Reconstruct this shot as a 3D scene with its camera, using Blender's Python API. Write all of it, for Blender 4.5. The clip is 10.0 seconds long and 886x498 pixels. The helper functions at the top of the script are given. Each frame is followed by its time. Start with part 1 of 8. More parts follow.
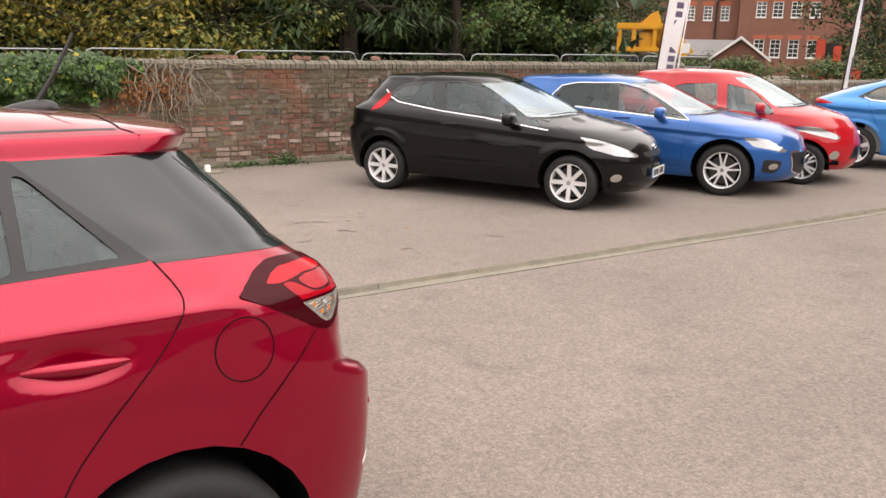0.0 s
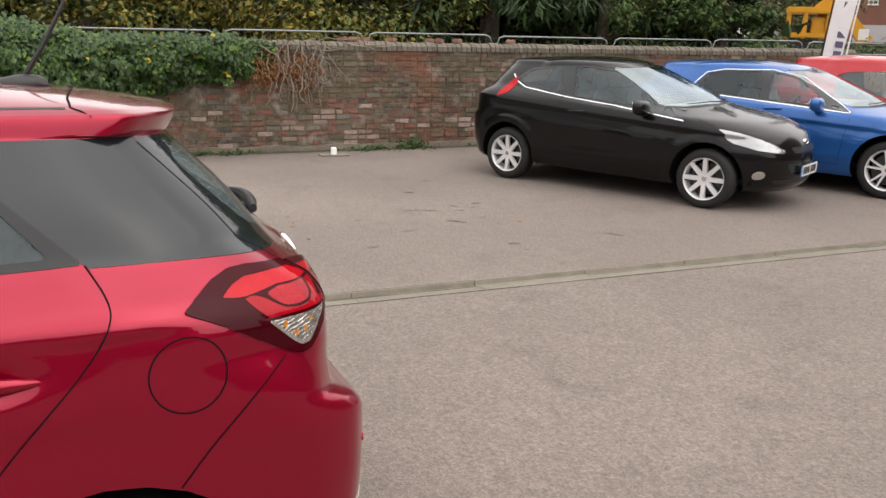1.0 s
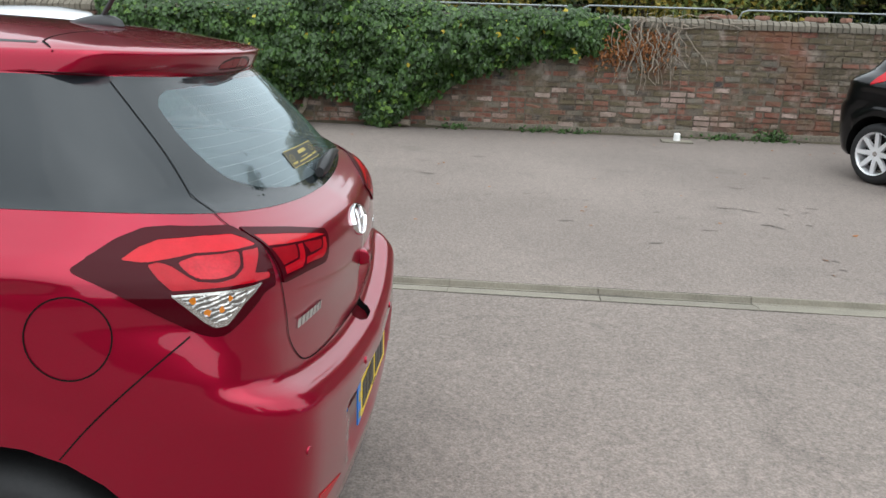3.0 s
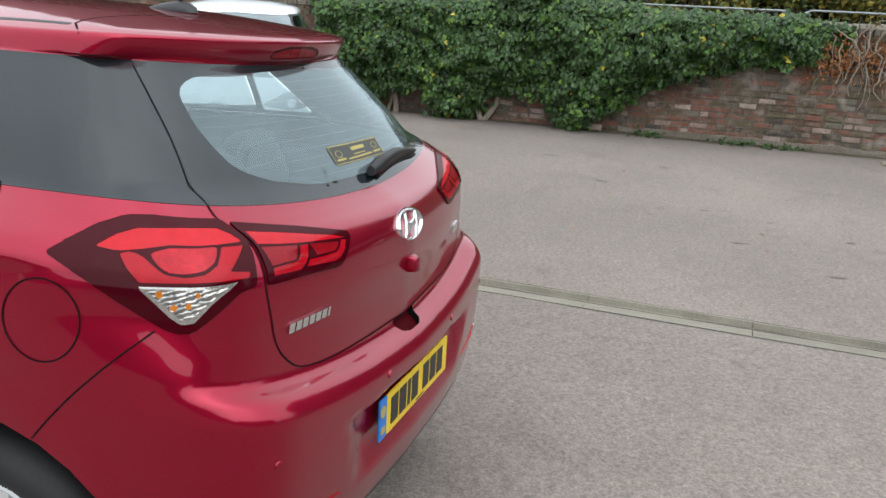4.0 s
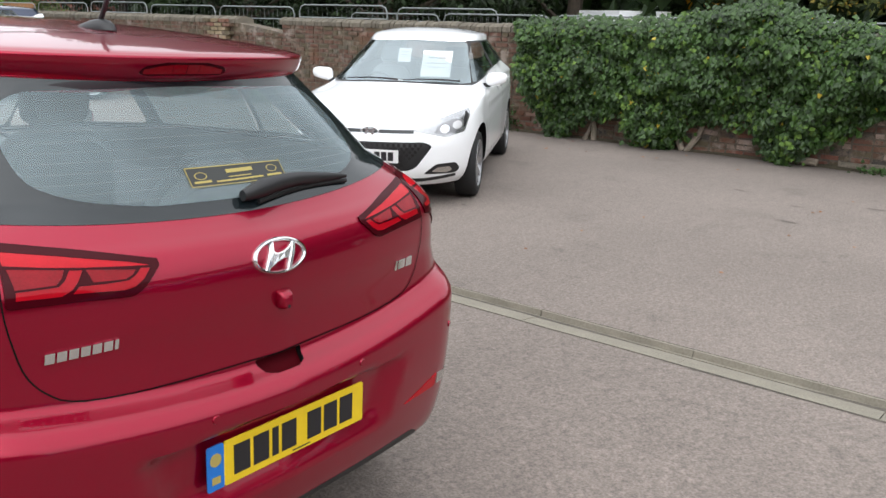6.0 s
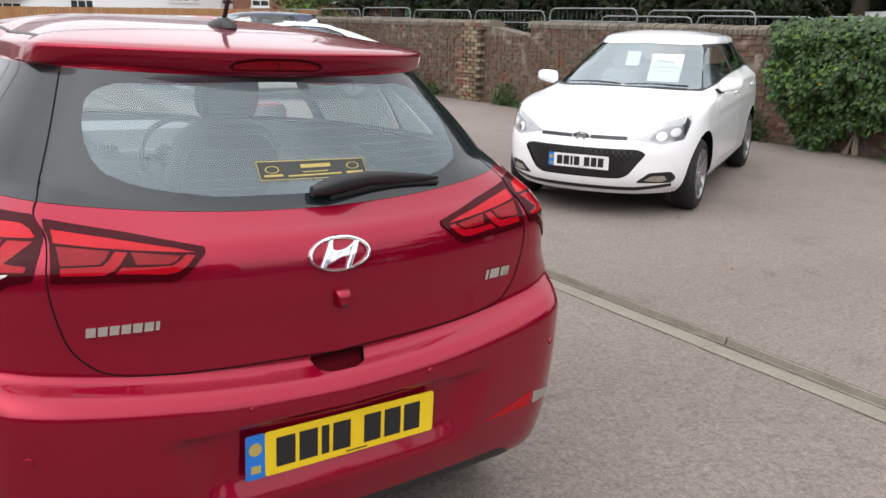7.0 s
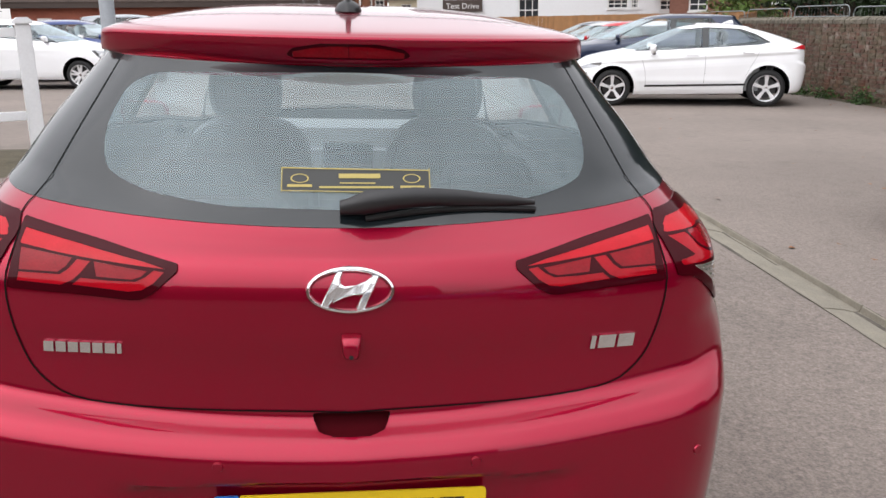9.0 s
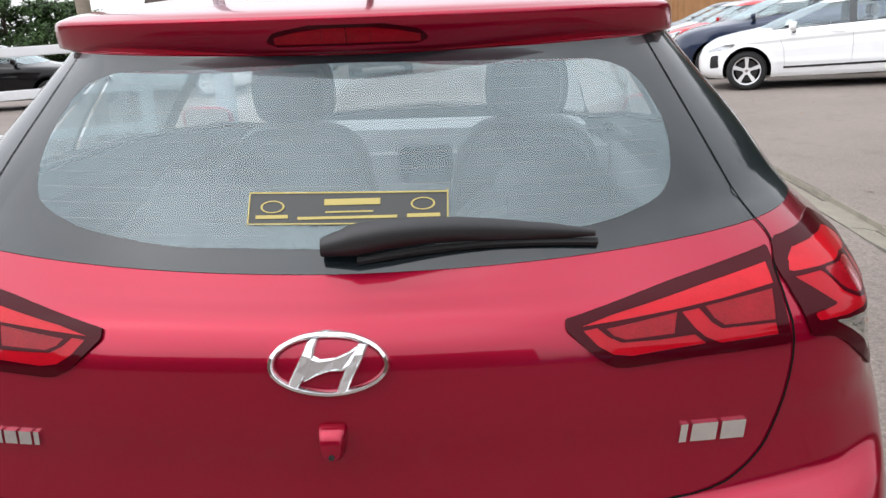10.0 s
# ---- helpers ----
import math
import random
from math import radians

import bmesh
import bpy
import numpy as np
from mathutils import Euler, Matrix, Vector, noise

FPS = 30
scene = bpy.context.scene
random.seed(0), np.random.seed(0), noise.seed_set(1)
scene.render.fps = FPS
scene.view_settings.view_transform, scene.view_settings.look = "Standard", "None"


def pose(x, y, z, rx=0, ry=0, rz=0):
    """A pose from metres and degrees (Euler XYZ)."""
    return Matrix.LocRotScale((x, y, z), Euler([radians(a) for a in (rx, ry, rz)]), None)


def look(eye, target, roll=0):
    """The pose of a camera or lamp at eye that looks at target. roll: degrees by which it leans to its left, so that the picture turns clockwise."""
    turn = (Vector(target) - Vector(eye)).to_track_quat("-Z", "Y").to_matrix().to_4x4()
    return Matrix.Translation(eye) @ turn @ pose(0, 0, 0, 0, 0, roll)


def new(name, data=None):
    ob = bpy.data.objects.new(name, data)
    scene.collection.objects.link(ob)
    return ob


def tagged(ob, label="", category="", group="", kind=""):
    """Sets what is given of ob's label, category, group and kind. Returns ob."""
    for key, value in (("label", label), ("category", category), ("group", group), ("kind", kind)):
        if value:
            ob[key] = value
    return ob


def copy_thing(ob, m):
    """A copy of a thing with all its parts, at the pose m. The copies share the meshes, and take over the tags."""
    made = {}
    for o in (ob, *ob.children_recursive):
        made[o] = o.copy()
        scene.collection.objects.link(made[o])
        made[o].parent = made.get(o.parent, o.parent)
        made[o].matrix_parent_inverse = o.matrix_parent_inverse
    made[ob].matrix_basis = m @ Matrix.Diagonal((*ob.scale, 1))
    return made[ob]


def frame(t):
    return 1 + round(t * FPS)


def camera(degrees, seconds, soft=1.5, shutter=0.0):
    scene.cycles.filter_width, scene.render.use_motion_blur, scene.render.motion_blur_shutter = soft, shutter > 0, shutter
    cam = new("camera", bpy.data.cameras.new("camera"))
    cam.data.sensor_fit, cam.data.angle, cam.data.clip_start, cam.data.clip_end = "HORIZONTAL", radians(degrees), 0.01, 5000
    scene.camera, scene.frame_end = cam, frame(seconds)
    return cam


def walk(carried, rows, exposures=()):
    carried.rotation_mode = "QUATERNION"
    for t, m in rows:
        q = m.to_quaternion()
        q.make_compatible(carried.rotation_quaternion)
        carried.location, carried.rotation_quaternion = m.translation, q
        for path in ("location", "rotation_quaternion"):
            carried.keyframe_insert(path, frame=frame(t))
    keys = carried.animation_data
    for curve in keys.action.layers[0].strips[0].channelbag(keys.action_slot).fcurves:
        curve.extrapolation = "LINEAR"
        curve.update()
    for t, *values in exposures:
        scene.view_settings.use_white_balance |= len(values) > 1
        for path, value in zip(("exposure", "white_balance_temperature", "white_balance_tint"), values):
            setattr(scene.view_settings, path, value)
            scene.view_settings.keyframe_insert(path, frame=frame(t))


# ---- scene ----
cam = camera(55.8, 10.0)
PATH = [
    (0, (-2.76, 1.039, 1.769), (-1.121, -0.008, 1.301), 1.0),
    (0.5, (-2.633, 0.756, 1.756), (-0.907, -0.115, 1.245), 3.9),
    (1, (-2.536, 0.518, 1.739), (-0.744, -0.212, 1.232), 1.3),
    (1.5, (-2.522, 0.23, 1.728), (-0.654, -0.282, 1.23), 5.5),
    (2, (-2.458, -0.025, 1.694), (-0.554, -0.323, 1.159), 3.0),
    (2.5, (-2.337, -0.26, 1.698), (-0.418, -0.379, 1.146), 3.1),
    (3, (-2.225, -0.432, 1.657), (-0.315, -0.26, 1.092), 1.7),
    (3.2, (-2.212, -0.535, 1.661), (-0.32, -0.226, 1.091), 3.4),
    (4.3, (-1.839, -0.875, 1.641), (-0.073, -0.125, 1.076), 0.7),
    (4.5, (-1.781, -0.93, 1.638), (-0.041, -0.113, 1.088), -0.2),
    (5, (-1.634, -1.132, 1.627), (0.016, -0.138, 1.088), 2.3),
    (5.2, (-1.592, -1.232, 1.627), (0.008, -0.156, 1.094), 2.4),
    (6.3, (-1.122, -1.533, 1.624), (0.333, -0.269, 1.09), 0.4),
    (6.5, (-1.046, -1.575, 1.611), (0.324, -0.216, 1.083), -0.2),
    (7, (-0.844, -1.705, 1.613), (0.231, -0.106, 1.076), 0.9),
    (7.5, (-0.64, -1.704, 1.589), (0.227, 0.014, 1.046), 0.9),
    (8, (-0.404, -1.619, 1.603), (0.27, 0.197, 1.103), 0.4),
    (8.5, (-0.147, -1.563, 1.572), (0.311, 0.323, 1.09), 2.4),
    (9, (0.075, -1.47, 1.544), (0.22, 0.455, 1.02), -0.7),
    (9.5, (0.211, -1.269, 1.538), (0.205, 0.664, 1.026), -3.3),
    (10, (0.264, -1.007, 1.495), (0.099, 0.916, 0.972), -4.0),
]
walk(cam, [(t, look(eye, target, roll)) for t, eye, target, roll in PATH], exposures=((0, 0.18, 7450, 17), (0.6, -0.10, 7250, 16), (1.5, -0.17, 6800, 11), (2.5, -0.10, 6250, 6.5), (5, -0.12, 6250, 7), (7, -0.13, 6620, 13.5), (9, -0.18, 6600, 14), (10, -0.02, 6450, 12)))

# ---- world and light ----
SUN_ELEV, SUN_AZ, OVERCAST = radians(52), radians(228), 5.5
world = bpy.data.worlds.new("world")
scene.world = world
world.use_nodes = True
wt = world.node_tree
sky = wt.nodes.new("ShaderNodeTexSky")
sky.sky_type, sky.sun_disc = "NISHITA", False
sky.sun_elevation, sky.sun_rotation = SUN_ELEV, SUN_AZ
sky.dust_density, sky.ozone_density, sky.air_density = 1.0, 1.0, 1.0
hue = wt.nodes.new("ShaderNodeHueSaturation")
hue.inputs["Saturation"].default_value = 0.18
wt.links.new(sky.outputs[0], hue.inputs["Color"])
wco = wt.nodes.new("ShaderNodeTexCoord")
wno = wt.nodes.new("ShaderNodeTexNoise")
wno.inputs["Scale"].default_value, wno.inputs["Detail"].default_value = 2.2, 6.0
wt.links.new(wco.outputs["Generated"], wno.inputs["Vector"])
wsep = wt.nodes.new("ShaderNodeSeparateXYZ")
wt.links.new(wco.outputs["Generated"], wsep.inputs[0])


def world_math(op, a, b):
    n = wt.nodes.new("ShaderNodeMath")
    n.operation = op
    for k, v in enumerate((a, b)):
        if isinstance(v, (int, float)):
            n.inputs[k].default_value = v
        else:
            wt.links.new(v, n.inputs[k])
    return n.outputs[0]


# an overcast dome, brightest overhead, with soft cloud, over the clear sky
height = world_math("MAXIMUM", wsep.outputs["Z"], 0.0)
dome = world_math("MULTIPLY_ADD", height, 1.7)
dome.node.inputs[2].default_value = 0.55
cloud = world_math("MULTIPLY_ADD", wno.outputs["Fac"], 1.1)
cloud.node.inputs[2].default_value = 0.45
# the cloud is brighter towards the hidden sun
toward = wt.nodes.new("ShaderNodeVectorMath")
toward.operation = "DOT_PRODUCT"
wt.links.new(wco.outputs["Generated"], toward.inputs[0])
toward.inputs[1].default_value = (math.cos(SUN_ELEV) * math.sin(SUN_AZ), math.cos(SUN_ELEV) * math.cos(SUN_AZ), math.sin(SUN_ELEV))
glow = world_math("MULTIPLY_ADD", world_math("POWER", world_math("MAXIMUM", toward.outputs["Value"], 0.0), 3.0), 0.35)
glow.node.inputs[2].default_value = 1.08
level = world_math("MULTIPLY", world_math("MULTIPLY", world_math("MULTIPLY", dome, cloud), glow), OVERCAST)
grey = wt.nodes.new("ShaderNodeVectorMath")
grey.operation = "SCALE"
grey.inputs[0].default_value = (0.97, 1.0, 1.03)
wt.links.new(level, grey.inputs["Scale"])
both_skies = wt.nodes.new("ShaderNodeVectorMath")
both_skies.operation = "ADD"
wt.links.new(hue.outputs["Color"], both_skies.inputs[0])
wt.links.new(grey.outputs[0], both_skies.inputs[1])
wt.links.new(both_skies.outputs[0], wt.nodes["Background"].inputs["Color"])
wt.nodes["Background"].inputs["Strength"].default_value = 0.15
sun = new("sun", bpy.data.lights.new("sun", "SUN"))
sun.data.energy, sun.data.angle, sun.data.color = 0.4, radians(80), (1.0, 0.97, 0.93)
sun.matrix_world = look((0, 0, 40), (-40 * math.cos(SUN_ELEV) * math.sin(SUN_AZ), -40 * math.cos(SUN_ELEV) * math.cos(SUN_AZ), 40 - 40 * math.sin(SUN_ELEV)))
scene.view_settings.exposure = 0.0

# ---- materials ----


def material(name, color, rough=0.6, metal=0.0, coat=0.0, var=0.25, scale=6.0, fine=60.0, bump=0.0, spec=0.5, tint=None, island=0.0, rand=0.0):
    """A surface with mottling at two scales, relief, and per-piece variation."""
    m = bpy.data.materials.new(name)
    m.use_nodes = True
    n, l = m.node_tree.nodes, m.node_tree.links
    b = n["Principled BSDF"]
    b.inputs["Roughness"].default_value, b.inputs["Metallic"].default_value = rough, metal
    b.inputs["Coat Weight"].default_value, b.inputs["Specular IOR Level"].default_value = coat, spec
    b.inputs["Coat Roughness"].default_value = 0.02
    if var == 0 and bump == 0 and island == 0 and rand == 0:
        b.inputs["Base Color"].default_value = (*color, 1)
        return m
    co = n.new("ShaderNodeTexCoord")
    big, small = n.new("ShaderNodeTexNoise"), n.new("ShaderNodeTexNoise")
    for node, sc, det in ((big, scale, 5.0), (small, fine, 4.0)):
        node.inputs["Scale"].default_value, node.inputs["Detail"].default_value = sc, det
        l.new(co.outputs["Object"], node.inputs["Vector"])
    add = n.new("ShaderNodeMath")
    add.operation = "ADD"
    l.new(big.outputs["Fac"], add.inputs[0])
    l.new(small.outputs["Fac"], add.inputs[1])
    last = add.outputs[0]
    for node, out, amount in (("ShaderNodeNewGeometry", "Random Per Island", island), ("ShaderNodeObjectInfo", "Random", rand)):
        if amount:
            g = n.new(node)
            mul = n.new("ShaderNodeMath")
            mul.operation = "MULTIPLY_ADD"
            l.new(g.outputs[out], mul.inputs[0])
            mul.inputs[1].default_value = amount
            l.new(last, mul.inputs[2])
            last = mul.outputs[0]
    mr = n.new("ShaderNodeMapRange")
    mr.inputs["From Min"].default_value = 0.6
    mr.inputs["From Max"].default_value = 1.4 + island + rand
    l.new(last, mr.inputs["Value"])
    mix = n.new("ShaderNodeMix")
    mix.data_type = "RGBA"
    second = tint or tuple(min(1, c * (1 + var)) for c in color)
    mix.inputs[6].default_value = (*[c * (1 - var) for c in color], 1)
    mix.inputs[7].default_value = (*second, 1)
    l.new(mr.outputs[0], mix.inputs[0])
    l.new(mix.outputs[2], b.inputs["Base Color"])
    if bump:
        bp = n.new("ShaderNodeBump")
        bp.inputs["Strength"].default_value, bp.inputs["Distance"].default_value = bump, 0.01
        l.new(small.outputs["Fac"], bp.inputs["Height"])
        l.new(bp.outputs[0], b.inputs["Normal"])
    return m


def glass_material(name, tint, f0=0.058, haze=0.0, rough=0.085):
    """Thin glass: clear when faced, glossier at a slant; haze is the share of pale veiling brightness put into the
    pane.
    """
    m = bpy.data.materials.new(name)
    m.use_nodes = True
    n, l = m.node_tree.nodes, m.node_tree.links
    n.remove(n["Principled BSDF"])
    tr, gl, mx, lw, pw, fr = (n.new("ShaderNode" + k) for k in ("BsdfTransparent", "BsdfGlossy", "MixShader", "LayerWeight", "Math", "Math"))
    tr.inputs["Color"].default_value = (*tint, 1)
    gl.inputs["Roughness"].default_value = rough
    gl.inputs["Color"].default_value = (0.84, 0.96, 1.0, 1)
    lw.inputs["Blend"].default_value = 0.5
    pw.operation, fr.operation = "POWER", "MULTIPLY_ADD"
    l.new(lw.outputs["Facing"], pw.inputs[0])
    pw.inputs[1].default_value = 4.5
    l.new(pw.outputs[0], fr.inputs[0])
    fr.inputs[1].default_value, fr.inputs[2].default_value = 1 - f0, f0
    l.new(fr.outputs[0], mx.inputs[0])
    clear = tr.outputs[0]
    if haze:
        co, cloud, amount, film, through_film, both_sides, hazed = (n.new("ShaderNode" + k) for k in ("TexCoord", "TexNoise", "MapRange", "BsdfDiffuse", "BsdfTranslucent", "MixShader", "MixShader"))
        cloud.inputs["Scale"].default_value, cloud.inputs["Detail"].default_value = 5.0, 5.0
        l.new(co.outputs["Object"], cloud.inputs["Vector"])
        amount.inputs["From Min"].default_value, amount.inputs["From Max"].default_value = 0.3, 0.7
        amount.inputs["To Min"].default_value, amount.inputs["To Max"].default_value = 0.7 * haze, 1.3 * haze
        l.new(cloud.outputs["Fac"], amount.inputs["Value"])
        for node in (film, through_film):
            node.inputs["Color"].default_value = (0.56, 0.70, 0.74, 1)
        both_sides.inputs[0].default_value = 0.35
        l.new(film.outputs[0], both_sides.inputs[1])
        l.new(through_film.outputs[0], both_sides.inputs[2])
        l.new(amount.outputs[0], hazed.inputs[0])
        l.new(tr.outputs[0], hazed.inputs[1])
        l.new(both_sides.outputs[0], hazed.inputs[2])
        clear = hazed.outputs[0]
    l.new(clear, mx.inputs[1])
    l.new(gl.outputs[0], mx.inputs[2])
    l.new(mx.outputs[0], n["Material Output"].inputs["Surface"])
    return m


def paint(name, color, metal=0.35, rough=0.32, coat=1.5):
    """Car paint: a pigment with flakes under a clear coat."""
    m = material(name, color, rough, metal, 1.0, 0.06, 1.5, 900.0, 0.0, 0.12)
    m.node_tree.nodes["Principled BSDF"].inputs["Coat IOR"].default_value = coat
    return m




def tarmac():
    """Worn tarmac: fine aggregate with pale and dark chippings, broad stains and small dark patches."""
    m = material("asphalt", (0.186, 0.155, 0.135), 0.93, var=0.14, scale=0.5, fine=9.0)
    n, l = m.node_tree.nodes, m.node_tree.links
    b, co = n["Principled BSDF"], n.new("ShaderNodeTexCoord")
    last = b.inputs["Base Color"].links[0].from_socket

    # loose chippings lie thick near the kerb line and are worn away further off
    away, near = n.new("ShaderNodeVectorMath"), n.new("ShaderNodeMapRange")
    away.operation = "LENGTH"
    l.new(co.outputs["Object"], away.inputs[0])
    near.inputs["From Min"].default_value, near.inputs["From Max"].default_value = 7.0, 12.0
    near.inputs["To Min"].default_value, near.inputs["To Max"].default_value = 1.0, 0.0
    l.new(away.outputs["Value"], near.inputs["Value"])

    def noise(scale, detail, lo, hi, dark, light):
        nonlocal last
        t, r, mx = n.new("ShaderNodeTexNoise"), n.new("ShaderNodeMapRange"), n.new("ShaderNodeMix")
        t.inputs["Scale"].default_value, t.inputs["Detail"].default_value = scale, detail
        l.new(co.outputs["Object"], t.inputs["Vector"])
        r.inputs["From Min"].default_value, r.inputs["From Max"].default_value = lo, hi
        r.inputs["To Min"].default_value, r.inputs["To Max"].default_value = dark, light
        l.new(t.outputs["Fac"], r.inputs["Value"])
        mx.data_type, mx.blend_type = "RGBA", "MULTIPLY"
        mx.inputs[0].default_value = 1.0
        if scale > 30:
            l.new(near.outputs[0], mx.inputs[0])
        l.new(last, mx.inputs[6])
        l.new(r.outputs[0], mx.inputs[7])
        last = mx.outputs[2]
        return t

    chips = noise(95.0, 2.0, 0.33, 0.67, 0.78, 1.22)
    noise(38.0, 2.0, 0.3, 0.7, 0.80, 1.20)
    noise(1.7, 6.0, 0.58, 0.74, 1.0, 0.84)
    noise(4.2, 4.0, 0.66, 0.74, 1.0, 0.82)
    noise(0.25, 3.0, 0.3, 0.7, 0.90, 1.08)
    l.new(last, b.inputs["Base Color"])
    bp = n.new("ShaderNodeBump")
    bp.inputs["Strength"].default_value, bp.inputs["Distance"].default_value = 0.6, 0.006
    l.new(near.outputs[0], bp.inputs["Strength"])
    l.new(chips.outputs["Fac"], bp.inputs["Height"])
    l.new(bp.outputs[0], b.inputs["Normal"])
    return m


ASPHALT = tarmac()
CONCRETE = material("concrete", (0.205, 0.185, 0.146), 0.9, var=0.32, scale=5.0, fine=90.0, bump=0.5, rand=0.15)
RUBBER = material("tyre rubber", (0.010, 0.010, 0.0105), 0.75, var=0.3, scale=8, fine=90, bump=0.1)
BLACK = material("black plastic", (0.012, 0.012, 0.013), 0.45, var=0.1)
GLOSSBLACK = material("gloss black", (0.008, 0.012, 0.014), 0.3, coat=1.0, var=0.0, spec=0.04)
GLOSSBLACK.node_tree.nodes["Principled BSDF"].inputs["Coat IOR"].default_value = 1.52
FRAME = material("satin black window trim", (0.016, 0.017, 0.018), 0.5, var=0.1, spec=0.4)
BADGE = material("bright badge metal", (0.78, 0.78, 0.79), 0.16, 0.75, 0.5, var=0.0)
PILLAR = material("satin black pillar film", (0.009, 0.013, 0.0155), 0.3, coat=0.85, var=0.05, spec=0.06)
LINER = material("dark liner", (0.006, 0.006, 0.006), 0.9, var=0.2, spec=0.08)
TRIM = material("grey cabin trim", (0.27, 0.28, 0.285), 0.75, var=0.1, scale=6, fine=60)
SEATCLOTH = material("grey seat cloth", (0.20, 0.21, 0.215), 0.9, var=0.15, scale=10, fine=120)
CHROME = material("chrome", (0.75, 0.75, 0.76), 0.08, 1.0, var=0.0)
MIDALLOY = material("grey alloy", (0.30, 0.30, 0.31), 0.3, 0.7, 0.3, var=0.06)
ALLOY = material("silver alloy", (0.72, 0.72, 0.73), 0.38, 0.35, 0.4, var=0.06)
DARKALLOY = material("dark machined alloy", (0.05, 0.05, 0.052), 0.3, 0.8, 0.3, var=0.06)
GLASS = glass_material("clear glass", (0.94, 0.97, 0.97), 0.078)
SCREENGLASS = glass_material("windscreen glass", (0.72, 0.76, 0.76), 0.25)
PRIVACY = glass_material("tinted glass", (0.34, 0.41, 0.42), 0.05)
# the dark cabin's shade is put into this glass tint
SHADEGLASS = glass_material("shaded cabin glass", (0.34, 0.39, 0.39), 0.07)
# pale haze in this pane's colour stands in for its milky brightness
TAILGLASS = glass_material("misted tailgate glass", (0.80, 0.86, 0.87), 0.055, 0.19, 0.03)
LAMPRED = material("bright red lens", (0.41, 0.0028, 0.010), 0.35, coat=0.5, var=0.15, scale=40, fine=400, spec=0.02)
LAMPDARK = material("dark red lens", (0.042, 0.0006, 0.0035), 0.3, coat=0.24, var=0.0, spec=0.02)
LAMPDISC = material("red reflector", (0.30, 0.002, 0.010), 0.25, 0.3, 0.5, var=0.3, scale=30, fine=200, spec=0.05)
AMBERCLEAR = material("fluted silver reflector", (0.42, 0.41, 0.39), 0.15, 0.85, 1.0, var=0.85, scale=34, fine=90)


def flute(m, scale, strength, tilt):
    """Ribs of a pressed lamp reflector."""
    n, l = m.node_tree.nodes, m.node_tree.links
    co, mp, w, bp = n.new("ShaderNodeTexCoord"), n.new("ShaderNodeMapping"), n.new("ShaderNodeTexWave"), n.new("ShaderNodeBump")
    w.bands_direction = "Z"
    w.inputs["Scale"].default_value, w.inputs["Distortion"].default_value, w.inputs["Detail Scale"].default_value = scale, 4.0, 2.0
    mp.inputs["Rotation"].default_value = (tilt, 0, 0)
    bp.inputs["Strength"].default_value, bp.inputs["Distance"].default_value = strength, 0.004
    l.new(co.outputs["Object"], mp.inputs["Vector"])
    l.new(mp.outputs[0], w.inputs["Vector"])
    l.new(w.outputs["Fac"], bp.inputs["Height"])
    l.new(bp.outputs[0], n["Principled BSDF"].inputs["Normal"])


flute(AMBERCLEAR, 34.0, 0.35, 0.35)
AMBERBULB = material("amber lamp bulb", (0.62, 0.20, 0.02), 0.15, 0.3, 1.0, var=0.2, scale=80, fine=200)
LAMPMID = material("deep red lens", (0.33, 0.002, 0.009), 0.3, coat=0.45, var=0.15, scale=40, fine=400, spec=0.03)
LAMPDIM = material("unlit red cell", (0.22, 0.0015, 0.007), 0.35, coat=0.45, var=0.25, scale=30, fine=300, spec=0.03)
LAMPCLEAR = material("silver lamp reflector", (0.50, 0.48, 0.45), 0.25, 0.8, 1.0, var=0.2, scale=60, fine=150)
HEADLAMP = material("headlamp silver", (0.40, 0.41, 0.42), 0.15, 0.7, 1.0, var=0.12, scale=25, fine=60)
YELLOW = material("yellow plate", (0.75, 0.52, 0.01), 0.35, var=0.05)
WHITEPLATE = material("white plate", (0.75, 0.75, 0.74), 0.35, var=0.05)
BLUEPLATE = material("blue plate band", (0.01, 0.16, 0.55), 0.35, var=0.05)
INK = material("black ink", (0.012, 0.012, 0.014), 0.4, var=0.0)
GOLD = material("gold ink", (0.40, 0.32, 0.085), 0.5, var=0.0)
PAPER = material("white paper", (0.8, 0.8, 0.78), 0.7, var=0.03)

# ---- mesh tools ----


def mesh_of(name, bm, mat, smooth=True, angle=38.0):
    bm.normal_update()
    for f in bm.faces:
        f.smooth = smooth
    if smooth:
        for e in bm.edges:
            e.smooth = len(e.link_faces) == 2 and e.calc_face_angle(0.0) < radians(angle)
    me = bpy.data.meshes.new(name)
    bm.to_mesh(me)
    bm.free()
    for m in mat if isinstance(mat, (list, tuple)) else (mat,):
        me.materials.append(m)
    return me


def part(name, bm, mat, parent, label="", smooth=True, angle=38.0):
    ob = new(name, mesh_of(name, bm, mat, smooth, angle))
    ob.parent = parent
    if label:
        tagged(ob, label)
    return ob


def thing(name, label, category, m=None, group="", kind=""):
    ob = new(name)
    ob.empty_display_size = 0.2
    if m is not None:
        ob.matrix_world = m
    return tagged(ob, label, category, group, kind)


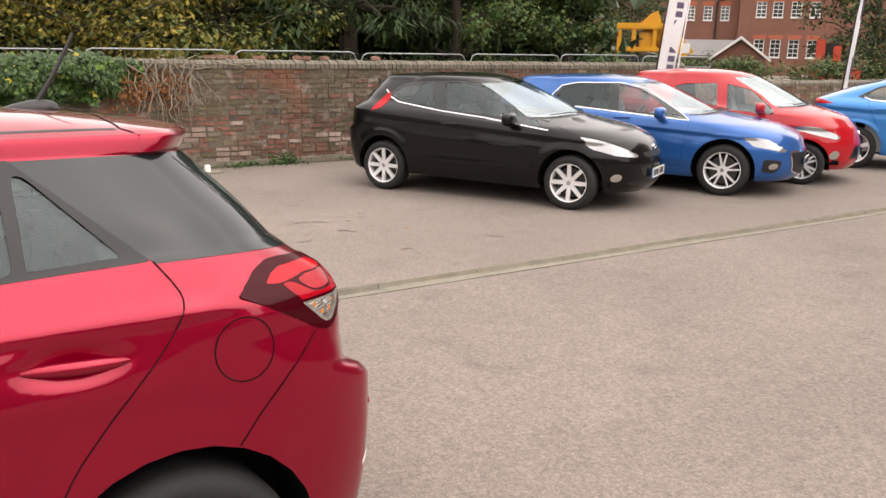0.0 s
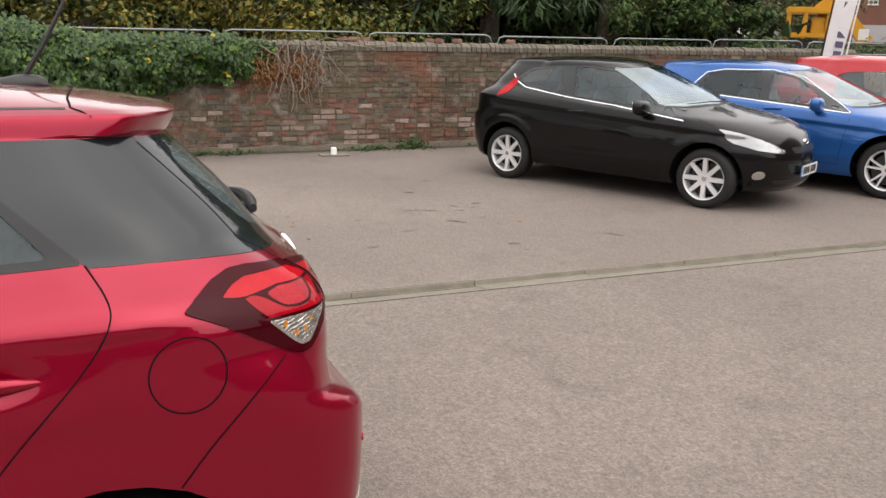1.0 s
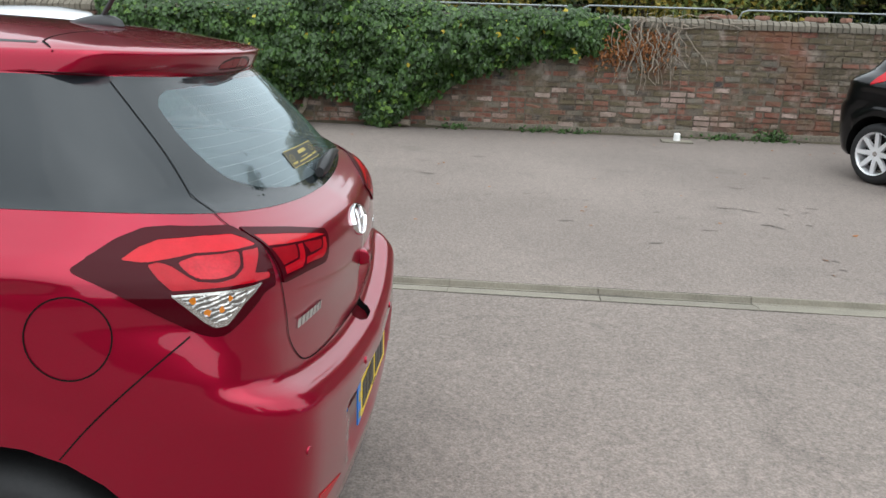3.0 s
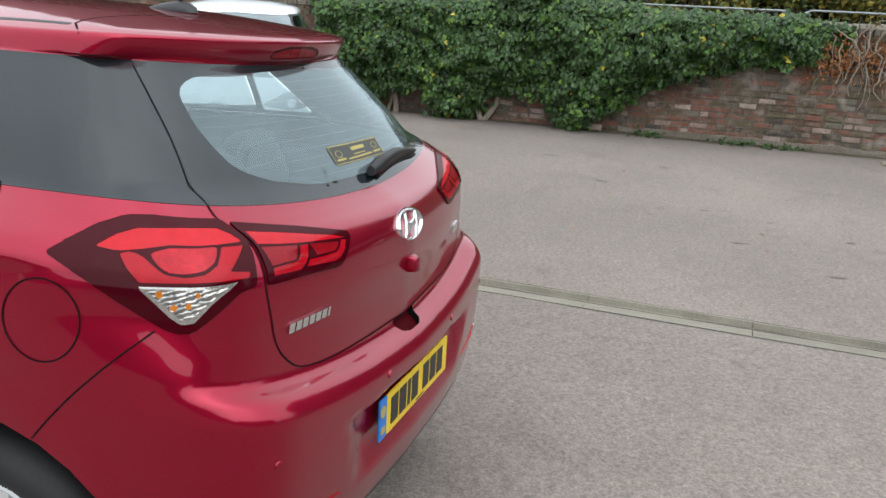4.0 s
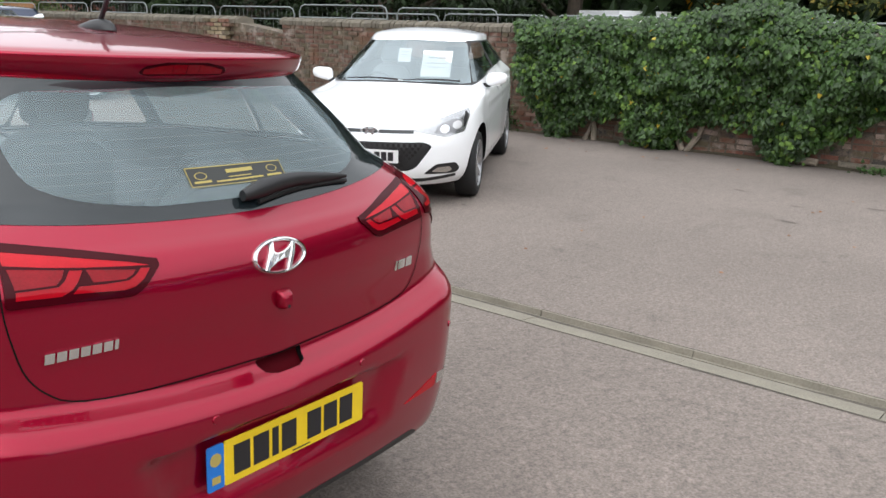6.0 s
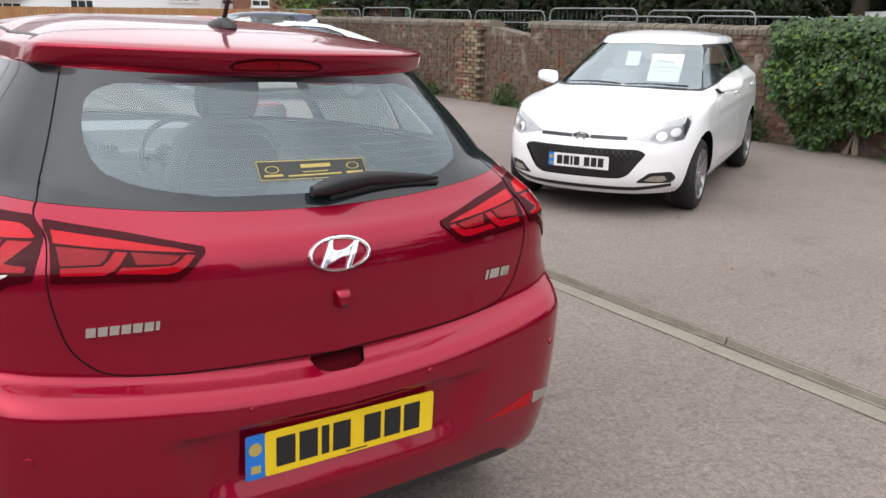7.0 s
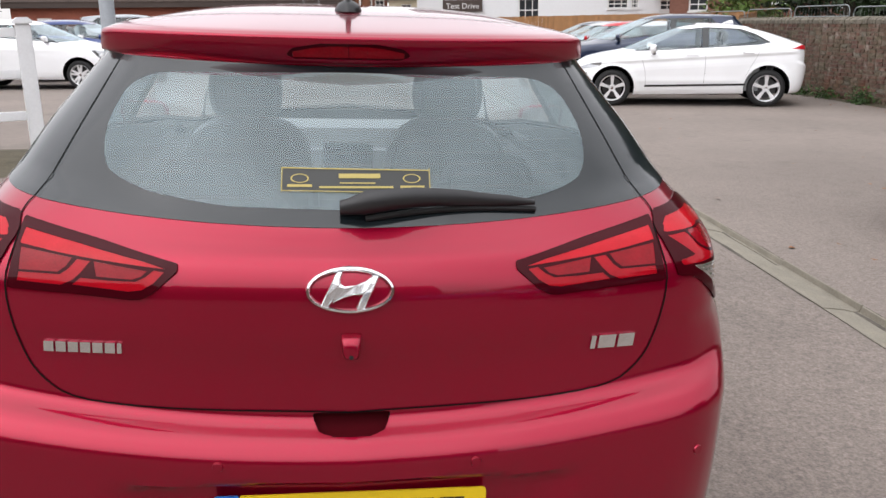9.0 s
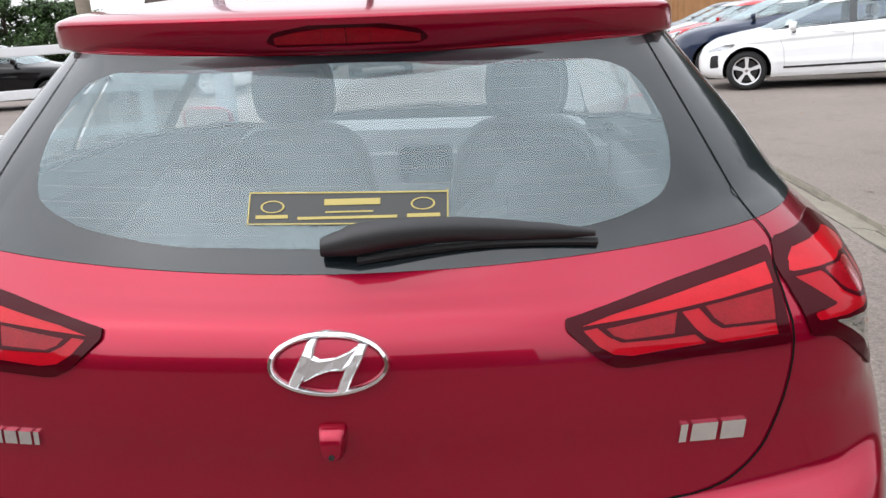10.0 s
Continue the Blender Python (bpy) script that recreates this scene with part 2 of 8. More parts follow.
def box(bm, x0, x1, y0, y1, z0, z1, bevel=0.0, m=None):
    r = bmesh.ops.create_cube(bm, size=1.0)["verts"]
    for v in r:
        v.co = Vector(((x0 + x1) / 2 + v.co.x * (x1 - x0), (y0 + y1) / 2 + v.co.y * (y1 - y0), (z0 + z1) / 2 + v.co.z * (z1 - z0)))
    if bevel:
        es = list({e for v in r for e in v.link_edges})
        r = bmesh.ops.bevel(bm, geom=es, offset=bevel, segments=2, affect="EDGES")["verts"]
    if m is not None:
        bmesh.ops.transform(bm, matrix=m, verts=list({v for v in r}))
    return r


def boxed(*args, **kw):
    bm = bmesh.new()
    box(bm, *args, **kw)
    return bm


def lathe(bm, prof, seg=32, axis="x", centre=(0, 0, 0)):
    """Turns a profile of (along, radius) pairs about an axis through centre."""
    rings = []
    for a, r in prof:
        ring = []
        for k in range(seg):
            t = 2 * math.pi * k / seg
            c, s = r * math.cos(t), r * math.sin(t)
            p = {"x": (a, c, s), "y": (c, a, s), "z": (c, s, a)}[axis]
            ring.append(bm.verts.new(Vector(centre) + Vector(p)))
        rings.append(ring)
    for u, v in zip(rings, rings[1:]):
        for k in range(seg):
            bm.faces.new((u[k], u[(k + 1) % seg], v[(k + 1) % seg], v[k]))
    return rings


def tube(bm, pts, r, seg=8, taper=None, cap=True):
    """A round rod along points; taper gives the end's radius."""
    pts = [Vector(p) for p in pts]
    rings = []
    for i, p in enumerate(pts):
        d = (pts[min(i + 1, len(pts) - 1)] - pts[max(i - 1, 0)]).normalized()
        a = d.cross(Vector((0, 0, 1)) if abs(d.z) < 0.9 else Vector((1, 0, 0))).normalized()
        b = d.cross(a)
        rr = r if taper is None else r + (taper - r) * i / (len(pts) - 1)
        rings.append([bm.verts.new(p + rr * (a * math.cos(2 * math.pi * k / seg) + b * math.sin(2 * math.pi * k / seg))) for k in range(seg)])
    for u, v in zip(rings, rings[1:]):
        for k in range(seg):
            bm.faces.new((u[k], u[(k + 1) % seg], v[(k + 1) % seg], v[k]))
    if cap:
        bm.faces.new(rings[0][::-1])
        bm.faces.new(rings[-1])


def rounded(poly, r, k=4):
    """Rounds the corners of a polygon."""
    out, n = [], len(poly)
    for i in range(n):
        p, a, b = (Vector(poly[j % n]) for j in (i, i - 1, i + 1))
        da, db = a - p, b - p
        q = min(r, 0.45 * da.length, 0.45 * db.length)
        s, e = p + da.normalized() * q, p + db.normalized() * q
        for j in range(k + 1):
            t = j / k
            out.append(tuple((1 - t) ** 2 * s + 2 * t * (1 - t) * p + t * t * e))
    return out


def prism(bm, poly, d0, d1, axis="y", m=None):
    """A flat plate with the outline poly between two depths along an axis."""
    def at(a, b, d):
        return {"x": (d, a, b), "y": (a, d, b), "z": (a, b, d)}[axis]
    lo = [bm.verts.new(at(a, b, d0)) for a, b in poly]
    hi = [bm.verts.new(at(a, b, d1)) for a, b in poly]
    bm.faces.new(lo)
    bm.faces.new(hi[::-1])
    n = len(poly)
    for i in range(n):
        bm.faces.new((lo[i], hi[i], hi[(i + 1) % n], lo[(i + 1) % n]))
    if m is not None:
        bmesh.ops.transform(bm, matrix=m, verts=lo + hi)
    bmesh.ops.recalc_face_normals(bm, faces=bm.faces)


def inside(p, poly):
    a, b, hit, n = p[0], p[1], False, len(poly)
    for i in range(n):
        (x0, y0), (x1, y1) = poly[i], poly[(i + 1) % n]
        if (y0 > b) != (y1 > b) and a < (x1 - x0) * (b - y0) / (y1 - y0) + x0:
            hit = not hit
    return hit


DIAG = math.sqrt(0.5)
AXES = {"x": ((0, 1, 0), (0, 0, 1)), "y": ((1, 0, 0), (0, 0, 1)), "z": ((1, 0, 0), (0, 1, 0)), "right": ((DIAG, DIAG, 0), (0, 0, 1)), "left": ((-DIAG, DIAG, 0), (0, 0, 1))}


def cut(bm, poly, axis, ok, among=None):
    """Splits a surface along a polygon seen along an axis (or along a corner's diagonal); gives the faces inside it."""
    ua, ub = (Vector(v) for v in AXES[axis])
    lo = [min(p[k] for p in poly) for k in (0, 1)]
    hi = [max(p[k] for p in poly) for k in (0, 1)]

    def near(f, l, h):
        for d, k in ((ua, 0), (ub, 1)):
            vals = [v.co.dot(d) for v in f.verts]
            if max(vals) < l[k] - 1e-4 or min(vals) > h[k] + 1e-4:
                return False
        return True

    faces = [f for f in (bm.faces if among is None else among) if ok(f.calc_center_median()) and near(f, lo, hi)]
    for k in range(len(poly)):
        (a0, b0), (a1, b1) = poly[k], poly[(k + 1) % len(poly)]
        if math.hypot(a1 - a0, b1 - b0) < 1e-6:
            continue
        l, h = (min(a0, a1), min(b0, b1)), (max(a0, a1), max(b0, b1))
        some = [f for f in faces if near(f, l, h)]
        if not some:
            continue
        skip = set(some)
        geom = some + list({e for f in some for e in f.edges}) + list({v for f in some for v in f.verts})
        res = bmesh.ops.bisect_plane(bm, geom=geom, dist=1e-5, plane_co=ua * a0 + ub * b0, plane_no=ua * (b1 - b0) + ub * (a0 - a1))
        faces = [f for f in faces if f not in skip] + [g for g in res["geom"] if isinstance(g, bmesh.types.BMFace)]
    out = []
    for f in faces:
        c = f.calc_center_median()
        if inside((c.dot(ua), c.dot(ub)), poly):
            out.append(f)
    return out


def extract(bm, faces, offset=0.0):
    """Takes faces out of a surface into one of their own, moved along their normals."""
    made, got = bmesh.new(), {}
    bm.normal_update()
    for f in faces:
        for v in f.verts:
            if v not in got:
                got[v] = made.verts.new(v.co + v.normal * offset)
        made.faces.new([got[v] for v in f.verts])
    bmesh.ops.delete(bm, geom=list(faces), context="FACES")
    return made


def islands(bm):
    """The connected patches of a surface, largest first, as lists of faces."""
    left, out = set(bm.faces), []
    while left:
        todo, patch = [left.pop()], []
        while todo:
            f = todo.pop()
            patch.append(f)
            for e in f.edges:
                for g in e.link_faces:
                    if g in left:
                        left.discard(g)
                        todo.append(g)
        out.append(patch)
    return sorted(out, key=lambda p: -sum(f.calc_area() for f in p))


def thicken(bm, depth):
    """Gives an open surface an edge that turns inwards."""
    bm.normal_update()
    rim = [e for e in bm.edges if len(e.link_faces) == 1]
    res = bmesh.ops.extrude_edge_only(bm, edges=rim)["geom"]
    for v in res:
        if isinstance(v, bmesh.types.BMVert):
            old = [e.other_vert(v) for e in v.link_edges if e.other_vert(v) not in res]
            if old:
                v.co -= old[0].normal * depth
    return bm


def soften(pts, times=2):
    """Cuts the corners of an open line."""
    for _ in range(times):
        out = [pts[0]]
        for (a, b), (c, d) in zip(pts, pts[1:]):
            out += [(a * 0.75 + c * 0.25, b * 0.75 + d * 0.25), (a * 0.25 + c * 0.75, b * 0.25 + d * 0.75)]
        pts = out + [pts[-1]]
    return pts


def ribbon(tree, pts, axis, side, width=0.005, lift=0.0015, step=0.04):
    """A thin strip laid on a surface along a line seen along an axis, such as a shut line."""
    line = []
    for p, q in zip(pts, pts[1:]):
        n = max(1, int(math.hypot(q[0] - p[0], q[1] - p[1]) / step))
        line += [(p[0] + (q[0] - p[0]) * k / n, p[1] + (q[1] - p[1]) * k / n) for k in range(n)]
    line.append(pts[-1])
    hits = []
    for a, b in line:
        ua, ub = (Vector(v) for v in AXES[axis])
        d = {"x": Vector((-side, 0, 0)), "y": Vector((0, -side, 0)), "z": Vector((0, 0, -1)), "left": Vector((DIAG, DIAG, 0)), "right": Vector((-DIAG, DIAG, 0))}[axis]
        o = ua * a + ub * b - d * (4.5 if axis == "y" and side > 0 else 3) + (Vector((0, 3.5, 0)) if axis == "y" and side > 0 else Vector())
        loc, no, _, _ = tree.ray_cast(o, d)
        if loc is not None:
            hits.append((loc, no if no.dot(d) < 0 else -no))
    bm = bmesh.new()
    rows = []
    for k, (p, n) in enumerate(hits):
        t = hits[min(k + 1, len(hits) - 1)][0] - hits[max(k - 1, 0)][0]
        s = n.cross(t).normalized() * width / 2
        rows.append((bm.verts.new(p - s + n * lift), bm.verts.new(p + s + n * lift)))
    for u, v in zip(rows, rows[1:]):
        bm.faces.new((u[0], u[1], v[1], v[0]))
    return bm


# ---- ground ----
SLOPE, KERB_X = 0.035, 2.475


def ground_z(x):
    return SLOPE * min(max(KERB_X - x, 0.0), 6.0)


bm = bmesh.new()
xs = [-600, -40, -12, -3.5, -1.0, 1.0, KERB_X, KERB_X + 0.02, KERB_X + 0.225, KERB_X + 0.24, 6, 9, 40, 600]
ys = [-600, -40, -10, 0, 10, 40, 600]
grid = [[bm.verts.new((x, y, ground_z(x) - (0.06 if KERB_X < x < KERB_X + 0.235 else 0))) for x in xs] for y in ys]
for a, b in zip(grid, grid[1:]):
    for k in range(len(xs) - 1):
        bm.faces.new((a[k], a[k + 1], b[k + 1], b[k]))
ground = new("ground", mesh_of("ground", bm, ASPHALT))
tagged(ground, "worn grey-brown tarmac forecourt", "tarmac", kind="structure")

# ---- cars ----
import functools
from mathutils.bvhtree import BVHTree

# Waterlines of a small hatchback from sill to roof: heights at the tail, rear quarter, front wing and nose,
# the tail's and nose's place along the car, and the half width.
HATCH = dict(
    zr=[0.27, 0.31, 0.38, 0.46, 0.58, 0.648, 0.682, 0.722, 0.80, 0.88, 0.975, 1.02, 1.045, 1.066, 1.20, 1.30, 1.358, 1.366, 1.405, 1.422, 1.448, 1.467, 1.474],
    zsr=[0.24, 0.29, 0.38, 0.48, 0.62, 0.745, 0.785, 0.825, 0.88, 0.93, 0.99, 1.04, 1.075, 1.105, 1.21, 1.30, 1.362, 1.376, 1.40, 1.418, 1.445, 1.466, 1.474],
    zsf=[0.21, 0.27, 0.35, 0.44, 0.54, 0.60, 0.635, 0.67, 0.73, 0.79, 0.845, 0.905, 0.945, 0.985, 1.13, 1.27, 1.365, 1.385, 1.41, 1.43, 1.452, 1.468, 1.474],
    zf=[0.20, 0.26, 0.33, 0.42, 0.52, 0.575, 0.605, 0.64, 0.69, 0.74, 0.79, 0.885, 0.965, 1.02, 1.16, 1.295, 1.385, 1.40, 1.415, 1.432, 1.453, 1.469, 1.474],
    yr=[0.06, 0.01, -0.012, -0.03, -0.045, -0.05, -0.034, -0.004, -0.004, 0.0, 0.004, 0.03, 0.068, 0.105, 0.21, 0.305, 0.366, 0.374, 0.394, 0.45, 0.75, 1.10, 1.35],
    yf=[3.88, 3.95, 3.985, 4.0, 4.0, 3.99, 3.98, 3.965, 3.945, 3.915, 3.86, 3.66, 3.30, 3.02, 2.70, 2.38, 2.14, 2.08, 2.02, 1.94, 1.78, 1.58, 1.38],
    w=[0.79, 0.82, 0.842, 0.853, 0.862, 0.865, 0.866, 0.866, 0.862, 0.858, 0.852, 0.840, 0.812, 0.78, 0.72, 0.655, 0.607, 0.598, 0.582, 0.55, 0.43, 0.25, 0.0],
)


def monotone(vals, sub):
    """Fills in a curve smoothly, with no overshoot."""
    v = np.array(vals, float)
    d = np.diff(v)
    m = np.zeros(len(v))
    m[1:-1] = np.where(d[:-1] * d[1:] > 0, 2 * d[:-1] * d[1:] / (d[:-1] + d[1:] + 1e-12), 0)
    m[0], m[-1] = d[0], d[-1]
    out = []
    for k in range(len(d)):
        for j in range(sub):
            t = j / sub
            out.append((2 * t**3 - 3 * t**2 + 1) * v[k] + (t**3 - 2 * t**2 + t) * m[k] + (3 * t**2 - 2 * t**3) * v[k + 1] + (t**3 - t**2) * m[k + 1])
    out.append(v[-1])
    return np.array(out)


# tail corners in plan, as (share of the half width, metres forward of the tail's middle)
BUMPER_CORNER = ((0, 0), (0.35, 0.010), (0.65, 0.031), (0.79, 0.048), (0.872, 0.084), (0.930, 0.168), (0.968, 0.28), (0.991, 0.405), (1.0, 0.53))
LAMP_CORNER = ((0, 0), (0.35, 0.018), (0.65, 0.052), (0.81, 0.085), (0.872, 0.122), (0.925, 0.225), (0.963, 0.335), (0.988, 0.44), (1.0, 0.53))
SPOILER_CORNER = ((0, 0), (0.3, 0.014), (0.6, 0.05), (0.85, 0.115), (0.958, 0.165), (0.978, 0.23), (0.99, 0.31), (0.996, 0.42), (1.0, 0.55))


@functools.lru_cache(None)
def corner(knots, q):
    """Smooth run through the knots, with q steps before and q after the fifth."""
    x, y = monotone([k[0] for k in knots], 12), monotone([k[1] for k in knots], 12)
    out = []
    for a, b in ((0, 48), (48, len(x) - 1)):
        d = np.concatenate([[0], np.cumsum(np.hypot(np.diff(x[a:b + 1]) * 0.85, np.diff(y[a:b + 1])))])
        t = np.linspace(0, d[-1], q + 1)
        out += list(zip(np.interp(t, d, x[a:b + 1]), np.interp(t, d, y[a:b + 1])))[1 if a else 0:]
    return out


def outline(zr, zsr, zsf, zf, yr, yf, w, s, q):
    """One waterline from the middle of the tail round the side to the middle of the nose."""
    pts = []
    n, nf = s["n"] + s["square"] * bump01(zr, -1, 1.0, 0.1), s["nf"]
    length = yf - yr
    dr, df = min(s["dr"], 0.42 * length), min(s["df"], 0.42 * length)
    low = bump01(zr, -1, 0.68, 0.3)
    br = (s["bow"] * (1 - low) + s["bow_low"] * low) * min(1, (w / 0.86) ** 2) * min(1, length / 3)
    bf = min(s["bowf"], 0.1 * length) * (w / 0.86) ** 2
    dr = min(dr * (1 - low) + s["dr_low"] * low, 0.42 * length)
    wr = w * (1 - s["taper"] * bump01(zr, 1.09, 9, 0.1) - s["tuck"] * low)
    fr = []
    for e in (n, nf):
        k = 0.5 ** (1 / e)
        a = [(k * i / q, 1 - (1 - (k * i / q) ** e) ** (1 / e)) for i in range(q + 1)]
        b = [((1 - (k * (1 - i / q)) ** e) ** (1 / e), 1 - k * (1 - i / q)) for i in range(1, q + 1)]
        fr.append(a + b)
    tail = [(a, br * a * a + dr * b) for a, b in fr[0]]
    if s["corner"]:
        up = bump01(zr, 0.9, 9, 0.25)
        wt = bump01(zr, -1, 1.03, 0.07)
        bumper, lamp, lip = corner(BUMPER_CORNER, q), corner(LAMP_CORNER, q), corner(SPOILER_CORNER, q)
        wl = s["lip"](zr) if s.get("lip") else 0.0
        mixed = []
        for p, u, v, t in zip(tail, bumper, lamp, lip):
            low_x, low_y = u[0] + (v[0] - u[0]) * up, u[1] + (v[1] - u[1]) * up
            x, y = p[0] + (low_x - p[0]) * wt, p[1] + (low_y - p[1]) * wt
            mixed.append((x + (t[0] - x) * wl, y + (t[1] - y) * wl))
        tail = mixed
    # the bumper's ledge dies away round the corner
    ledge = yr - (-0.06 + 0.056 * (zr - 0.648) / 0.327) if s["corner"] and 0.648 < zr < 0.975 else 0.0
    for a, b in tail:
        t = max(0.0, min(1.0, (a - 0.86) / 0.10))
        pts.append((wr * a, yr + b - ledge * t * t * (3 - 2 * t), zr + (zsr - zr) * a * a))
    br = dr = 0.5 * tail[-1][1]
    y0, y1 = yr + br + dr, yf - bf - df
    m = s.get("side", 2 * q)
    for i in range(1, m):
        t = i / m
        pts.append(((wr + (w - wr) * min(1, 2.5 * t)) * (1 + s["bulge"] * 4 * t * (1 - t)), y0 + (y1 - y0) * t, zsr + (zsf - zsr) * t))
    for a, b in fr[1][::-1]:
        pts.append((w * a, yf - bf * a * a - df * b, zf + (zsf - zf) * a * a))
    return pts


def shell(s, sub=4, q=12):
    """The painted skin of a car as one surface."""
    rows = [monotone(s[k], sub) for k in ("zr", "zsr", "zsf", "zf", "yr", "yf", "w")]
    bm = bmesh.new()
    rings = []
    for vals in zip(*rows):
        half = outline(*vals, s, q)
        pts = half + [(-x, y, z) for x, y, z in half[-2:0:-1]]
        rings.append([bm.verts.new(p) for p in pts])
    belt = s.get("belt", (99, 99))
    for r, (u, v) in enumerate(zip(rings, rings[1:])):
        n = len(u)
        for k in range(n):
            f = bm.faces.new((u[k], u[(k + 1) % n], v[(k + 1) % n], v[k]))
            f.material_index = 1 if belt[0] * sub <= r < belt[1] * sub else 0
    bmesh.ops.remove_doubles(bm, verts=bm.verts, dist=1e-4)
    f = s.get("shape")
    if f:
        for v in bm.verts:
            f(v.co)
    bmesh.ops.recalc_face_normals(bm, faces=bm.faces)
    return bm


def bump01(v, a, b, soft):
    """1 between a and b, falling to 0 over soft on both sides."""
    return max(0.0, min(1.0, min(v - a + soft, b - v + soft) / soft))


def variant(**kw):
    """A body spec from the hatchback's waterlines, stretched to another car's size."""
    s = dict(HATCH, n=4.0, square=2.0, nf=3.2, dr=0.47, df=0.75, bow=0.125, bow_low=0.125, dr_low=0.40, taper=0.055, tuck=0.012, bowf=0.2, bulge=0.01, corner=False, wheel_r=0.31, tyre=0.2, axles=(0.60, 3.17), track=0.845)
    long, wide, high = kw.pop("long", 1), kw.pop("wide", 1), kw.pop("high", 1)
    for k in ("yr", "yf"):
        s[k] = [v * long for v in s[k]]
    s["w"] = [v * wide for v in s["w"]]
    for k in ("zr", "zsr", "zsf", "zf"):
        s[k] = [v * high for v in s[k]]
    s["track"] *= wide
    s["axles"] = tuple(a * long for a in s["axles"])
    s.update(kw)
    return s


def circle(y, z, r, n=28, squash=1.0):
    return [(y + r * math.cos(2 * math.pi * k / n), z + squash * r * math.sin(2 * math.pi * k / n)) for k in range(n)]


def wheel(parent, side, x, y, r, width, style, alloy):
    """Tyre, rim with spokes, hub and brake disc. x is the outer face."""
    rr = r * 0.70
    w = thing_part("wheel", parent)
    bm = bmesh.new()
    i = x - side * width
    prof = [(i, rr), (i + side * 0.01, r * 0.93), (i + side * 0.035, r * 0.99), (x - side * 0.05, r), (x - side * 0.03, r * 0.985), (x - side * 0.004, r * 0.92), (x + side * 0.004, r * 0.82), (x - side * 0.006, rr * 1.01), (x - side * 0.03, rr * 0.97)]
    lathe(bm, prof, 40, "x", (0, y, r))
    bmesh.ops.recalc_face_normals(bm, faces=bm.faces)
    part("tyre", bm, RUBBER, w)
    bm = bmesh.new()
    lathe(bm, [(x - side * 0.14, rr * 0.93), (x - side * 0.03, rr * 0.93), (x - side * 0.004, rr * 0.97), (x + side * 0.002, rr * 1.01), (x - side * 0.012, rr * 1.02)], 40, "x", (0, y, r))
    lathe(bm, [(x - side * 0.03, 0.001), (x - side * 0.018, 0.03), (x - side * 0.024, 0.062), (x - side * 0.05, 0.066)], 20, "x", (0, y, r))
    n, twin, w0, w1 = style
    for k in range(n):
        for off in ((-1, 1) if twin else (0,)):
            t = 2 * math.pi * k / n + math.pi / 2 + off * twin
            t1 = 2 * math.pi * k / n + math.pi / 2 + off * twin * 1.25
            d, d1 = Vector((0, math.cos(t), math.sin(t))), Vector((0, math.cos(t1), math.sin(t1)))
            c = Vector((0, y, r))
            n0 = Vector((0, -d.z, d.y))
            p0, p1 = c + d * 0.045, c + d1 * rr * 0.96
            xs = (x - side * 0.022, x - side * 0.008)
            vs = []
            for p, ww, xx in ((p0, w0, xs[0]), (p1, w1, xs[1])):
                for sgn in (-1, 1):
                    vs.append((p + n0 * sgn * ww / 2, xx))
            top = [bm.verts.new((xx, p.y, p.z)) for p, xx in (vs[0], vs[1], vs[3], vs[2])]
            low = [bm.verts.new((xx - side * 0.035, c.y + (p.y - c.y), p.z)) for p, xx in (vs[0], vs[1], vs[3], vs[2])]
            bm.faces.new(top)
            for a in range(4):
                bm.faces.new((top[a], low[a], low[(a + 1) % 4], top[(a + 1) % 4]))
    bmesh.ops.recalc_face_normals(bm, faces=bm.faces)
    part("rim", bm, alloy, w)
    bm = bmesh.new()
    lathe(bm, [(x - side * 0.08, 0.001), (x - side * 0.08, rr * 0.78), (x - side * 0.1, rr * 0.78), (x - side * 0.1, 0.001)], 24, "x", (0, y, r))
    part("brake_disc", bm, DARKALLOY, w)
    bm = bmesh.new()
    lathe(bm, [(x - side * 0.019, 0.0005), (x - side * 0.017, 0.026), (x - side * 0.022, 0.028)], 16, "x", (0, y, r))
    part("hub_cap", bm, CHROME, w)
    return w


def thing_part(name, parent):
    ob = new(name)
    ob.parent = parent
    ob.empty_display_size = 0.1
    return ob


def mirror_unit(parent, side, y, z, x, mat, size=1.0):
    """A door mirror: flat-backed wedge housing, arm and glass."""
    bm = bmesh.new()
    r = bmesh.ops.create_uvsphere(bm, u_segments=20, v_segments=12, radius=1)["verts"]
    for v in r:
        a = [math.copysign(abs(c) ** 0.62, c) for c in v.co]
        v.co = Vector((side * (x + 0.12 * size + 0.105 * size * a[0]), y + 0.055 * size * a[1] * (1.25 if a[1] > 0 else 0.35), z + (0.062 - 0.010 * a[0]) * size * a[2] + 0.012 * a[0]))
    m = part("mirror_housing", bm, mat, parent)
    bm = bmesh.new()
    prism(bm, rounded([(side * (x + 0.028), z - 0.058 * size), (side * (x + 0.205 * size), z - 0.034 * size), (side * (x + 0.21 * size), z + 0.058 * size), (side * (x + 0.028), z + 0.050 * size)], 0.03), y - 0.0225 * size, y - 0.0195 * size, "y")
    part("mirror_glass", bm, CHROME, m)
    bm = bmesh.new()
    box(bm, min(side * (x - 0.06), side * (x + 0.07)), max(side * (x - 0.06), side * (x + 0.07)), y - 0.03, y + 0.035, z - 0.085 * size, z - 0.045 * size, 0.01)
    part("mirror_arm", bm, BLACK, m)


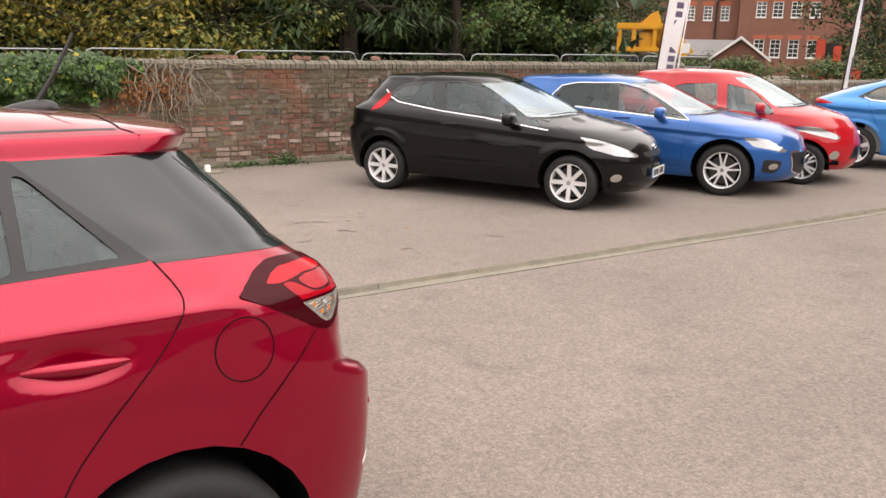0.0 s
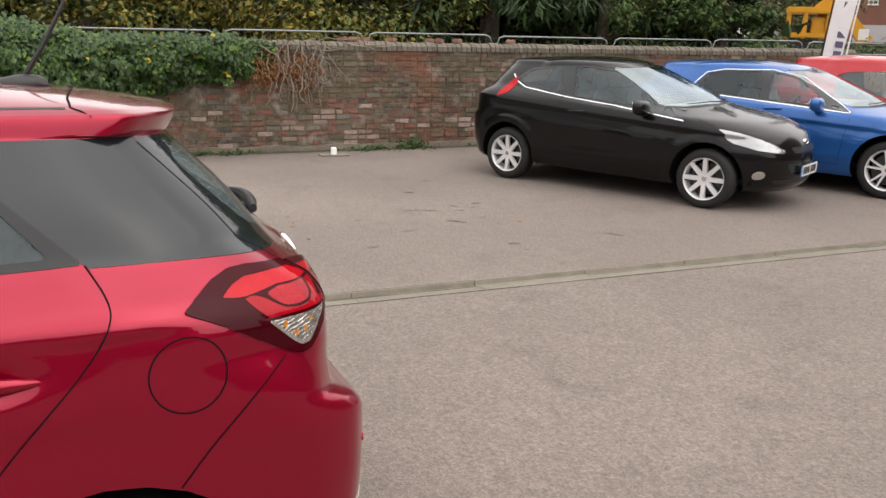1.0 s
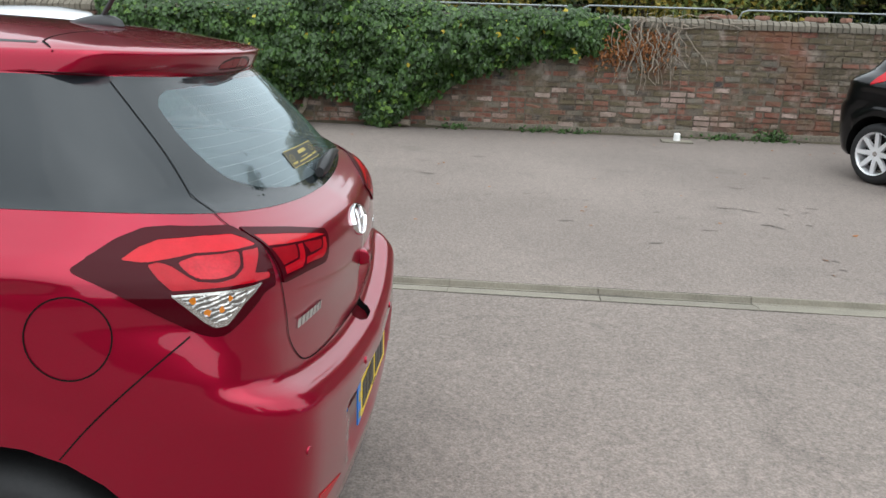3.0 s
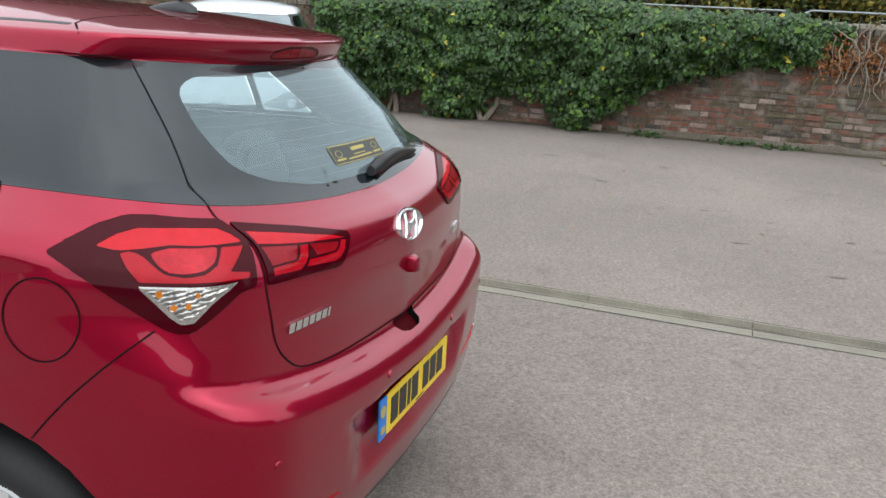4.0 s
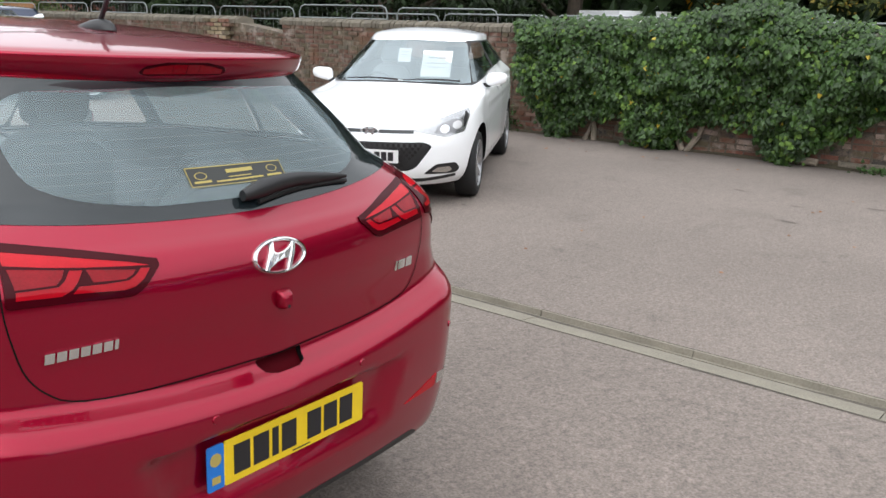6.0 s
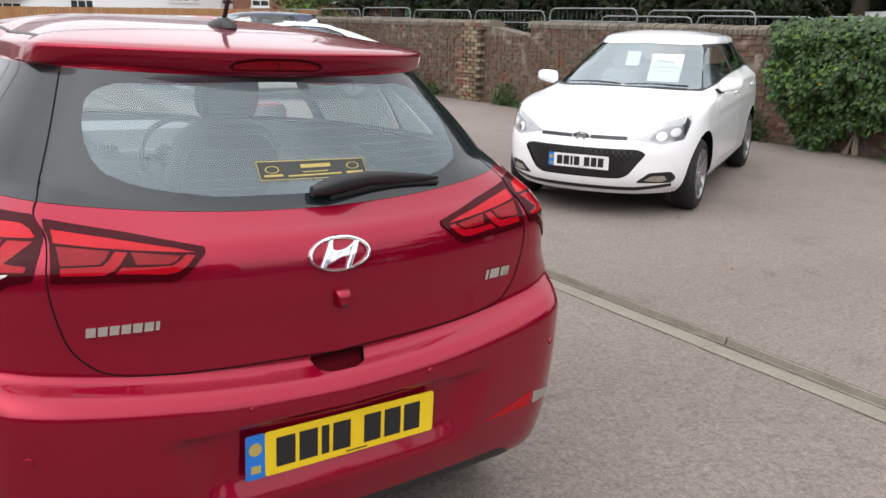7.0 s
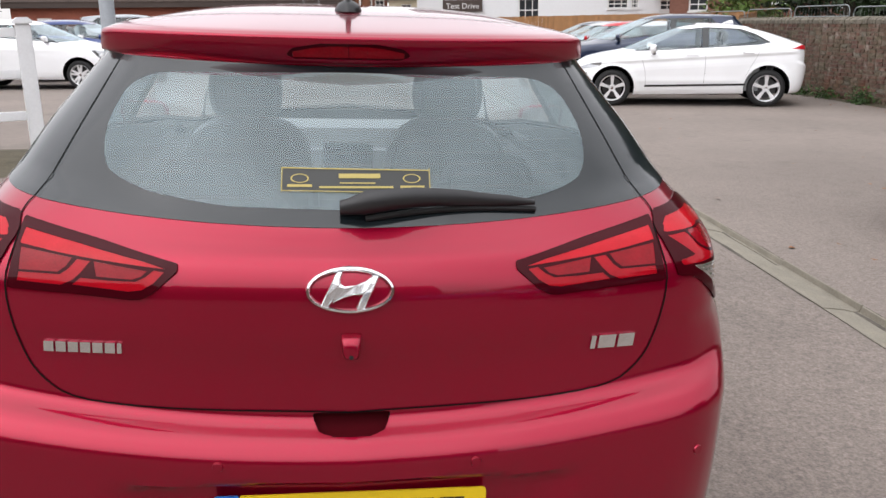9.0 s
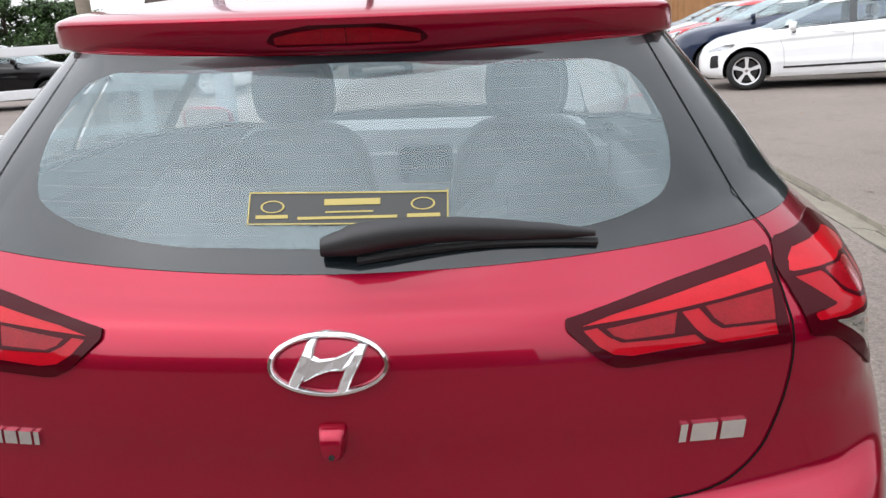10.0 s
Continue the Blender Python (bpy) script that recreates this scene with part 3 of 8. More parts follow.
def seat(parent, x, y, z, drop=0.0):
    """A car seat with shouldered backrest and a rounded headrest on two posts."""
    s = thing_part("seat", parent)
    part("seat_base", boxed(x - 0.25, x + 0.25, y, y + 0.5, z, z + 0.14, bevel=0.04), SEATCLOTH, s)
    bm = bmesh.new()
    prism(bm, rounded([(-0.24, 0), (0.24, 0), (0.25, 0.36), (0.21, 0.58), (0.13, 0.645), (-0.13, 0.645), (-0.21, 0.58), (-0.25, 0.36)], 0.07, 4), -0.06, 0.07, "y")
    bmesh.ops.bevel(bm, geom=[e for e in bm.edges if e.calc_face_angle(0.0) > 1.0], offset=0.035, segments=3, affect="EDGES")
    bmesh.ops.transform(bm, matrix=pose(x, y, z + 0.1, 14), verts=bm.verts)
    part("backrest", bm, SEATCLOTH, s)
    m = pose(x, y, z + 0.1 - drop, 11)
    bm = bmesh.new()
    prism(bm, rounded([(-0.115, 0.655), (0.115, 0.655), (0.13, 0.74), (0.115, 0.845), (-0.115, 0.845), (-0.13, 0.74)], 0.05, 4), -0.05, 0.05, "y")
    bmesh.ops.bevel(bm, geom=[e for e in bm.edges if e.calc_face_angle(0.0) > 1.0], offset=0.028, segments=3, affect="EDGES")
    bmesh.ops.transform(bm, matrix=m, verts=bm.verts)
    part("headrest", bm, SEATCLOTH, s)
    for k in (-0.05, 0.05):
        bm = bmesh.new()
        tube(bm, [m @ Vector((k, 0, 0.55)), m @ Vector((k, 0, 0.68))], 0.007)
        part("headrest_post", bm, DARKALLOY, s)


def cabin(root, s, rear_y=0.75, dash_y=2.55, floor=0.28, seat_z=0.36, top=0.92):
    """Seats, dashboard, wheel and tub inside a car."""
    w = max(s["w"]) - 0.1
    y0, y1 = rear_y + 0.26, dash_y + 0.22
    bm = bmesh.new()
    r = box(bm, -w, w, y0, y1, floor, top)
    up = [f for f in bm.faces if f.calc_center_median().z > top - 0.01]
    bmesh.ops.delete(bm, geom=up, context="FACES")
    part("cabin_tub", bm, TRIM, root)
    part("parcel_shelf", boxed(-w * 0.86, w * 0.86, 0.25, rear_y + 0.05, top - 0.03, top, bevel=0.01), TRIM, root)
    for x in (-0.36, 0.36):
        seat(root, x, rear_y + 0.1, seat_z - 0.02, 0.15)
        seat(root, x, rear_y + 1.0, seat_z + 0.02)
    d = part("dashboard", boxed(-w + 0.02, w - 0.02, dash_y - 0.22, dash_y + 0.35, 0.62, 0.985, bevel=0.09), TRIM, root)
    bm = bmesh.new()
    box(bm, -0.11, 0.11, dash_y - 0.245, dash_y - 0.2, 0.78, 0.93, 0.01)
    part("centre_screen", bm, GLOSSBLACK, d)
    bm = bmesh.new()
    ring = [Vector((0.36, dash_y - 0.38, 0.88)) + 0.185 * Vector((math.cos(a), 0.35 * math.sin(a), 0.93 * math.sin(a))) for a in np.linspace(0, 2 * math.pi, 29)]
    tube(bm, ring, 0.014, 6)
    box(bm, 0.19, 0.53, dash_y - 0.39, dash_y - 0.36, 0.86, 0.90, 0.01)
    box(bm, 0.29, 0.43, dash_y - 0.40, dash_y - 0.2, 0.82, 0.93, 0.02)
    part("steering_wheel", bm, BLACK, root)


def number_plate(parent, centre, normal_y, yellow, tilt=0.0, w=0.52, h=0.111, facing=-1):
    """A plate with a blue band and plain dark bars."""
    m = pose(*centre, tilt, 0, 0 if facing < 0 else 180)
    bm = bmesh.new()
    prism(bm, rounded([(-w / 2 + 0.047, -h / 2), (w / 2, -h / 2), (w / 2, h / 2), (-w / 2 + 0.047, h / 2)], 0.008), -0.004, 0.0, "y", m)
    p = part("number_plate", bm, YELLOW if yellow else WHITEPLATE, parent, "%s number plate with dark bars" % ("yellow" if yellow else "white"), smooth=False)
    bm = bmesh.new()
    prism(bm, rounded([(-w / 2, -h / 2), (-w / 2 + 0.047, -h / 2), (-w / 2 + 0.047, h / 2), (-w / 2, h / 2)], 0.006), -0.004, 0.0, "y", m)
    part("blue_band", bm, BLUEPLATE, p, smooth=False)
    x = -w / 2 + 0.075
    for k in range(7):
        if k == 4:
            x += 0.028
        wid = 0.02 if k == 2 else 0.048
        bm = bmesh.new()
        prism(bm, [(x, -0.037), (x + wid, -0.037), (x + wid, 0.037), (x, 0.037)], -0.0055, -0.004, "y", m)
        part("plate_bar", bm, INK, p, smooth=False)
        x += wid + 0.011
    bm = bmesh.new()
    prism(bm, [(0.0, -0.0495), (0.06, -0.0495), (0.06, -0.0465), (0.0, -0.0465)], -0.0055, -0.004, "y", m)
    part("maker_bar", bm, INK, p, smooth=False)
    bm = bmesh.new()
    prism(bm, circle(-w / 2 + 0.023, 0.02, 0.016, 16), -0.0052, -0.004, "y", m)
    part("band_mark", bm, GOLD, p, smooth=False)
    bm = bmesh.new()
    prism(bm, [(-w / 2 + 0.012, -0.04), (-w / 2 + 0.036, -0.04), (-w / 2 + 0.036, -0.022), (-w / 2 + 0.012, -0.022)], -0.0052, -0.004, "y", m)
    part("band_mark", bm, GOLD, p, smooth=False)


def car(label, m, s, mat, *, name="car", group="parked cars", sub=4, q=12, side_windows=(), rear_window=None, rear_clear=None, screen=None, black_panels=(), lamps=(), seams=(),
        grille=(), style=(5, 0.16, 0.05, 0.035), alloy=ALLOY, interior=True, rear_pane=GLASS, chrome_line=None, front_plate=None, rear_plate=None,
        mirror=(2.52, 0.99, 0.80), handles=(), scoops=False, arch=1.2):
    root = thing(name, label, "car", m, group)
    bm = shell(s, sub, q)
    tree = BVHTree.FromBMesh(bm)
    ya, yb = s["axles"]
    R = s["wheel_r"]
    side = lambda c: abs(c.x) > 0.42 and c.z < 0.9
    for y in (ya, yb):
        faces = cut(bm, circle(y, R + 0.01, R * arch), "x", side)
        bmesh.ops.delete(bm, geom=faces, context="FACES")
    pieces = []
    mid = 0.5 * (ya + yb)
    glazed = "belt" in s
    if glazed:
        dark = [f for f in bm.faces if f.material_index == 1]
        ahead = cut(bm, [(0.45, 1.0), (5, 1.0), (5, 1.6), (0.45 + 0.6 * 1.109, 1.6)], "x", lambda c: True, dark)
        for f in bm.faces:
            if f.material_index == 1 and f.calc_center_median().y > 1.0:
                f.material_index = 0
        for f in ahead:
            f.material_index = 0
    if rear_window:
        f = cut(bm, rear_window, "y", lambda c: c.y < mid and c.z > 0.9, [g for g in bm.faces if g.material_index == 1] if glazed else None)
        border = extract(bm, f, 0.001)
        if rear_clear:
            clear = extract(border, cut(border, rear_clear, "y", lambda c: True), 0.0)
            pieces.append(("rear_window_border", border, GLOSSBLACK))
            pieces.append(("rear_window", clear, rear_pane))
        else:
            pieces.append(("rear_window", border, rear_pane))
    if screen:
        f = cut(bm, screen, "y", lambda c: c.y > mid * 0.9 and c.z > 0.85)
        pieces.append(("windscreen", extract(bm, f, -0.002), SCREENGLASS))
    for poly in side_windows:
        f = cut(bm, poly[0], "x", lambda c: abs(c.x) > 0.4 and c.z > 0.8)
        pane_bm = extract(bm, f, -0.004)
        for sgn in (-1, 1):
            half = extract(pane_bm, [g for g in pane_bm.faces if g.calc_center_median().x * sgn > 0])
            pieces.append(("side_window", half, poly[1]))
        pane_bm.free()
    if glazed:
        two = extract(bm, [g for g in bm.faces if g.material_index == 1], 0.001)
        for sgn in (-1, 1):
            half = extract(two, [g for g in two.faces if g.calc_center_median().x * sgn > 0])
            pieces.append(("pillar_panel", half, PILLAR))
        two.free()
    for poly, mt, nm in black_panels:
        f = cut(bm, poly, "x", lambda c: abs(c.x) > 0.35 and c.z > 0.5)
        two = extract(bm, f, 0.001)
        for sgn in (-1, 1):
            half = extract(two, [g for g in two.faces if g.calc_center_median().x * sgn > 0])
            pieces.append((nm, half, mt))
        two.free()
    zones = []
    for nm, poly, axis, mt, ok, lift, *subs in lamps:
        f = cut(bm, poly, axis, ok)
        if f:
            lens = extract(bm, f, lift)
            bits = []
            for snm, spoly, smat in subs:
                g = cut(lens, spoly, axis, lambda c: True)
                if g:
                    bits.append((snm, extract(lens, g, -0.0005), smat))
            for patch in islands(lens)[1:]:
                if sum(g.calc_area() for g in patch) > 4e-5:
                    bits.append(("lamp_divider", extract(lens, patch), mt))
                else:
                    bmesh.ops.delete(lens, geom=patch, context="FACES")
            zones.append((nm, thicken(lens, 0.012), mt, bits))
    if glazed:
        lip = cut(bm, s["spoiler"], "z", lambda c: c.z > 1.33 and c.y < 1.0)
        pieces.append(("spoiler", thicken(extract(bm, lip, 0.0005), 0.03), mat))
    for f in bm.faces:
        f.material_index = 0
    body = part("body", bm, [mat, TRIM, LINER], root)
    sol = body.modifiers.new("solid", "SOLIDIFY")
    sol.thickness, sol.offset, sol.material_offset, sol.material_offset_rim = 0.018, -1, 1, 2
    for nm, b, mt in pieces:
        ob = part(nm, b, mt, root)
        if mt in (GLASS, PRIVACY, SCREENGLASS, TAILGLASS, SHADEGLASS):
            ob.visible_shadow = False
    for nm, b, mt, bits in zones:
        ob = part(nm, b, mt, root)
        for snm, sb, smat in bits:
            part(snm, sb, smat, ob)
    for pts, axis, sgn in seams:
        b = ribbon(tree, pts, axis, sgn, 0.0032 if scoops else 0.0036, 0.0018, 0.014 if scoops else 0.04)
        if b.verts:
            part("shut_line", b, LINER, root)
        else:
            b.free()
    if chrome_line:
        for sgn in (-1, 1):
            b = ribbon(tree, chrome_line, "x", sgn, 0.015, 0.004)
            part("chrome_strip", b, CHROME, root)
    wl = s["track"] - 0.02
    for y in (ya, yb):
        for sgn in (-1, 1):
            bm = bmesh.new()
            arc = [(y + (R * arch + 0.003) * math.cos(a), R + 0.01 + (R * arch + 0.003) * math.sin(a)) for a in np.linspace(-0.3, math.pi + 0.3, 20)]
            lo = []
            for a, b in arc:
                hit, _, _, _ = tree.ray_cast(Vector((sgn * 3, a, b)), Vector((-sgn, 0, 0)))
                lo.append(bm.verts.new((hit.x - sgn * 0.012 if hit is not None and abs(hit.x) > wl - 0.15 else sgn * (wl - 0.1), a, b)))
            hi = [bm.verts.new((sgn * (wl - 0.3), a, b)) for a, b in arc]
            for k in range(len(arc) - 1):
                bm.faces.new((lo[k], lo[k + 1], hi[k + 1], hi[k]))
            bm.faces.new(hi)
            part("wheel_arch_liner", bm, LINER, root)
    low = min(s["zr"]) + 0.01
    part("underbody", boxed(-wl + 0.12, wl - 0.12, ya - 0.3, yb + 0.45, low, low + 0.06, bevel=0.01), LINER, root)
    for y in (ya, yb):
        for sgn in (-1, 1):
            wheel(root, sgn, sgn * s["track"], y, R, s["tyre"], style, alloy)
    if interior:
        cabin(root, s)
    if mirror:
        for sgn in (-1, 1):
            mirror_unit(root, sgn, *mirror[:3], mat, mirror[3] if len(mirror) > 3 else 1.0)
    for y, z, wid in handles:
        for sgn in (-1, 1):
            loc, no, _, _ = tree.ray_cast(Vector((sgn * 3, y, z)), Vector((-sgn, 0, 0)))
            if loc is not None:
                b = bmesh.new()
                x = loc.x
                if scoops:
                    x += sgn * 0.012
                    rings = []
                    for k in range(17):
                        u = k / 16
                        r = 0.004 + 0.0125 * math.sin(math.pi * u) ** 0.6
                        c = Vector((x + sgn * 0.010 * math.sin(math.pi * u), y - wid / 2 + wid * u, z - 0.006 + 0.012 * u))
                        rings.append([b.verts.new(c + Vector((sgn * r * 0.9 * math.cos(a), 0, r * math.sin(a)))) for a in np.linspace(0, 2 * math.pi, 11)[:-1]])
                    for u, v in zip(rings, rings[1:]):
                        for k in range(10):
                            b.faces.new((u[k], u[(k + 1) % 10], v[(k + 1) % 10], v[k]))
                    bmesh.ops.recalc_face_normals(b, faces=b.faces)
                else:
                    tube(b, [(x - sgn * 0.004, y - wid / 2, z), (x + sgn * 0.022, y - wid / 2 + 0.02, z), (x + sgn * 0.026, y, z + 0.006), (x + sgn * 0.022, y + wid / 2 - 0.02, z + 0.01), (x - sgn * 0.004, y + wid / 2, z + 0.01)], 0.012, 8)
                part("door_handle", b, mat, root)
    for nm, poly, depth, mt in grille:
        b = bmesh.new()
        pts = []
        for a, z in poly:
            loc, no, _, _ = tree.ray_cast(Vector((a, 8, z)), Vector((0, -1, 0)))
            if loc is not None:
                pts.append(loc + Vector((0, depth, 0)))
        vs = [b.verts.new(p) for p in pts]
        c = b.verts.new(sum(pts, Vector()) / len(pts) + Vector((0, 0.01, 0)))
        for k in range(len(vs)):
            b.faces.new((vs[k], vs[(k + 1) % len(vs)], c))
        bmesh.ops.recalc_face_normals(b, faces=b.faces)
        part(nm, thicken(b, 0.03), mt, root)
    if front_plate:
        number_plate(root, front_plate, 1, False, 0, facing=1)
    if rear_plate:
        number_plate(root, rear_plate, -1, True, 0)
    return root, tree

# ---- the cars ----
RED = paint("red paint", (0.285, 0.0003, 0.021), 0.62, 0.28, 1.41)
BLACKPAINT = paint("black paint", (0.0025, 0.0025, 0.003), 0.0, 0.3, 1.32)
BLUEPAINT = paint("blue paint", (0.016, 0.10, 0.33), 0.35, 0.3, 1.42)
BRIGHTRED = paint("bright red paint", (0.42, 0.004, 0.012), 0.0, 0.35)
LIGHTBLUE = paint("light blue paint", (0.015, 0.19, 0.52), 0.3, 0.3)
WHITEPAINT = paint("white paint", (0.86, 0.87, 0.88), 0.0, 0.35)
DARKBLUE = paint("dark blue paint", (0.014, 0.024, 0.055), 0.3, 0.3)
GREYPAINT = paint("grey paint", (0.10, 0.105, 0.115), 0.4, 0.3)
DEEPBLUE = paint("deep blue paint", (0.010, 0.030, 0.14), 0.3, 0.3)
STEELGREY = paint("silver-grey paint", (0.22, 0.24, 0.26), 0.4, 0.3)
SILVER = paint("silver paint", (0.42, 0.43, 0.44), 0.5, 0.3)

# side glass of the small hatchback: quarter light, rear door, front door
I20_PANES = [
    (rounded([(0.667, 1.153), (0.846, 1.345), (0.872, 1.35), (0.877, 1.146)], 0.012, 2), PRIVACY),
    (rounded([(0.905, 1.143), (0.905, 1.355), (1.0, 1.368), (1.50, 1.368), (1.50, 1.117)], 0.02, 2), PRIVACY),
    (rounded([(1.60, 1.11), (1.60, 1.368), (1.86, 1.362), (2.25, 1.215), (2.62, 1.005), (2.1, 1.072)], 0.02, 2), GLASS),
]
I20_FRAME = rounded([(0.604, 1.138), (0.868, 1.382), (1.9, 1.384), (2.3, 1.232), (2.72, 0.985), (2.1, 1.058), (1.4, 1.116)], 0.01, 2)


def both(name, poly, axis, mat, ok, lift, *subs):
    """The same lamp on both sides, for outlines seen along y."""
    out = []
    for g in (-1, 1):
        out.append((name, [(g * a, b) for a, b in poly], axis, mat, ok, lift, *[(n, [(g * a, b) for a, b in p], m) for n, p, m in subs]))
    return out


def at_tail(c):
    return c.y < 0.45


def at_nose(c):
    return c.y > 2.9


def tail_shape(co):
    """Presses the number plate's recess into the bumper."""
    if co.y < 0.3:
        hw = 0.345 + 0.45 * max(0.0, co.z - 0.5)
        co.y += 0.034 * bump01(abs(co.x), -1, hw, 0.035) * min(bump01(co.z, 0.478, 0.598, 0.06), bump01(co.z, -1, 0.598, 0.018))
    if abs(co.x) > 0.6 and 0.3 < co.y < 3.2 and 0.3 < co.z < 1.2:
        d = 0.0
        along = bump01(co.y, 0.50, 2.6, 0.12)
        # shoulder crease, waist crease, arch flange and the scoops behind the handles
        h = co.z - 1.030 + 0.03 * max(0.0, co.y - 1.2)
        d += along * (0.010 * max(0.0, 1 - h / 0.09) if h > 0 else 0.010 + 0.5 * h if h > -0.03 else -0.005 * max(0.0, 1 + (h + 0.03) / 0.12))
        h = co.z - 0.862 + 0.02 * max(0.0, co.y - 1.2)
        d += bump01(co.y, 0.66, 2.6, 0.15) * 0.006 * max(0.0, 1 - abs(h) / (0.10 if h > 0 else 0.05))
        for y in (0.60, 3.17):
            d += 0.0035 * bump01(math.hypot(co.y - y, co.z - 0.32), 0, 0.415, 0.05)
        for y, z in ((0.819, 0.950), (1.79, 0.932)):
            r = ((co.y - y) / 0.130) ** 2 + ((co.z - z - 0.04 * (co.y - y)) / 0.052) ** 2
            if r < 1:
                d -= 0.018 * (1 - r) ** 1.1
        co.x += d if co.x > 0 else -d


LAMP_IN = rounded([(0.615, 1.083), (0.612, 1.064), (0.612, 1.045), (0.624, 0.971), (0.494, 0.964), (0.391, 0.955), (0.370, 0.960), (0.349, 0.976), (0.314, 1.006), (0.316, 1.018), (0.46, 1.051)], 0.010, 3)
# outer lamp, drawn along the corner's diagonal
LAMP_OUT = rounded([(0.880, 1.036), (0.835, 1.060), (0.785, 1.085), (0.735, 1.101), (0.69, 1.102), (0.567, 1.090), (0.534, 1.066), (0.518, 1.048), (0.514, 1.02), (0.514, 0.976), (0.550, 0.974), (0.640, 0.906), (0.666, 0.902), (0.698, 0.916), (0.760, 0.957), (0.822, 1.000)], 0.012, 3)
BAR_IN = [(0.336, 1.011), (0.376, 1.0225), (0.505, 1.050), (0.604, 1.069), (0.606, 1.047), (0.533, 1.0345), (0.468, 1.0255), (0.390, 1.0165)]
BLOCK_A = [(0.369, 1.007), (0.466, 1.0215), (0.460, 0.997), (0.395, 0.993), (0.380, 0.998)]
HOOK_A = [(0.338, 1.006), (0.357, 1.0085), (0.371, 0.9975), (0.389, 0.9895), (0.440, 0.9905), (0.488, 0.994), (0.503, 0.982), (0.459, 0.978), (0.402, 0.972), (0.378, 0.975), (0.357, 0.987)]
BLOCK_B = [(0.506, 1.0265), (0.556, 1.034), (0.603, 1.041), (0.602, 1.005), (0.530, 1.003), (0.516, 1.013)]
HOOK_B = [(0.473, 1.0215), (0.497, 1.0245), (0.511, 1.009), (0.526, 0.999), (0.602, 1.001), (0.605, 0.986), (0.524, 0.981), (0.503, 0.990), (0.489, 1.002)]
BAR_OUT = rounded([(0.795, 1.0535), (0.757, 1.073), (0.719, 1.084), (0.640, 1.0855), (0.578, 1.081), (0.552, 1.070), (0.533, 1.0565), (0.585, 1.0585), (0.668, 1.0600), (0.710, 1.0535), (0.758, 1.0475)], 0.006, 2)
RING = rounded([(0.756, 1.0435), (0.736, 1.0475), (0.717, 1.041), (0.697, 1.022), (0.681, 1.0115), (0.650, 1.0085), (0.614, 1.0135), (0.589, 1.027), (0.577, 1.054), (0.531, 1.051), (0.546, 1.035), (0.567, 1.014), (0.526, 1.007), (0.527, 0.997), (0.616, 1.000), (0.728, 0.997), (0.744, 1.018)], 0.006, 2)
DISC = rounded([(0.706, 1.0465), (0.669, 1.0555), (0.584, 1.0560), (0.594, 1.031), (0.615, 1.0205), (0.649, 1.0145), (0.678, 1.0165), (0.694, 1.027)], 0.008, 2)
CLEAR = rounded([(0.733, 0.990), (0.552, 0.994), (0.605, 0.960), (0.640, 0.924), (0.663, 0.922), (0.680, 0.934)], 0.006, 2)
CLEAR_CORE = rounded([(0.718, 0.985), (0.572, 0.988), (0.613, 0.961), (0.645, 0.931), (0.661, 0.930)], 0.005, 2)

i20 = variant(shape=tail_shape, corner=True, belt=(13, 16), lip=lambda z: max(0.0, min(1.0, (z - 1.362) / 0.006, (1.475 - z) / 0.03)),
    spoiler=[(-0.7, 0.2), (0.7, 0.2), (0.62, 0.50), (0.51, 0.60), (0.40, 0.605), (0, 0.59), (-0.40, 0.605), (-0.51, 0.60), (-0.62, 0.50)])
for key, changes in (("zr", {9: 0.900, 10: 0.965, 13: 1.070, 16: 1.362, 17: 1.369, 18: 1.418, 19: 1.430, 20: 1.480, 21: 1.502, 22: 1.509}),
                     ("zsr", {11: 1.05, 12: 1.092, 13: 1.132, 14: 1.228, 15: 1.315, 16: 1.380, 17: 1.386, 18: 1.426, 19: 1.437, 20: 1.479, 21: 1.502, 22: 1.509}),
                     ("zsf", {16: 1.372, 17: 1.395, 18: 1.425, 19: 1.448, 20: 1.478, 21: 1.501, 22: 1.509}), ("zf", {16: 1.390, 17: 1.41, 18: 1.43, 19: 1.452, 20: 1.480, 21: 1.502, 22: 1.509}),
                     ("yr", {0: 0.035, 1: -0.012, 2: -0.034, 3: -0.048, 4: -0.058, 5: -0.060, 6: -0.042, 7: 0.012, 8: 0.010, 9: -0.002, 10: 0.003, 16: 0.366, 17: 0.352, 18: 0.325, 19: 0.340, 20: 0.70, 21: 1.08}), ("w", {0: 0.80, 1: 0.832, 2: 0.850, 3: 0.858, 4: 0.863, 17: 0.604, 18: 0.592, 19: 0.572})):
    i20[key] = [changes.get(k, v) for k, v in enumerate(i20[key])]
near_i20 = dict(i20, side=100)
hatch_line = [(0.496, 1.364), (0.568, 1.20), (0.606, 1.118), (0.622, 1.100), (0.626, 1.083), (0.616, 1.064), (0.616, 1.045), (0.633, 0.970), (0.608, 0.85), (0.578, 0.80), (0.52, 0.757), (0.35, 0.739), (0, 0.729)]
I20_SEAMS = [(soften([(g * a, b) for a, b in hatch_line]), "y", -1) for g in (-1, 1)]
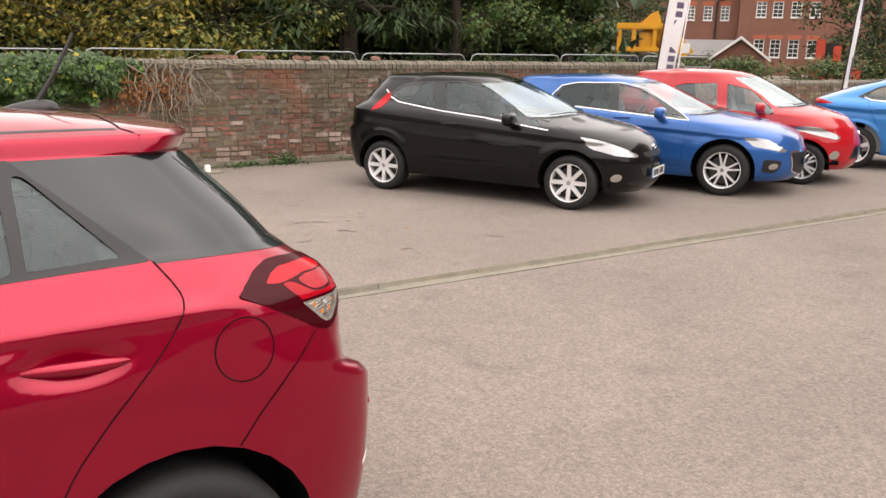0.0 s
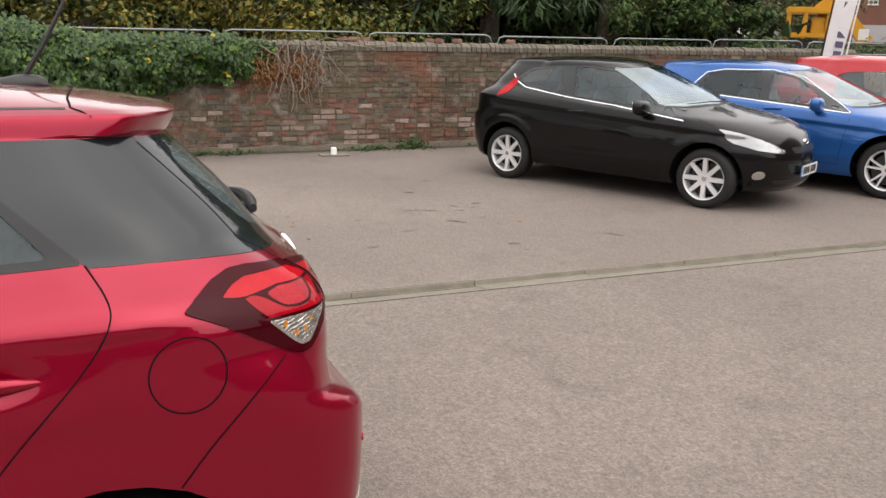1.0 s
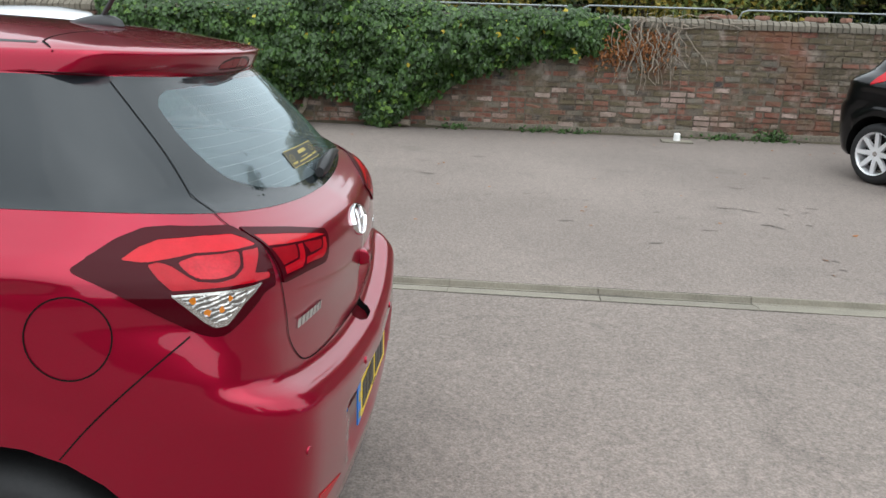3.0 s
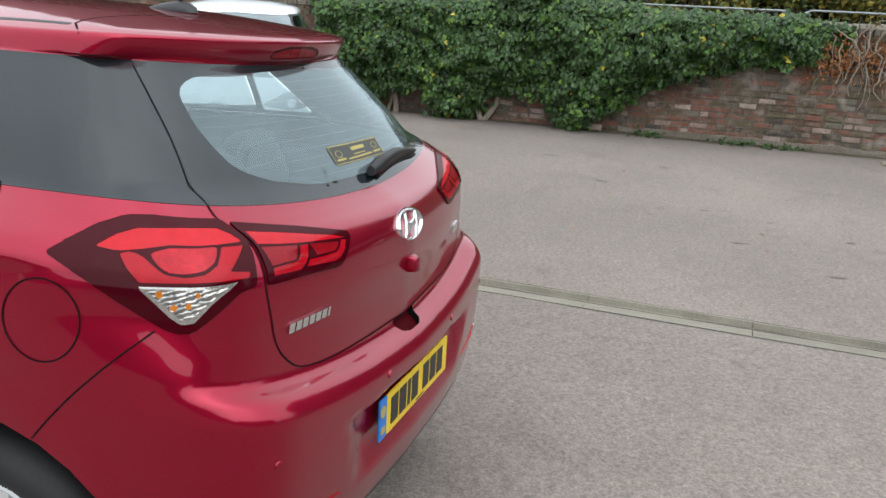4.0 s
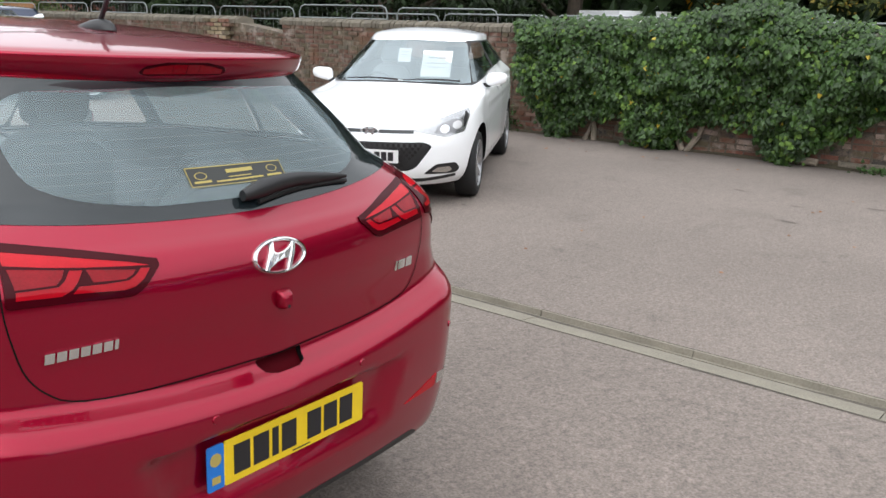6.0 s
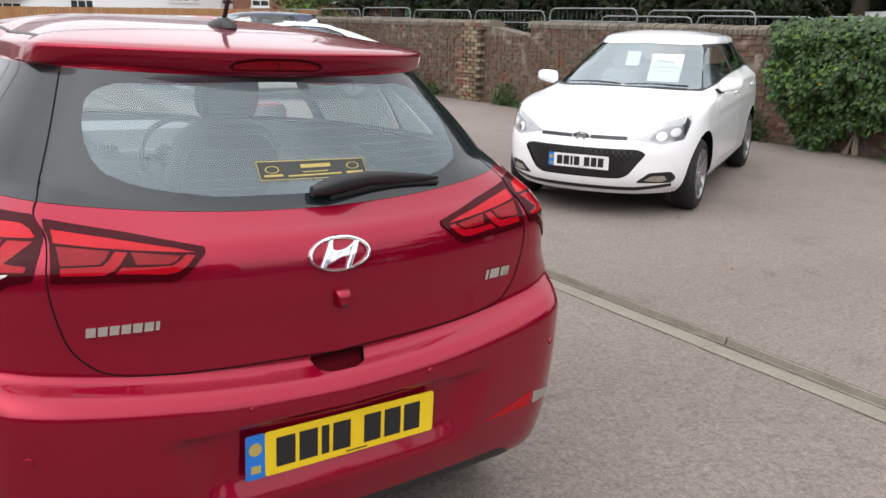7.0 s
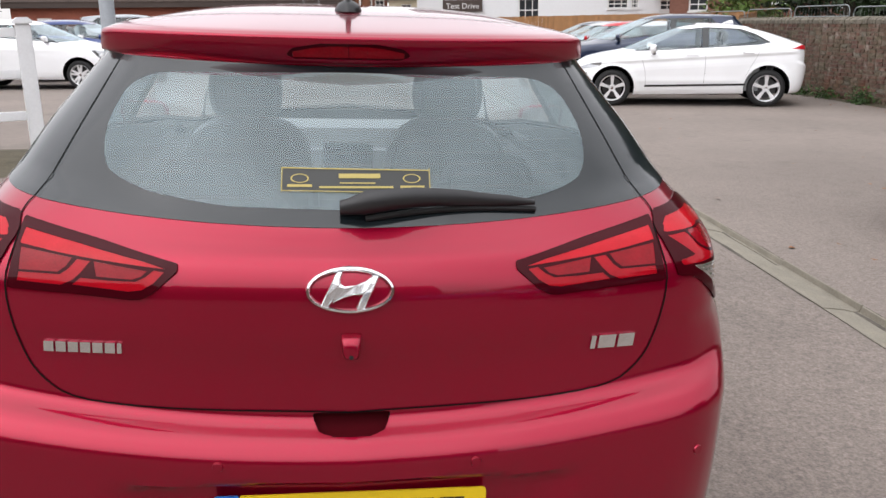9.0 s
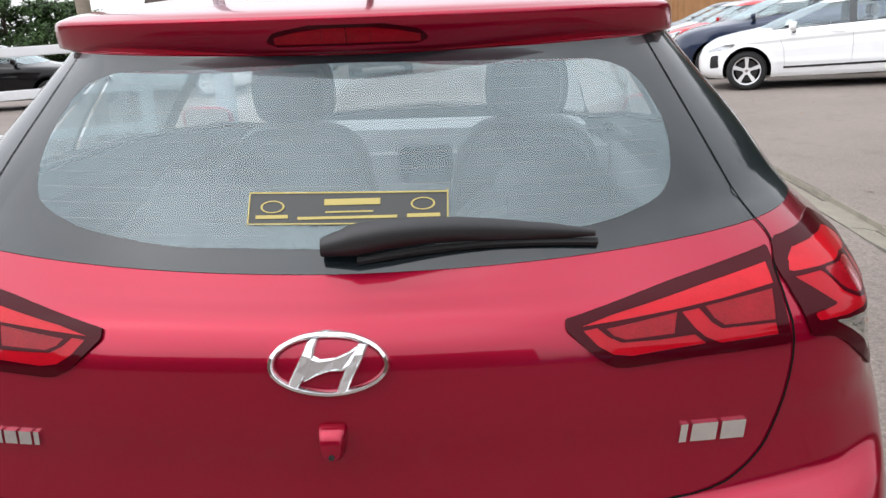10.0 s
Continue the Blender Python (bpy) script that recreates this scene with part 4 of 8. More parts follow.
for g in (-1, 1):
    I20_SEAMS += [
        (soften([(0.60, 1.137), (0.56, 1.075), (0.561, 1.037), (0.604, 0.962), (0.744, 0.815), (0.871, 0.658), (0.91, 0.5)]), "x", g),
        (soften([(0.45, 0.665), (0.385, 0.742), (0.295, 0.829), (0.205, 0.908)]), "x", g),
        ([(1.55, 1.11), (1.55, 0.9), (1.52, 0.6), (1.45, 0.36)], "x", g),
        ([(2.70, 0.975), (2.66, 0.7), (2.62, 0.4)], "x", g),
        ([(0.95, 0.36), (1.45, 0.34), (2.62, 0.34)], "x", g),
    ]
I20_SEAMS.append((circle(0.420, 0.910, 0.080, 40) + [circle(0.420, 0.910, 0.080, 40)[0]], "x", -1))
TAIL = both("tail_lamp", LAMP_IN, "y", LAMPDARK, at_tail, 0.005, ("light_bar", BAR_IN, LAMPRED), ("light_hook", HOOK_A, LAMPMID), ("light_block", BLOCK_A, LAMPDIM), ("light_hook", HOOK_B, LAMPMID), ("light_block", BLOCK_B, LAMPDIM))
for g, way in ((-1, "left"), (1, "right")):
    TAIL.append(("tail_lamp", LAMP_OUT, way, LAMPDARK, lambda c, g=g: c.y < 0.6 and c.x * g > 0.4, 0.004, ("light_bar", BAR_OUT, LAMPRED), ("light_ring", RING, LAMPMID), ("light_disc", DISC, LAMPDISC), ("bulb", circle(0.696, 0.977, 0.0065, 10), AMBERBULB), ("bulb", circle(0.673, 0.953, 0.0065, 10), AMBERBULB), ("bulb", circle(0.631, 0.977, 0.005, 10), AMBERBULB), ("bulb", circle(0.648, 0.957, 0.0055, 10), AMBERBULB), ("indicator", CLEAR_CORE, AMBERCLEAR), ("indicator_rim", CLEAR, LAMPCLEAR)))
TAIL += both("reflector", [(0.457, 0.445), (0.632, 0.488), (0.628, 0.447)], "y", LAMPRED, at_tail, 0.002)
TAIL += both("fog_lamp", rounded([(0.640, 0.488), (0.735, 0.474), (0.752, 0.455), (0.640, 0.446)], 0.01, 2), "y", LAMPCLEAR, at_tail, 0.002)
TAIL += [("stop_lamp", rounded([(-0.133, 1.384), (-0.117, 1.400), (-0.06, 1.4095), (0.06, 1.4095), (0.117, 1.400), (0.133, 1.384), (0.11, 1.3765), (-0.11, 1.3765)], 0.010), "y", LAMPDARK, at_tail, -0.0008,
    *[("lamp_cell", [(x, 1.3800), (x + 0.0385, 1.3800), (x + 0.0385, 1.4035 - up1), (x, 1.4035 - up0)], LAMPDIM) for x, up0, up1 in ((-0.1175, 0.012, 0.004), (-0.0785, 0.004, 0), (-0.0395, 0, 0), (0.0005, 0, 0), (0.0395, 0, 0.004), (0.0785, 0.004, 0.012))])]
# red paint of the grip, with the recess's shade put into the colour
GRIPSHADE = material("dark red grip recess", (0.05, 0.0006, 0.003), 0.7, var=0.1, spec=0.05)
TAIL += [("tailgate_grip", rounded([(-0.078, 0.7275), (0.078, 0.7275), (0.064, 0.699), (0.03, 0.694), (-0.03, 0.694), (-0.064, 0.699)], 0.012, 3), "y", GRIPSHADE, at_tail, -0.018)]
TAIL += [("diffuser", rounded([(-0.66, 0.2), (0.66, 0.2), (0.56, 0.325), (-0.56, 0.325)], 0.04, 3), "y", BLACK, at_tail, 0.001)]

I20_HEAD = rounded([(0.36, 0.683), (0.52, 0.764), (0.772, 0.850), (0.788, 0.80), (0.762, 0.66), (0.62, 0.628), (0.50, 0.655)], 0.015, 2)
NOSE = both("headlamp", I20_HEAD, "y", HEADLAMP, at_nose, 0.003, ("lamp_lens", circle(0.615, 0.693, 0.037, 14), CHROME), ("lamp_lens", circle(0.705, 0.722, 0.035, 14), ALLOY), ("lamp_bezel", rounded([(0.53, 0.660), (0.575, 0.735), (0.672, 0.770), (0.745, 0.762), (0.748, 0.69), (0.64, 0.645)], 0.02, 3), MIDALLOY), ("lamp_corner", rounded([(0.752, 0.835), (0.782, 0.80), (0.768, 0.70), (0.754, 0.69), (0.750, 0.77)], 0.01, 2), BLACK))
NOSE += both("fog_lamp", rounded([(0.455, 0.312), (0.56, 0.398), (0.705, 0.402), (0.735, 0.345), (0.70, 0.305)], 0.02, 2), "y", BLACK, at_nose, 0.002, ("fog_lens", rounded([(0.52, 0.33), (0.57, 0.368), (0.66, 0.37), (0.68, 0.335), (0.64, 0.315)], 0.01, 2), LAMPCLEAR))
NOSE += [("bonnet_slot", [(-0.37, 0.688), (0.37, 0.688), (0.37, 0.658), (-0.37, 0.658)], "y", GLOSSBLACK, at_nose, 0.001)]
NOSE += [("grille", rounded([(-0.53, 0.555), (-0.46, 0.588), (0.46, 0.588), (0.53, 0.555), (0.40, 0.372), (0.33, 0.342), (-0.33, 0.342), (-0.40, 0.372)], 0.03, 3), "y", BLACK, at_nose, -0.015)]
NOSE += [("lower_slot", [(-0.70, 0.30), (-0.45, 0.272), (0.45, 0.272), (0.70, 0.30), (0.70, 0.272), (0.44, 0.238), (-0.44, 0.238), (-0.70, 0.272)], "y", BLACK, at_nose, 0.001)]

I20_REAR = rounded([(-0.598, 1.117), (-0.48, 1.091), (-0.3, 1.077), (0, 1.070), (0.3, 1.077), (0.48, 1.091), (0.598, 1.117), (0.495, 1.358), (-0.495, 1.358)], 0.006, 2)
I20_CLEAR = rounded([(-0.40, 1.130), (-0.25, 1.106), (0, 1.100), (0.25, 1.106), (0.40, 1.123), (0.492, 1.155), (0.503, 1.24), (0.462, 1.320), (0.40, 1.344), (0, 1.350), (-0.40, 1.344), (-0.462, 1.320), (-0.495, 1.24), (-0.484, 1.165)], 0.05, 5)
I20_SCREEN = rounded([(-0.68, 1.0), (0, 1.035), (0.68, 1.0), (0.52, 1.372), (0, 1.388), (-0.52, 1.372)], 0.03, 3)
I20_TAILGLASS = [(-0.648, 1.0), (0.648, 1.0), (0.478, 1.40), (-0.478, 1.40)]

red_pose = pose(-0.0186, 0, 0.093, 0, 2.0, 1.9)
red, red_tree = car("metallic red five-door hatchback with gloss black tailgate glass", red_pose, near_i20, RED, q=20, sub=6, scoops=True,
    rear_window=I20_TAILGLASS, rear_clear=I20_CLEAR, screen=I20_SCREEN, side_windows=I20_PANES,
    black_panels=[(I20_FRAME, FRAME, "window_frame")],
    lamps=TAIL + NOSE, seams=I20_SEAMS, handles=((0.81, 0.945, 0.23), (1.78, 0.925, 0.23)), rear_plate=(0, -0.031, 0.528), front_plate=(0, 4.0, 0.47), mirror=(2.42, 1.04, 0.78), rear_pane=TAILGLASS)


def on_tail(x, z, lift=0.0):
    loc, no, _, _ = red_tree.ray_cast(Vector((x, -3, z)), Vector((0, 1, 0)))
    return loc + no * lift if no.y < 0 else loc - no * lift


# seam between roof and spoiler
for g in (-1, 1):
    part("shut_line", ribbon(red_tree, [(0, 0.59), (g * 0.40, 0.605), (g * 0.51, 0.60), (g * 0.548, 0.56)], "z", 1, 0.005, 0.0015, 0.02), LINER, red)

# aerial
bm = bmesh.new()
r = bmesh.ops.create_uvsphere(bm, u_segments=16, v_segments=8, radius=1)["verts"]
for v in r:
    a = v.co.copy()
    v.co = Vector((0.035 * a.x, 0.73 + 0.085 * a.y, 1.478 + (0.027 - 0.014 * a.y) * max(a.z, -0.2)))
aerial = part("aerial_base", bm, BLACK, red, "black roof aerial base")
bm = bmesh.new()
tube(bm, [(0, 0.71, 1.495), (0, 0.655, 1.58), (0, 0.59, 1.70)], 0.0075, 8, taper=0.005)
part("aerial_rod", bm, BLACK, aerial)

# roof mouldings
for g in (-1, 1):
    b = ribbon(red_tree, [(g * 0.515, 0.61), (g * 0.53, 1.2), (g * 0.53, 1.9)], "z", 1, 0.014, 0.0006, 0.08)
    part("roof_moulding", b, BLACK, red)

# tailgate wiper
bm = bmesh.new()
arm = []
for k in range(9):
    t = k / 8
    p = on_tail(-0.02 + 0.385 * t, 1.096 + 0.012 * math.sin(math.pi * t) + 0.006 * t, 0.018 + 0.02 * math.sin(math.pi * min(1, t * 1.3)) * (1 - t))
    arm.append((p, (0.020 * (1 - t) ** 0.6 + 0.005) * (0.55 if k == 0 else 1.0), (0.016 * (1 - t) + 0.005) * (0.6 if k == 0 else 1.0)))
rings = []
for p, hz, hy in arm:
    rings.append([bm.verts.new(p + Vector((0, hy * math.sin(a) * -1, hz * math.cos(a)))) for a in np.linspace(0, 2 * math.pi, 11)[:-1]])
for u, v in zip(rings, rings[1:]):
    for k in range(10):
        bm.faces.new((u[k], u[(k + 1) % 10], v[(k + 1) % 10], v[k]))
bm.faces.new(rings[0])
bm.faces.new(rings[-1][::-1])
bmesh.ops.recalc_face_normals(bm, faces=bm.faces)
wiper = part("rear_wiper", bm, BLACK, red, "black tailgate wiper arm")
bm = bmesh.new()
tube(bm, [on_tail(x, 1.079 + 0.012 * math.sin((x + 0.0) * 8) + 0.04 * max(0, x), 0.006) for x in np.linspace(0.03, 0.37, 9)], 0.006, 6)
part("wiper_blade", bm, RUBBER, wiper)

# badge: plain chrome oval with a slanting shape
bm = bmesh.new()
n = 40
rings = []
for wide, high, lift in ((0.0835, 0.0415, 0.0), (0.0825, 0.0408, 0.006), (0.0795, 0.0378, 0.0105), (0.0755, 0.0345, 0.0105), (0.0725, 0.0320, 0.006), (0.0720, 0.0316, 0.001)):
    rings.append([bm.verts.new(on_tail(-0.001 + wide * math.cos(2 * math.pi * k / n), 0.9745 + high * math.sin(2 * math.pi * k / n), lift)) for k in range(n)])
for u, v in zip(rings, rings[1:]):
    for k in range(n):
        bm.faces.new((u[k], u[(k + 1) % n], v[(k + 1) % n], v[k]))
bmesh.ops.recalc_face_normals(bm, faces=bm.faces)
badge = part("badge", bm, CHROME, red, "chrome oval badge")
STROKES = (
    ((-0.056, 0.947, -0.042, 0.946), (-0.046, 0.969, -0.029, 0.963), (-0.036, 0.987, -0.019, 0.984), (-0.030, 1.000, -0.018, 0.996), (-0.024, 1.005, -0.014, 1.005)),
    ((0.009, 0.939, 0.022, 0.938), (0.014, 0.954, 0.031, 0.957), (0.022, 0.970, 0.040, 0.974), (0.032, 0.986, 0.047, 0.986), (0.038, 0.999, 0.052, 0.997)),
    ((-0.034, 0.953, -0.022, 0.989), (-0.015, 0.963, -0.010, 0.983), (0.003, 0.968, 0.009, 0.985), (0.016, 0.967, 0.026, 0.991), (0.030, 0.972, 0.040, 0.999)),
)
for stroke, lift in zip(STROKES, (0.0100, 0.0104, 0.0090)):
    bm = bmesh.new()
    rows = []
    for a0, b0, a1, b1 in stroke:
        rows.append([bm.verts.new(on_tail(a0 + (a1 - a0) * t, b0 + (b1 - b0) * t, h)) for t, h in ((0, 0.0), (0.03, lift * 0.7), (0.18, lift), (0.82, lift), (0.97, lift * 0.7), (1, 0.0))])
    for u, v in zip(rows, rows[1:]):
        for k in range(5):
            bm.faces.new((u[k], u[k + 1], v[k + 1], v[k]))
    bm.faces.new(rows[0])
    bm.faces.new(rows[-1][::-1])
    bmesh.ops.recalc_face_normals(bm, faces=bm.faces)
    part("badge_bar", bm, BADGE, badge, smooth=False)


def name_bars(x0, z0, widths, h, gap):
    """A row of chrome bars where a name badge sits."""
    x = x0
    for wd in widths:
        b = bmesh.new()
        pts = [(x, z0), (x + wd, z0), (x + wd + h * 0.08, z0 + h), (x + h * 0.08, z0 + h)]
        f0 = [b.verts.new(on_tail(p, q, 0.005)) for p, q in pts]
        f1 = [b.verts.new(on_tail(p, q, 0.0)) for p, q in pts]
        b.faces.new(f0)
        for k in range(4):
            b.faces.new((f0[k], f1[k], f1[(k + 1) % 4], f0[(k + 1) % 4]))
        bmesh.ops.recalc_face_normals(b, faces=b.faces)
        part("name_bar", b, CHROME, red, "chrome bar", smooth=False)
        x += wd + gap


name_bars(-0.566, 0.852, (0.0185, 0.0185, 0.0185, 0.0185, 0.0185, 0.0185, 0.008), 0.021, 0.0042)
name_bars(0.470, 0.839, (0.010, 0.036, 0.034), 0.028, 0.006)

# reversing camera knob, parking sensors, sticker and heater wires
bm = bmesh.new()
rings = []
for grow, low, up, out in ((1.0, 0.846, 0.893, -0.002), (1.0, 0.846, 0.893, 0.004), (0.94, 0.847, 0.891, 0.012), (0.84, 0.849, 0.884, 0.021), (0.70, 0.852, 0.874, 0.025)):
    ring = rounded([(-0.0205 * grow, up), (0.0205 * grow, up), (0.0155 * grow, low), (-0.0155 * grow, low)], 0.008, 3)
    rings.append([bm.verts.new((a, on_tail(0, 0.87).y - out, b)) for a, b in ring])
for u, v in zip(rings, rings[1:]):
    for k in range(len(u)):
        bm.faces.new((u[k], u[(k + 1) % len(u)], v[(k + 1) % len(u)], v[k]))
bm.faces.new(rings[-1])
bmesh.ops.recalc_face_normals(bm, faces=bm.faces)
knob = part("camera_knob", bm, RED, red)
bm = bmesh.new()
y0 = on_tail(0, 0.87).y
lathe(bm, [(y0 - 0.0265, 0.0005), (y0 - 0.0262, 0.0042), (y0 - 0.020, 0.0046)], 12, "y", (0, 0, 0.8555))
part("camera_lens", bm, BLACK, knob)
for x, z in ((-0.246, 0.656), (0.235, 0.650), (-0.698, 0.631), (0.698, 0.631)):
    p, no, _, _ = red_tree.ray_cast(Vector((x, -3, z)), Vector((0, 1, 0)))
    no = -no if no.y > 0 else no
    bm = bmesh.new()
    lathe(bm, [(0.004, 0.0005), (0.004, 0.009), (0.001, 0.0105), (-0.004, 0.0105)], 14, "z")
    bmesh.ops.transform(bm, matrix=Matrix.Translation(p) @ no.to_track_quat("Z", "Y").to_matrix().to_4x4(), verts=bm.verts)
    part("parking_sensor", bm, RED, red)


def on_glass(poly, lift, mat, nm, parent, label=""):
    b = bmesh.new()
    (x0, z0), (x1, z1), (x2, z2), (x3, z3) = poly
    n = max(1, int(abs(x1 - x0) / 0.02))
    rows = []
    for k in range(n + 1):
        t = k / n
        rows.append([b.verts.new(on_tail(p + (q - p) * t, r + (w - r) * t, lift)) for p, r, q, w in ((x0, z0, x1, z1), (x3, z3, x2, z2))])
    for u, v in zip(rows, rows[1:]):
        b.faces.new((u[0], v[0], v[1], u[1]))
    return part(nm, b, mat, parent, label, smooth=False)


STICK = material("dark sticker", (0.02, 0.022, 0.02), 0.4, var=0.05)
sticker = on_glass([(-0.134, 1.133), (0.159, 1.128), (0.159, 1.169), (-0.134, 1.173)], 0.0030, STICK, "window_sticker", red, "dark sticker with a gold border and plain bars")
for a, b, c, d in ((-0.134, 0.159, 1.1705, 1.1725), (-0.134, 0.159, 1.131, 1.1325)):
    on_glass([(a, c), (b, c - 0.004), (b, d - 0.004), (a, d)], 0.0042, GOLD, "border_line", sticker)
for a in (-0.134, 0.157):
    on_glass([(a, 1.130), (a + 0.002, 1.130), (a + 0.002, 1.171), (a, 1.171)], 0.0042, GOLD, "border_line", sticker)
for a, b, c, d in ((-0.022, 0.06, 1.1535, 1.1615), (-0.122, -0.074, 1.138, 1.1425), (0.099, 0.147, 1.136, 1.1405), (-0.060, 0.085, 1.136, 1.1395), (-0.02, 0.05, 1.1440, 1.1460)):
    on_glass([(a, c), (b, c), (b, d), (a, d)], 0.0042, GOLD, "text_bar", sticker)
for a in (-0.098, 0.122):
    b = bmesh.new()
    rim = [[b.verts.new(on_tail(a + r * 0.018 * math.cos(t), 1.153 + r * 0.008 * math.sin(t), 0.0042)) for t in np.linspace(0, 2 * math.pi, 17)[:-1]] for r in (1.0, 0.84)]
    for k in range(16):
        b.faces.new((rim[0][k], rim[0][(k + 1) % 16], rim[1][(k + 1) % 16], rim[1][k]))
    part("oval_mark", b, GOLD, sticker, smooth=False)
WIRE = material("heater wire", (0.22, 0.15, 0.12), 0.6, var=0.0)
for k in range(11):
    z = 1.118 + k * 0.0205
    hw = 0.32 if k < 1 else 0.43 if k < 2 else 0.475 if k < 9 else 0.44
    b = ribbon(red_tree, [(-hw, z + 0.004), (0, z), (hw, z + 0.004)], "y", -1, 0.0008, -0.001, 0.05)
    part("heater_wire", b, WIRE, red)



def creased(front, rear, sill, axles, reach):
    """A body shaper: a shoulder crease from (y, z) at the front to the rear, a sill crease and arch flanges."""
    def shape(co):
        if abs(co.x) < 0.55 or not 0.25 < co.z < 1.15 or not rear[0] < co.y < front[0] + 0.5:
            return
        t = (co.y - rear[0]) / (front[0] - rear[0])
        h = co.z - (rear[1] + (front[1] - rear[1]) * t)
        d = bump01(co.y, rear[0] + 0.2, front[0] + 0.3, 0.2) * (0.013 * max(0.0, 1 - h / 0.10) if h > 0 else 0.013 + 0.5 * h if h > -0.04 else -0.007 * max(0.0, 1 + (h + 0.04) / 0.14))
        h = co.z - sill
        d += bump01(co.y, axles[0] + 0.5, axles[1] - 0.5, 0.15) * (0.012 * max(0.0, 1 - abs(h) / (0.09 if h > 0 else 0.04)))
        for y in axles:
            d += 0.012 * bump01(math.hypot(co.y - y, co.z - 0.32), 0, reach, 0.02)
        co.x += d if co.x > 0 else -d
    return shape


HEAD = math.degrees(math.atan2(-0.475, -0.88)) - 90


def parked(wheel_xy, side, s, which, head=HEAD, z=0.0):
    """Pose of a car from one wheel's place, its side (+1 right) and axle (0 rear)."""
    f = Vector((math.cos(radians(head + 90)), math.sin(radians(head + 90))))
    r = Vector((f.y, -f.x))
    o = Vector(wheel_xy) - r * side * s["track"] - f * s["axles"][which]
    return pose(o.x, o.y, z, 0, 0, head)


FAINTINK = material("faint grey print", (0.45, 0.45, 0.46), 0.6, var=0.05)


def paper(parent, x, y, z, w, h, tilt, label):
    """A price sheet inside a windscreen, with plain bars."""
    m = pose(x, y, z, tilt, 0, 180)
    bm = bmesh.new()
    prism(bm, [(-w / 2, -h / 2), (w / 2, -h / 2), (w / 2, h / 2), (-w / 2, h / 2)], -0.002, 0.002, "y", m)
    p = part("price_sheet", bm, PAPER, parent, label, smooth=False)
    for k, (a, b, c) in enumerate(((0.3, 0.2, 0.06), (0.36, 0.0, 0.03), (0.3, -0.15, 0.03))):
        bm = bmesh.new()
        prism(bm, [(-w * a, h * b), (w * a, h * b), (w * a, h * (b + c)), (-w * a, h * (b + c))], -0.004, -0.002, "y", m)
        part("text_bar", bm, FAINTINK, p, smooth=False)


def nose_badge(root, tree, z, w=0.07, h=0.035):
    """A chrome oval ring with a slanting shape in it."""
    loc, _, _, _ = tree.ray_cast(Vector((0, 8, z)), Vector((0, -1, 0)))
    y = loc.y
    bm = bmesh.new()
    rings = [[bm.verts.new((g * w * math.cos(t), y + d, z + g * h * math.sin(t))) for t in np.linspace(0, 2 * math.pi, 25)[:-1]] for g, d in ((1.0, -0.01), (1.0, 0.010), (0.93, 0.015), (0.82, 0.010), (0.80, -0.004))]
    for u, v in zip(rings, rings[1:]):
        for k in range(24):
            bm.faces.new((u[k], u[(k + 1) % 24], v[(k + 1) % 24], v[k]))
    bmesh.ops.recalc_face_normals(bm, faces=bm.faces)
    b = part("badge", bm, BADGE, root, "chrome oval badge")
    for quad in ([(0.60, -0.72), (0.38, -0.80), (0.16, 0.72), (0.36, 0.80)], [(-0.14, -0.72), (-0.36, -0.80), (-0.58, 0.72), (-0.38, 0.80)], [(0.42, -0.3), (0.30, 0.16), (-0.40, 0.34), (-0.30, -0.16)]):
        bm = bmesh.new()
        prism(bm, [(a * w, z + c * h) for a, c in quad], y - 0.004, y + 0.011, "y")
        part("badge_bar", bm, BADGE, b, smooth=False)


# white hatchback of the same shape
f = Vector((-0.88, -0.475))
o = Vector((3.93, 3.4)) - 4.0 * f
white, white_tree = car("white five-door hatchback with black honeycomb grille and price sheets", pose(o.x, o.y, 0, 0, 0, HEAD), i20, WHITEPAINT, q=14,
    rear_window=I20_TAILGLASS, rear_clear=I20_CLEAR, screen=I20_SCREEN, side_windows=I20_PANES,
    black_panels=[(I20_FRAME, FRAME, "window_frame")],
    lamps=TAIL + NOSE, seams=I20_SEAMS, handles=((0.81, 0.945, 0.23), (1.78, 0.925, 0.23)), front_plate=(0, 4.005, 0.47), rear_plate=(0, -0.031, 0.528), mirror=(2.42, 1.04, 0.78), style=(5, 0.2, 0.045, 0.03), alloy=MIDALLOY)
nose_badge(white, white_tree, 0.672, 0.082, 0.041)
paper(white, -0.30, 2.50, 1.17, 0.30, 0.30, -35, "white price sheet behind the windscreen")
paper(white, 0.06, 2.33, 1.24, 0.13, 0.16, -35, "small white sheet behind the windscreen")


def scuttle(root, tree, scale, wipers=True):
    """Black strip and two wipers along the foot of a windscreen."""
    sx, sz = scale
    part("scuttle", ribbon(tree, soften([(-0.68 * sx, 0.995 * sz), (0, 1.03 * sz), (0.68 * sx, 0.995 * sz)]), "y", 1, 0.035, 0.003), BLACK, root)
    if wipers:
        for x0, x1 in ((-0.02, 0.52), (-0.58, -0.06)):
            pts = []
            for k in range(7):
                t = k / 6
                x, z = (x0 + (x1 - x0) * t) * sx, (1.03 - 0.02 * abs(x0 + (x1 - x0) * t) + 0.012 * math.sin(math.pi * t)) * sz
                loc, no, _, _ = tree.ray_cast(Vector((x, 8, z)), Vector((0, -1, 0)))
                if loc is not None:
                    pts.append(loc + Vector((0, 0.012, 0.012)))
            if len(pts) > 2:
                bm = bmesh.new()
                tube(bm, pts, 0.010, 6, taper=0.005)
                part("wiper", bm, BLACK, root)


